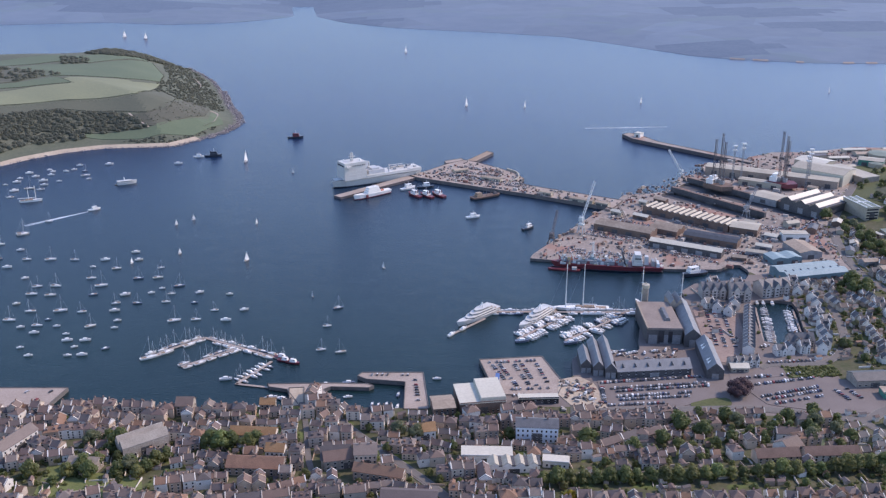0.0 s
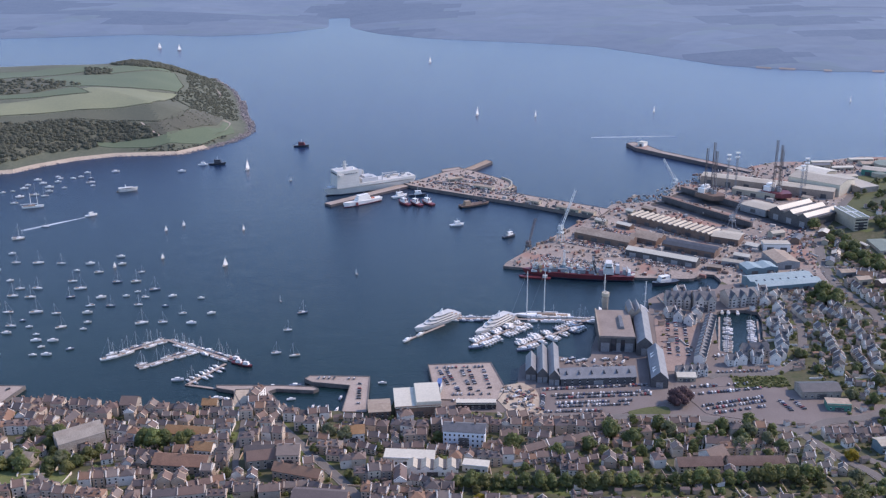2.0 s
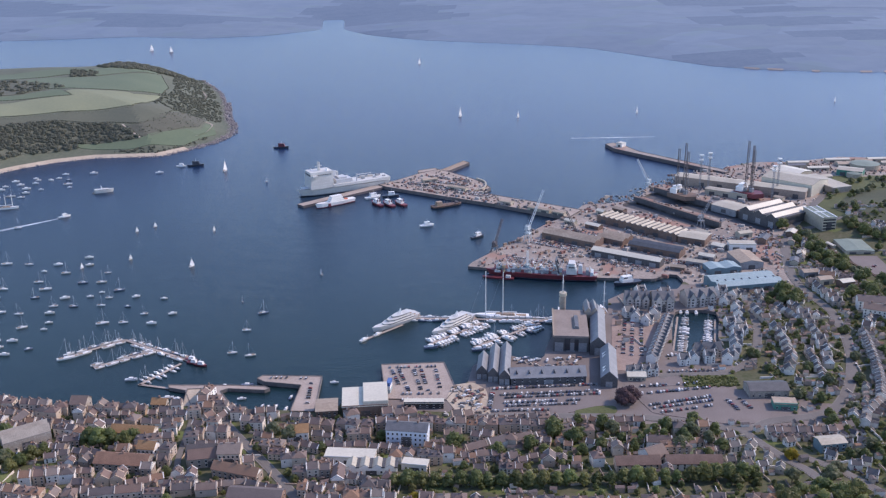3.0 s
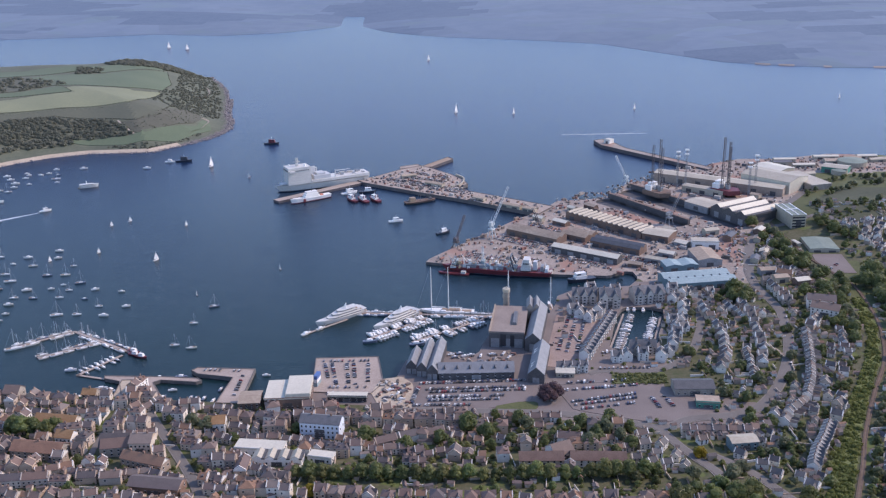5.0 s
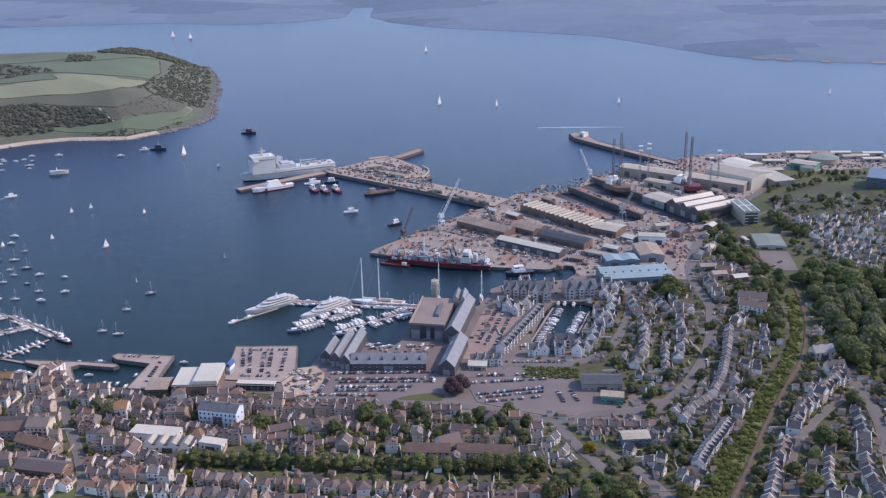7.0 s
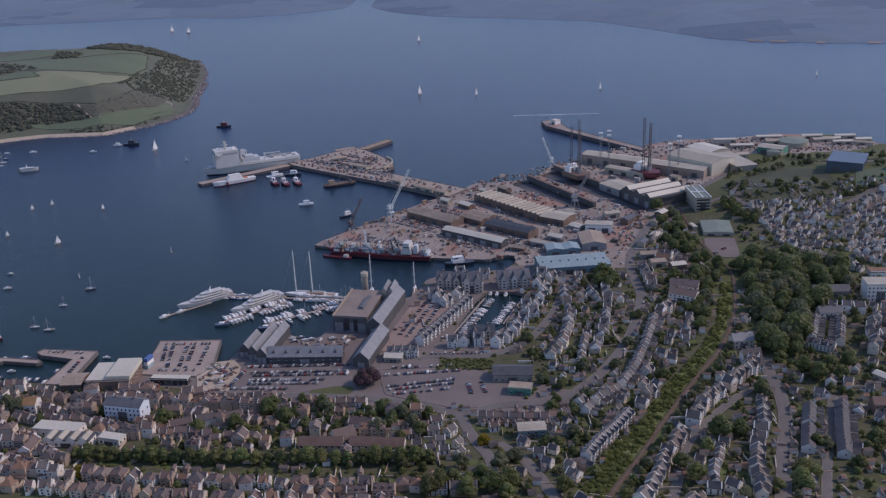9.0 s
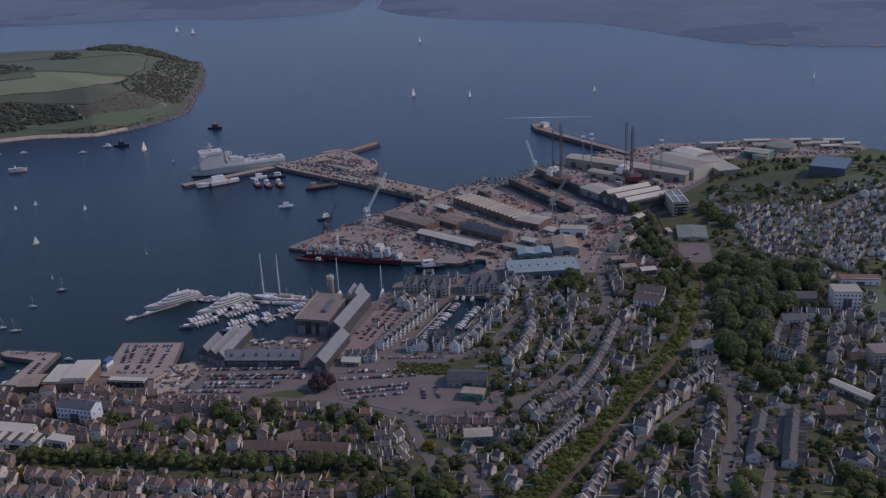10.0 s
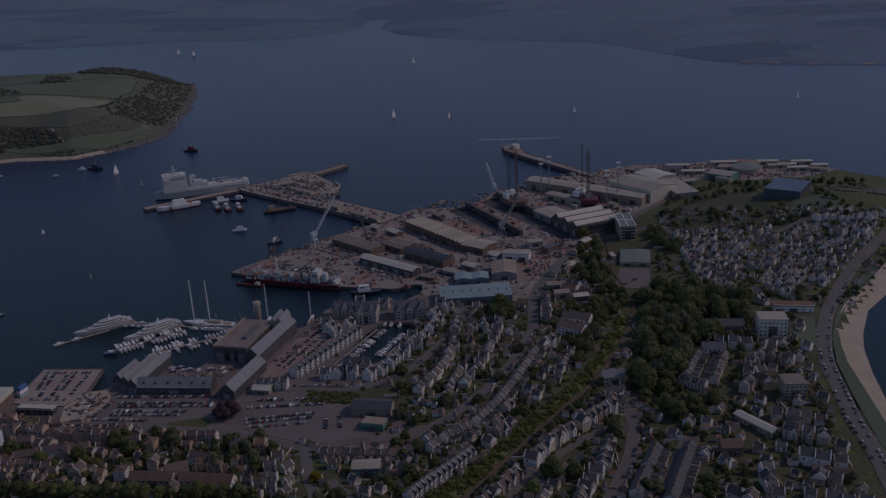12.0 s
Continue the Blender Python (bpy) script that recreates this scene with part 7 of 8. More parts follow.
# seafront and the slope below the hill
for line, kind in [([(482, 892), (498, 866), (512, 820), (530, 795)], "cottage"), ([(500, 884), (512, 850), (524, 812)], "villa"), ([(514, 841), (542, 864), (572, 887), (606, 914)], "villa"), ([(526, 832), (552, 852), (590, 880)], "cottage"),
                   ([(540, 815), (566, 836), (600, 862), (630, 890)], "villa"), ([(536, 796), (560, 800), (590, 815), (618, 840)], "cottage"), ([(550, 779), (580, 790), (604, 806)], "villa"), ([(612, 930), (645, 926), (680, 940)], "white"),
                   ([(620, 905), (650, 905)], "town"), ([(515, 858), (540, 880), (570, 902)], "cottage"), ([(548, 760), (570, 764)], "villa"), ([(528, 768), (512, 780)], "cottage"), ([(556, 742), (536, 748)], "villa")]:
    row(line, kind, rng.random() < 0.5, None, "pale house on the slope below the hill", 2.6, 0.16, "hillside houses", 0.9)
for line in ([(530, 640), (556, 628)], [(528, 612), (538, 590)], [(530, 560), (560, 555)], [(536, 538), (562, 532)], [(540, 512), (564, 508)], [(542, 494), (564, 488)], [(520, 500), (524, 470)], [(500, 470), (530, 455)], [(510, 430), (550, 440)], [(545, 470), (566, 466)], [(505, 656), (545, 652)]):
    row(line, rng.choice(["villa", "town"]), rng.random() < 0.5, 10.0, "", 0.6, 0.05, "seafront houses")

SLOPE = [(476, 893), (525, 897), (580, 940), (622, 952), (690, 942), (640, 862), (596, 782), (548, 768), (500, 790), (492, 852)]
made = 0
for _ in range(4000):
    x, y = rng.uniform(476, 690), rng.uniform(768, 952)
    if inside(SLOPE, x, y) and free(x, y, 3.4) and not inside(BEACH_AREA, x, y) and made < 120:
        made += 1
        stand(rng.choice(HOUSES["grey_cottage"] + HOUSES["grey_villa"]), x, y, rng.choice((-40, 50, 140)) + rng.gauss(0, 10), size=rng.uniform(0.5, 0.7), label="pale house on the slope below the hill", group="hillside houses")
        mark(x, y, 3.4)
made = 0
for _ in range(4000):
    x, y = rng.uniform(300, 570), rng.uniform(400, 720)
    if free(x, y, 4.0) and not any(inside(q, x, y) for q in ([(450, 560), (500, 560), (540, 700), (540, 770), (450, 770)], [(404, 610), (450, 640), (450, 740), (410, 740)], [(280, 500), (330, 515), (280, 560)])) and made < 110:
        made += 1
        stand(rng.choice(HOUSES["grey_cottage"] + HOUSES["grey_villa"][:1]), x, y, rng.choice((65, -25, 155)) + rng.gauss(0, 8), size=rng.uniform(0.55, 0.8), label="small pale house among gardens", group="garden houses")
        mark(x, y, 3.6)

# houses on the quay neck and along the water's edge
for x, y, t in [(-70, 514, 10), (-64, 506, 5), (-72, 522, 80), (-71, 529, 80), (-63, 516, 5), (-57, 509, 0), (-51, 508, 60), (-85, 508, 10), (-92, 504, 5), (-98, 501, 0), (-72, 503, 5), (-44, 501, 0), (-36, 502, 5), (-62, 498, 60), (-54, 498, 60)]:
    stand(rng.choice(HOUSES["town"] + HOUSES["cottage"]), x, y, t + rng.uniform(-5, 5), z=2.5, size=0.85, label="tall quayside house with a pale front", group="quayside houses")
    mark(x, y, 3.2)
for x, y, _ in along([(-330, 504), (-240, 505), (-200, 509), (-160, 505), (-100, 506)], 6.2):
    if free(x, y, 2.5):
        stand(rng.choice(HOUSES["town"] + HOUSES["cottage"]), x, y + rng.uniform(-2, 2), rng.choice((0, 90, 180)) + rng.uniform(-8, 8), size=0.85, label="tall quayside house with a pale front", group="quayside houses")
        mark(x, y, 3.2)
# the dense old town between the hill and the water: short crooked rows
for k in range(10):
    y0 = 386 + 12.6 * k
    x = -455 + 7 * (k % 3)
    while x < 252:
        run, tilt = rng.randint(2, 5), rng.gauss(0, 0.18)
        across = rng.random() < 0.34
        kind = rng.choices(["cottage", "town", "terrace", "block", "villa"], (5, 3, 4, 0.8, 1.2))[0]
        if k >= 7:
            kind = rng.choices(["cottage", "town", "block"], (3, 4, 0.7))[0]
        step = {"terrace": 5.3, "cottage": 7.4, "villa": 9.4, "town": 8.2, "block": 16.0}[kind] * 0.82
        if across:
            run, step = 1, 6.2
        for j in range(run):
            px, py = x + j * step, y0 + rng.uniform(-1.8, 1.8) + j * step * tilt
            if 150 < px < 250 and 450 < py < 500 and rng.random() < 0.55:
                continue
            if 60 < px < 266 and 408 < py < 437 or py > 503 or (-212 < px < -138 and 410 < py < 444):
                continue
            if free(px, py, 0.36 * min(step, 8)):
                stand(rng.choice(HOUSES[kind]), px, py, math.degrees(tilt) + (90 if across else 0) + rng.uniform(-5, 5) + (180 if rng.random() < 0.4 else 0), size=rng.uniform(0.74, 0.9), group="old town houses")
                mark(px, py, 0.40 * min(step, 8))
        x += run * step + rng.uniform(0.4, 3.0)

# ---- trees, hedges, woods and cars ----
rng = random.Random(31)


def plant(x, y, kinds, size=1.0, spread=1.0, label="", group="garden trees"):
    stand(rng.choice(kinds), x + rng.uniform(-spread, spread), y + rng.uniform(-spread, spread), rng.uniform(0, 360), None, size * rng.uniform(0.85, 1.15), label, group)


def foliage(name, spots, mat, label, leaf=0.9, count=5.0, flat=0.85):
    """Many bushes too far off to be told apart, in one sheet of leaf sprays."""
    s = Shape()
    for k, (x, y, z, r) in enumerate(spots):
        c = leaf_crown(k, [(x, y, z + r * max(0.06, flat - 0.35), r)], count / max(1.0, r * 0.5), leaf, flat)
        s.add(c.v, c.f)
    return tagged(part(name, s, mat), label, "woodland", kind="stuff")


for x, y, size in [(197, 529, 1.0), (202, 531, 1.05), (199, 526, 0.9)]:
    stand(COPPER, x, y, 40 * size, None, size)
stand(GOLD, 74, 401, 0, None, 1.25), stand(GOLD, 282, 461, 40, None, 1.2)
for x, y, _ in along([(62, 419), (100, 421), (160, 424), (220, 431), (262, 437)], 7.2):
    plant(x, y, TREES[:3], 1.22, 0.4, "rounded street tree in a clipped row", "avenue of trees")
for x, y in [(-150, 434), (-185, 431), (-189, 462), (-175, 455), (-125, 461), (-119, 461), (-99, 461), (-111, 461), (-20, 457), (-154, 428), (-169, 447), (-4, 471), (-160, 436), (-178, 440), (147, 490), (210, 489), (226, 475), (91, 461), (160, 477), (176, 468),
             (235, 498), (245, 466), (274, 431), (263, 418), (244, 428), (-16, 475), (16, 458), (-27, 446), (48, 474), (152, 484), (168, 482), (190, 478), (184, 488), (215, 480), (222, 466), (196, 470), (240, 476), (230, 486), (285, 425), (280, 415), (294, 432), (268, 408)]:
    plant(x, y, TREES + DARK_TREES[:1], 1.15, 1.0)
for _ in range(420):
    x, y = rng.uniform(-455, 300), rng.uniform(386, 500)
    if free(x, y, 1.6):
        plant(x, y, TREES, rng.uniform(0.4, 0.75), 0.3)
        mark(x, y, 1.6)
for x, y, size in [(-150, 434, 1.5), (-146, 441, 1.3), (-158, 437, 1.5), (-164, 430, 1.4), (-178, 428, 1.5), (-184, 436, 1.4), (-190, 428, 1.3), (-172, 462, 1.4), (-180, 466, 1.3), (-122, 462, 1.3), (-116, 460, 1.3), (-110, 462, 1.2), (-96, 462, 1.3), (-142, 448, 1.2), (-200, 444, 1.1), (-210, 430, 1.3), (-240, 436, 1.2), (-255, 428, 1.3), (-270, 440, 1.2),
                   (286, 418, 1.6), (292, 410, 1.6), (280, 404, 1.7), (272, 412, 1.5), (300, 414, 1.4), (300, 404, 1.5), (262, 402, 1.3), (226, 482, 1.4), (232, 492, 1.3), (218, 492, 1.3), (246, 490, 1.3), (180, 494, 1.2), (206, 482, 1.3), (318, 500, 1.4), (324, 492, 1.3)]:
    plant(x, y, TREES, size, 0.5, "large bright green tree in full leaf")
for x, y, size in [(459, 469, 1.8), (470, 560, 1.7), (487, 564, 1.6), (410, 476, 1.5), (402, 458, 1.5), (441, 531, 1.5), (491, 475, 1.6), (476, 448, 1.3), (330, 501, 1.5), (422, 480, 1.3), (343, 429, 1.3), (328, 413, 1.3), (459, 571, 1.6), (491, 552, 1.6), (443, 427, 1.5), (431, 420, 1.4), (387, 440, 1.2), (393, 427, 1.2), (500, 570, 1.5), (478, 552, 1.5),
                   (412, 700, 1.3), (404, 712, 1.4), (420, 712, 1.4), (440, 748, 1.5), (424, 752, 1.4), (452, 742, 1.6), (514, 660, 1.4), (522, 650, 1.3), (470, 640, 1.5), (482, 650, 1.6), (476, 664, 1.7), (530, 720, 1.5), (518, 730, 1.5), (545, 700, 1.2), (506, 740, 1.4), (356, 702, 1.5), (348, 712, 1.6), (344, 700, 1.4), (352, 694, 1.3)]:
    plant(x, y, TREES, size, 0.5, "large round tree in full leaf")
    mark(x, y, 2.0)
for x, y, size in [(92, 464, 1.3), (150, 482, 1.4), (162, 476, 1.2), (177, 470, 1.2), (210, 488, 1.4), (227, 476, 1.5), (117, 456, 1.1), (143, 460, 1.0), (219, 498, 1.2), (136, 465, 1.1), (187, 465, 1.0), (200, 473, 1.1), (150, 492, 1.1), (166, 500, 1.0)]:
    plant(x, y, TREES, size, 0.3, "broad tree in a town garden")
# along the railway and the avenue
for x, y, a in along([(359, 412), (376, 456), (390, 496), (411, 544), (431, 588), (442, 630)], 4.0):
    if rng.random() < 0.75:
        plant(x, y, TREES + DARK_TREES, rng.uniform(0.45, 0.8), 2.0, "leafy shrub beside the railway", "railway bank trees")
WOODS = [[(456, 690), (456, 738), (466, 764), (500, 764), (538, 742), (527, 685), (498, 663), (488, 650)], [(454, 566), (468, 564), (478, 609), (492, 655), (456, 690), (455, 616)], [(418, 737), (444, 738), (436, 690), (428, 643), (414, 614), (407, 642), (412, 690)],
         [(398, 905), (396, 866), (400, 804), (410, 775), (425, 762), (436, 758), (428, 800), (418, 860), (414, 905)], [(454, 905), (462, 930), (480, 905), (492, 862), (480, 850), (466, 880)], [(440, 400), (456, 400), (462, 440), (448, 450)], [(484, 410), (530, 400), (536, 440), (494, 450)]]
for k, wood in enumerate(WOODS):
    xs, ys = [p[0] for p in wood], [p[1] for p in wood]
    area = (max(xs) - min(xs)) * (max(ys) - min(ys))
    for _ in range(int(area / 22)):
        x, y = rng.uniform(min(xs), max(xs)), rng.uniform(min(ys), max(ys))
        r = 4.4 if k in (0, 1) else 2.8
        if inside(wood, x, y) and free(x, y, r):
            plant(x, y, WOOD_TREES, rng.uniform(0.22, 0.34) * r, 0.3, "tall leafy tree in dense woodland", "woodland trees")
            mark(x, y, r)
for x, y, r in [(346, 704, 8), (352, 712, 8), (342, 712, 7), (312, 540, 4), (298, 600, 4), (335, 470, 6), (328, 478, 5), (322, 462, 5), (300, 442, 5), (462, 470, 5), (340, 520, 3), (334, 560, 4), (356, 560, 4), (352, 600, 5), (366, 596, 4), (330, 580, 4), (384, 600, 4), (372, 640, 4)]:
    for _ in range(4):
        plant(x, y, TREES + DARK_TREES, 0.8, r * 0.7)
for _ in range(800):
    x, y = rng.uniform(300, 566), rng.uniform(400, 720)
    if free(x, y, 1.8):
        plant(x, y, TREES + DARK_TREES[:1], rng.uniform(0.4, 0.85), 0.3)
        mark(x, y, 1.8)
for _ in range(300):
    x, y = rng.uniform(470, 700), rng.uniform(745, 960)
    if free(x, y, 1.8) and not inside(BEACH_AREA, x, y):
        plant(x, y, DARK_TREES + TREES, rng.uniform(0.45, 0.9), 0.3)
        mark(x, y, 1.8)
for line in ([(500, 1000), (545, 1040), (575, 1050)], [(560, 1080), (620, 1090), (680, 1070)], [(540, 905), (600, 935), (650, 942)], [(625, 1000), (640, 960)], [(480, 1000), (520, 1060), (560, 1100)], [(640, 1100), (690, 1100)]):
    for x, y, _ in along(line, 6.0):
        plant(x, y, DARK_TREES + TREES, 0.75, 4.0, "dark tree on the hill", "hill trees")


# gardens: shrubs, walls, sheds and rear wings between the houses
shrubs, bank, s, roofs = [], [], Shape(), Shape()
for _ in range(15000):
    x, y = rng.uniform(318, 450), rng.uniform(380, 714)
    if inside(BANK, x, y):
        bank.append((x, y, ground_z(x, y), rng.choice((0.6, 0.8, 1.0, 1.3, 2.0)) * rng.uniform(0.8, 1.2)))
for _ in range(160):
    x, y = rng.uniform(241, 277), rng.uniform(553, 569)
    shrubs.append((x, y, ground_z(x, y), rng.uniform(0.6, 1.3)))
for x0, x1, y0, y1, n in [(-455, 300, 386, 505, 2600), (300, 566, 400, 730, 2600), (470, 700, 745, 960, 1100), (285, 345, 560, 735, 350), (372, 430, 730, 880, 350), (206, 300, 570, 740, 90), (330, 450, 400, 730, 900)]:
    for _ in range(n):
        x, y = rng.uniform(x0, x1), rng.uniform(y0, y1)
        if inside(BEACH_AREA, x, y) or inside(BASIN, x, y) or not inside(COAST, x, y) or not free(x, y, 0.2):
            continue
        z = ground_z(x, y)
        if rng.random() < 0.62:
            shrubs.append((x, y, z, rng.uniform(0.6, 1.7)))
        elif rng.random() < 0.6:
            a, L, d, h = rng.choice((0.1, 0.3, 1.7)) + rng.uniform(-0.2, 0.2), rng.uniform(1.2, 2.6), rng.uniform(0.9, 1.6), rng.uniform(1.8, 3.6)
            b = Shape().box(-L, L, -d, d, -1.5, h)
            q = Shape().gable(-L, L, -d, d, h, rng.uniform(0.4, 1.2), 0.12, 0.1)
            for shape, out in ((b, s), (q, roofs)):
                out.add([(x + u * math.cos(a) - v * math.sin(a), y + u * math.sin(a) + v * math.cos(a), z + k) for u, v, k in shape.v], shape.f)
        else:
            a, L, h = rng.choice((0.1, 1.7)) + rng.uniform(-0.25, 0.25), rng.uniform(2.5, 7), rng.uniform(0.9, 1.7)
            b = Shape().box(-L, L, -0.15, 0.15, -1.5, h)
            s.add([(x + u * math.cos(a) - v * math.sin(a), y + u * math.sin(a) + v * math.cos(a), z + k) for u, v, k in b.v], b.f)
tagged(part("garden_outbuildings", s, PER_PIECE[RENDER_WALL]), "many pale garden walls, sheds and rear wings", "outbuildings", kind="stuff")
tagged(part("outbuilding_roofs", roofs, PER_PIECE[HOUSE_ROOF]), "many small grey and brown outbuilding roofs", "roofs", kind="stuff")
hill = []
for _ in range(700):
    x, y = rng.uniform(560, 690), rng.uniform(1000, 1100)
    if noise.noise((x * 0.03, y * 0.03, 1)) > -0.05 and not (568 < x < 640 and 972 < y < 1040):
        hill.append((x, y, ground_z(x, y), rng.uniform(0.8, 2.6)))
foliage("hill_scrub", hill, SCRUB_LEAF, "rough scrub over the hillside", 0.6, 4.0, 0.5)
foliage("bank_shrubs", bank, BANK_LEAF, "dense low green shrubs along the railway bank", 0.6, 5.0, 0.75)
foliage("garden_shrubs", shrubs, LEAF, "many green shrubs and hedges in the gardens", 0.45, 12.0)
spots = []
for zone, n, r0, r1, clear in [(SHORE_WOOD, 1500, 2.6, 5.0, False), (TOP_WOOD, 420, 3, 5.5, False), (COPSE, 60, 3, 5, False), (CLIFF_SCRUB, 800, 1.2, 3.2, True), (CREST_WOOD, 420, 4, 7, False), (ROUGH_FIELD, 160, 0.8, 1.8, False),
                               ([(-440, 1420), (-370, 1400), (-330, 1430), (-360, 1560), (-430, 1600)], 260, 1.5, 3.0, True), ([(-420, 1232), (-340, 1240), (-300, 1330), (-310, 1340), (-345, 1262)], 120, 1.0, 2.2, True)]:
    xs, ys = [p[0] for p in zone], [p[1] for p in zone]
    while n:
        x, y = rng.uniform(min(xs), max(xs)), rng.uniform(min(ys), max(ys))
        if inside(zone, x, y):
            n -= 1
            z = head_z(x, y)
            if z and not (clear and any(inside(f, x, y) for f in (PALE_FIELD, UPPER_FIELD, LOW_FIELD, DULL_FIELD, SMALL_FIELD))):
                spots.append((x, y, z, rng.uniform(r0, r1)))
foliage("headland_woods", spots, SCRUB_LEAF, "dark woods and scrub on the headland's slopes", 1.1, 1.6, 0.6)
spots = []
for ring in (PALE_FIELD, UPPER_FIELD, DULL_FIELD, SMALL_FIELD, CREST_FIELD):
    for x, y, _ in along(ring + ring[:1], 3.0):
        z = head_z(x, y)
        if z:
            spots.append((x + rng.uniform(-1, 1), y + rng.uniform(-1, 1), z, rng.uniform(0.9, 1.7)))
foliage("field_hedges", spots, SCRUB_LEAF, "dark hedges between the headland's fields", 0.8, 2.0, 0.45)
# pale rocks and beach round the headland's foot
s = Shape()
for x, y, a in along(HEAD[2:18], 3.5):
    for _ in range(11 if x > -370 else 5):
        r = rng.uniform(0.5, 2.1)
        off = rng.uniform(-6, 11) if x > -370 else rng.uniform(-4, 5)
        px, py = x + off * math.sin(a) + rng.uniform(-2, 2), y - off * math.cos(a) + rng.uniform(-2, 2)
        s.box(px - r, px + r, py - r * 0.7, py + r * 0.7, -0.8, rng.uniform(0.3, 1.4), 0, (r * 0.45, r * 0.35))
tagged(part("shore_rocks", s, ROCK), "broken pale rocks along the headland's foot", "rocks", kind="stuff")
beach = []
for x, y, a in along(HEAD[2:10], 6.0):
    beach.append((x + math.sin(a) * 5, y - math.cos(a) * 5))
s, n = Shape(), len(beach)
inner = [(x - 5 * math.sin(a), y + 5 * math.cos(a)) for x, y, a in along(HEAD[2:10], 6.0)]
s.add([(x, y, 0.1) for x, y in beach] + [(x, y, 3.0) for x, y in inner] + [(x, y, -1.0) for x, y in beach], [(k, k + 1, n + k + 1, n + k) for k in range(n - 1)] + [(2 * n + k, 2 * n + k + 1, k + 1, k) for k in range(n - 1)])
tagged(part("headland_beach", s, SAND), "narrow pale shingle beach below the headland", "beach", kind="structure")
s = Shape()
for route in ([(-420, 1298), (-407, 1286), (-393, 1275), (-385, 1269)], [(-427, 1705), (-404, 1653), (-393, 1584), (-398, 1540)], [(-332, 1406), (-320, 1400), (-315, 1356), (-322, 1320)]):
    track = [(x, y, head_z(x, y) + 1.2) for x, y in curve_line(route)]
    for (x0, y0, z0), (x1, y1, z1) in zip(track, track[1:]):
        s.add([(x0 - 0.9, y0 - 0.9, z0), (x1 - 0.9, y1 - 0.9, z1), (x1 + 0.9, y1 + 0.9, z1 + 0.4), (x0 + 0.9, y0 + 0.9, z0 + 0.4)], [(0, 1, 2, 3)])
tagged(part("footpath", s, TRACK), "pale worn footpath down the headland", "path", kind="structure")

# parked cars
def park(line, step, turn, chance=0.85, lift=0.35, z=None, group="parked cars"):
    for x, y, a in along(line, step):
        if rng.random() < chance:
            stand(rng.choices(CARS, (5, 5, 5, 0.15))[0], x, y, math.degrees(a) + turn + rng.choice((0, 180)) + rng.uniform(-3, 3), (ground_z(x, y) if z is None else z) + lift, 0.76, "", group)


for k, (a, b) in enumerate([((115, 545), (184, 554)), ((120, 537), (184, 545)), ((121, 533), (184, 541)), ((122, 526), (170, 532)), ((123, 522), (168, 527)), ((114, 515), (150, 518)), ((112, 518), (114, 540))]):
    park([a, b], 1.85, 75, 0.88, group="cars in the museum car park")
for a, b in [((214, 526), (254, 539)), ((216, 522), (255, 534)), ((220, 517), (254, 527)), ((209, 541), (258, 552)), ((264, 534), (268, 520)), ((272, 536), (276, 524)), ((212, 552), (250, 558))]:
    park([a, b], 2.1, 75, 0.8, group="cars in the shopping car park")
for a, b in [((43, 575), (77, 578)), ((45, 570), (54, 541)), ((49.6, 571), (58.6, 541)), ((60, 571), (67, 541)), ((64.6, 572), (71.6, 541)), ((75, 572), (79, 546)), ((53, 536), (80, 538))]:
    park([a, b], 2.6, 90, 0.72, 0.1, 2.7, "cars on the quay")
for line, k in [([(150, 852), (205, 818)], 3), ([(200, 838), (240, 812)], 2), ([(262, 800), (300, 778)], 3), ([(212, 876), (232, 862)], 2), ([(300, 850), (330, 838)], 3), ([(320, 870), (352, 850)], 3), ([(205, 800), (255, 772)], 2), ([(120, 800), (190, 782)], 3), ([(180, 900), (214, 872)], 2), ([(360, 860), (392, 900)], 2), ([(10, 1066), (110, 1008)], 3), ([(30, 1084), (80, 1056)], 2), ([(40, 1100), (84, 1078)], 2), ([(330, 1060), (400, 1016)], 2)]:
    for j in range(k):
        park([(x + 3.2 * j, y + 4.6 * j) for x, y in line], 2.2, 90, 0.72, 0.2, 3.4 if line[0][1] > 1000 and line[0][0] < 120 else None, "vehicles on the docks")
for a, b in [((-8, 556), (-4, 514)), ((-36, 557), (-12, 557))]:
    park([a, b], 3.4, 80, 0.6, 0.1, 2.6, "cars on the pier")
for a, b in [((-300, 534), (-240, 534)), ((-310, 524), (-245, 524)), ((-300, 518), (-260, 518))]:
    park([a, b], 5.0, 60, 0.35, 0.1, 2.5, "cars on the west quay")
for a, b in [((234, 574), (270, 578)), ((276, 580), (298, 606)), ((302, 640), (314, 700)), ((246, 602), (232, 598)), ((238, 686), (256, 698))]:
    park([a, b], 3.0, 80, 0.7, 0.3, group="cars by the marina houses")
for a, b in [((206, 600), (216, 668)), ((212, 600), (222, 668)), ((219, 600), (229, 672))]:
    park([a, b], 2.9, 90, 0.7, 0.2, group="cars beside the museum")
for line in ([(350, 556), (364, 590), (374, 630), (380, 680)], [(312, 448), (320, 428), (328, 405)], [(436, 430), (449, 480), (460, 535)], [(586, 500), (581, 562), (580, 597), (579, 637), (584, 682), (596, 734), (617, 793)], [(579, 520), (574, 566), (573, 640), (577, 682)], [(-22, 421), (-8, 415)]):
    park(line, 5.4, 0, 0.6, 0.6, group="cars along the street")
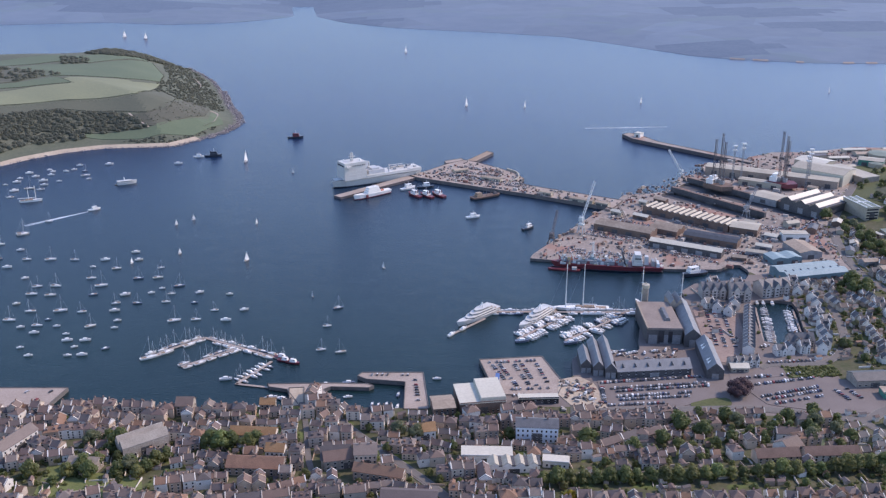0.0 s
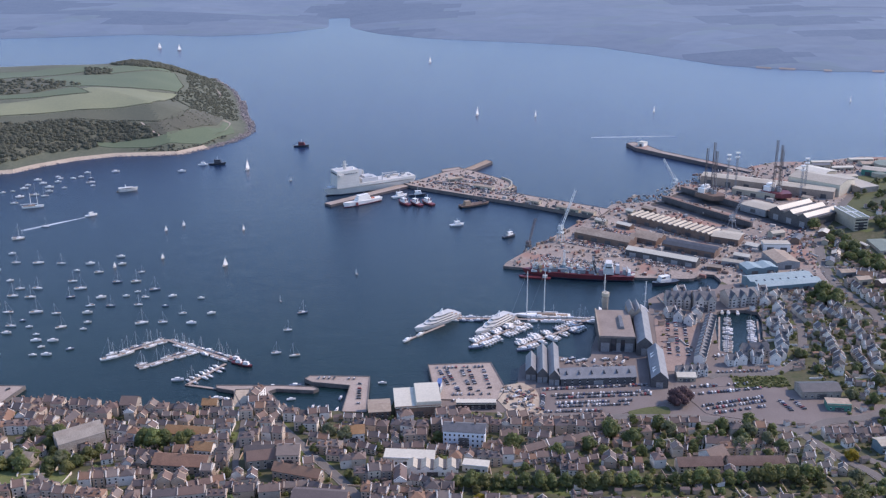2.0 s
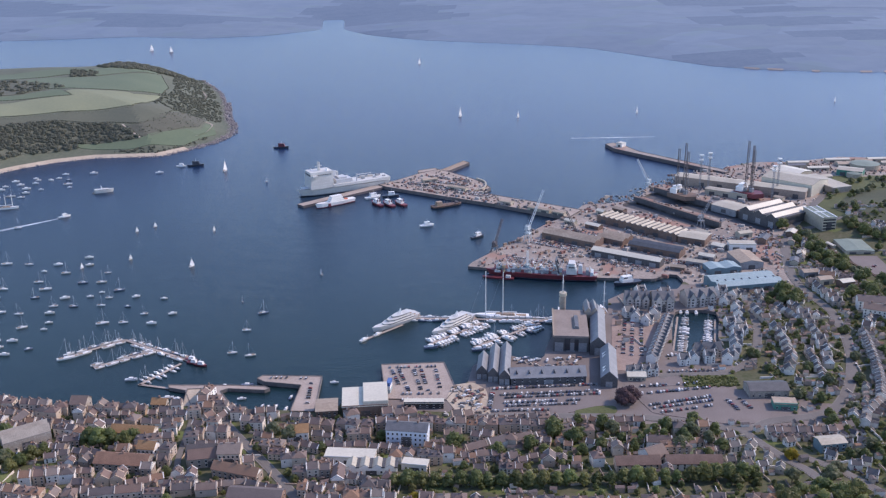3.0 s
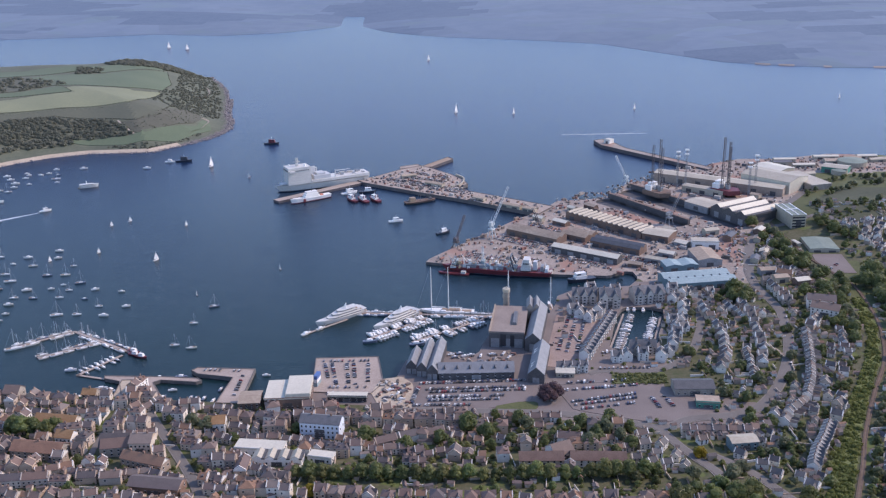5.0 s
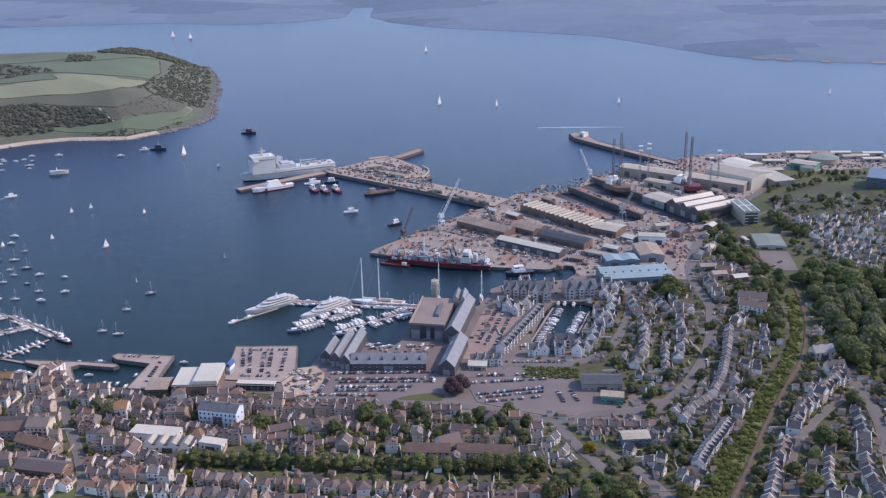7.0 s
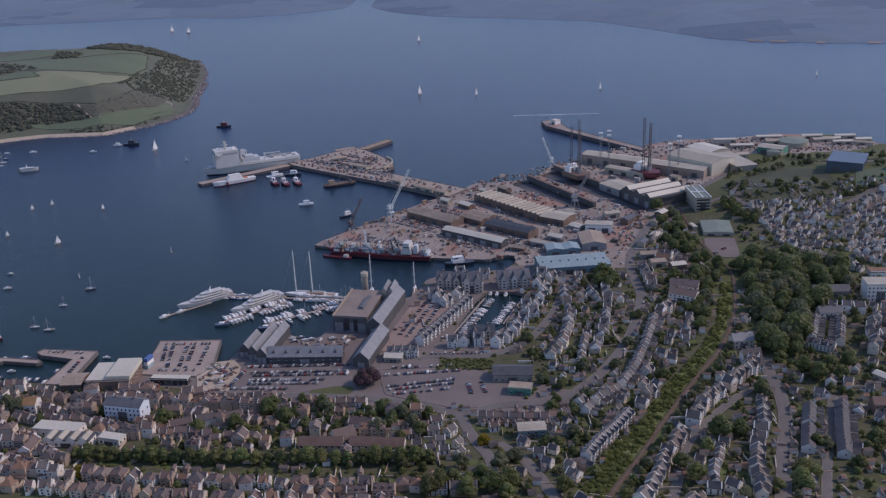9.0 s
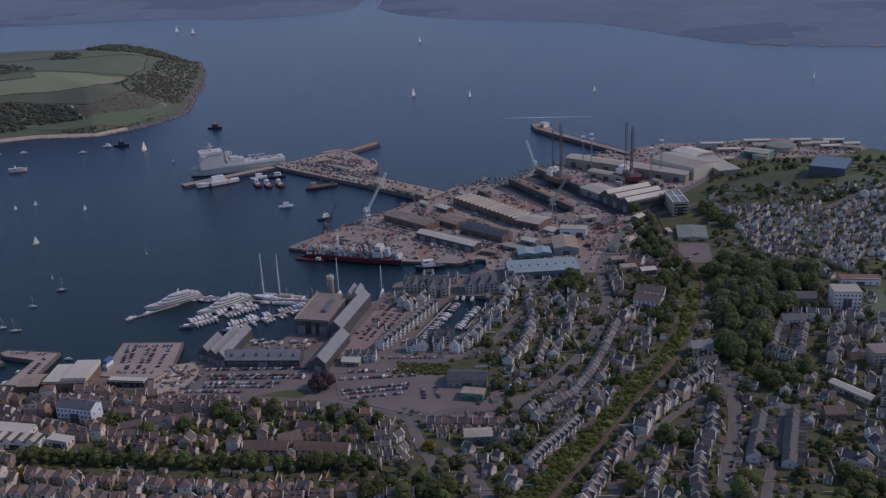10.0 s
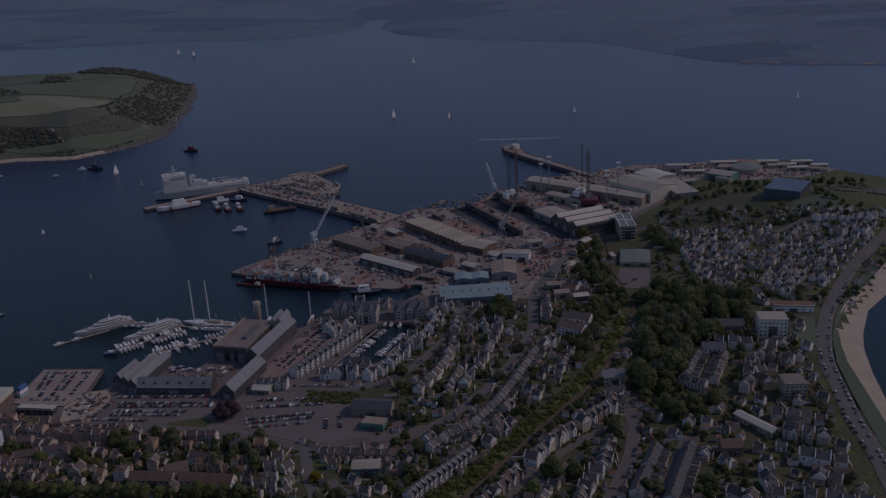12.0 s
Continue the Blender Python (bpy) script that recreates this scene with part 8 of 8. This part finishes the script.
for line in ([(56, 528), (82, 530)], [(92, 534), (104, 520)], [(96, 540), (108, 530)], [(440, 776), (458, 800)], [(300, 745), (360, 752)], [(306, 800), (330, 790)], [(360, 800), (372, 850)]):
    park(line, 3.2, 90, 0.6, 0.3, group="parked cars")
stack = thing("cabin_stack", "stacked blue and white site cabins on the quay", "cabin", pose(46, 541, 2.7, 0, 0, 84))
for k, mat in enumerate((SHED_BLUE, SHIP_WHITE, CABIN_BLUE)):
    part("cabin", Shape().box(-4 + 0.15 * k, 4, -1.3, 1.3, 2.5 * k - (0.1 if not k else 0), 2.5 * k + 2.45), mat, stack)
# gear in the yards by the museum and the building yard
for zone, n, size in [([(126, 572), (176, 574), (176, 598), (148, 592), (128, 594)], 40, 0.45), ([(86, 531), (94, 511), (112, 511), (108, 543), (99, 553), (88, 548)], 60, 0.5), ([(52, 503), (88, 503), (84, 516), (52, 515)], 30, 0.45), ([(200, 600), (206, 600), (214, 664), (208, 664)], 8, 0.4)]:
    xs, ys = [p[0] for p in zone], [p[1] for p in zone]
    while n:
        x, y = rng.uniform(min(xs), max(xs)), rng.uniform(min(ys), max(ys))
        if inside(zone, x, y):
            n -= 1
            k = rng.randrange(4)
            ob = new(names[k][0], boxes[k])
            ob.matrix_basis = pose(x, y, ground_z(x, y) + 0.25, 0, 0, rng.uniform(0, 360)) @ Matrix.Scale(size * rng.uniform(0.7, 1.3), 4)
            tagged(ob, names[k][1].replace("dock quay", "yard").replace("the quay", "the yard"), names[k][2], "yard stores")
for x, y, t in [(131, 590, 20), (134, 586, 30), (137, 592, 15), (141, 588, 25), (145, 590, 10), (152, 589, 80), (168, 594, 70), (172, 588, 60), (160, 592, 10), (98, 541, 30), (102, 530, 70), (96, 534, 20), (105, 522, 10)]:
    stand(MOTORBOATS[0], x, y, t, ground_z(x, y) + 0.55, 0.9, "small white boat laid up ashore", "boats ashore")
# small gear strewn over the docks, the arm and the point
s = Shape()
for zone, n, z in [(DOCK_AREA, 1000, None), ([(-20, 1066), (60, 1016), (190, 938), (200, 958), (110, 1020), (104, 1070), (48, 1130)], 330, 3.4), ([(440, 1168), (470, 1135), (560, 1115), (660, 1140), (640, 1185), (560, 1205), (490, 1178)], 420, None)]:
    xs, ys = [p[0] for p in zone], [p[1] for p in zone]
    while n:
        x, y = rng.uniform(min(xs), max(xs)), rng.uniform(min(ys), max(ys))
        if inside(zone, x, y) and not any(inside(q, x, y) for q in blocked):
            n -= 1
            a, L, d, h = rng.choice((-0.6, 0.95)) + rng.uniform(-0.3, 0.3), rng.uniform(0.4, 1.9), rng.uniform(0.4, 1.1), rng.uniform(0.6, 2.4)
            b = Shape().box(-L, L, -d, d, -0.3, h, 0, (0.15, 0.1))
            s.add([(x + u * math.cos(a) - v * math.sin(a), y + u * math.sin(a) + v * math.cos(a), (ground_z(x, y) if z is None else z) + k) for u, v, k in b.v], b.f)
tagged(part("dock_gear", s, PER_PIECE[CLUTTER]), "many small vehicles, crates and gear over the docks", "gear", kind="stuff")
# pale strands on the far shore
s = Shape()
for x0, x1 in ((0.02, 0.1), (0.13, 0.2), (0.3, 0.36), (0.4, 0.42), (0.5, 0.58), (0.6, 0.67), (0.74, 0.8), (0.83, 0.95)):
    pts = along([(640, 2054), (667, 2038), (807, 1990), (961, 1985), (1100, 1966)], 8.0)
    some = pts[int(x0 * len(pts)):int(x1 * len(pts))]
    n = len(some)
    s.add([(x, y - 2, 0.3) for x, y, _ in some] + [(x, y + 3, 3.0) for x, y, _ in some], [(k, k + 1, n + k + 1, n + k) for k in range(n - 1)])
tagged(part("far_strand", s, QUAY_TOP), "pale strips of beach and cliff on the far shore", "beach", kind="structure")


# ---- the noted repeats are set out: up to 300 of a kind as things, those further off joined ----
def joined(name, items, label, category):
    """One mesh of many repeats that are too far off to be told apart."""
    mats, slot, vs, fs, ms, base = [], {}, [], [], [], 0
    for ob, m, _, _ in items:
        for child in ob.children_recursive:
            me = child.data
            t = m @ child.matrix_basis
            co = np.empty(len(me.vertices) * 3)
            me.vertices.foreach_get("co", co)
            co = co.reshape(-1, 3) @ np.array(t.to_3x3()).T + np.array(t.translation)
            vs.append(co)
            own = []
            for mat in me.materials:
                mat = PER_PIECE.get(mat, mat)
                if mat not in slot:
                    slot[mat] = len(mats)
                    mats.append(mat)
                own.append(slot[mat])
            for p in me.polygons:
                fs.append(tuple(base + v for v in p.vertices))
                ms.append(own[p.material_index])
            base += len(co)
    me = bpy.data.meshes.new(name)
    me.from_pydata(np.concatenate(vs).tolist(), [], fs)
    for mat in mats:
        me.materials.append(mat)
    me.polygons.foreach_set("material_index", ms)
    me.update()
    return tagged(new(name, me), label, category, kind="stuff")


kinds = {}
for item in PLACED:
    kinds.setdefault(item[0].name.split(".")[0], []).append(item)
REST = {"tree": ("distant_trees", "many leafy green trees among the further streets", "trees"), "house": ("distant_houses", "many pale rendered houses with grey roofs in the further streets", "houses"), "car": ("distant_cars", "many parked cars along the further streets", "cars")}
for kind, items in kinds.items():
    items.sort(key=lambda item: item[1].translation.y)
    for ob, m, label, group in items[:300]:
        made = copy_thing(ob, m)
        made.matrix_basis = m
        tagged(made, label, "", group)
    if len(items) > 300:
        joined(REST[kind][0], items[300:], *REST[kind][1:])
for ob in TEMPLATES:
    for o in (*ob.children_recursive, ob):
        bpy.data.objects.remove(o)
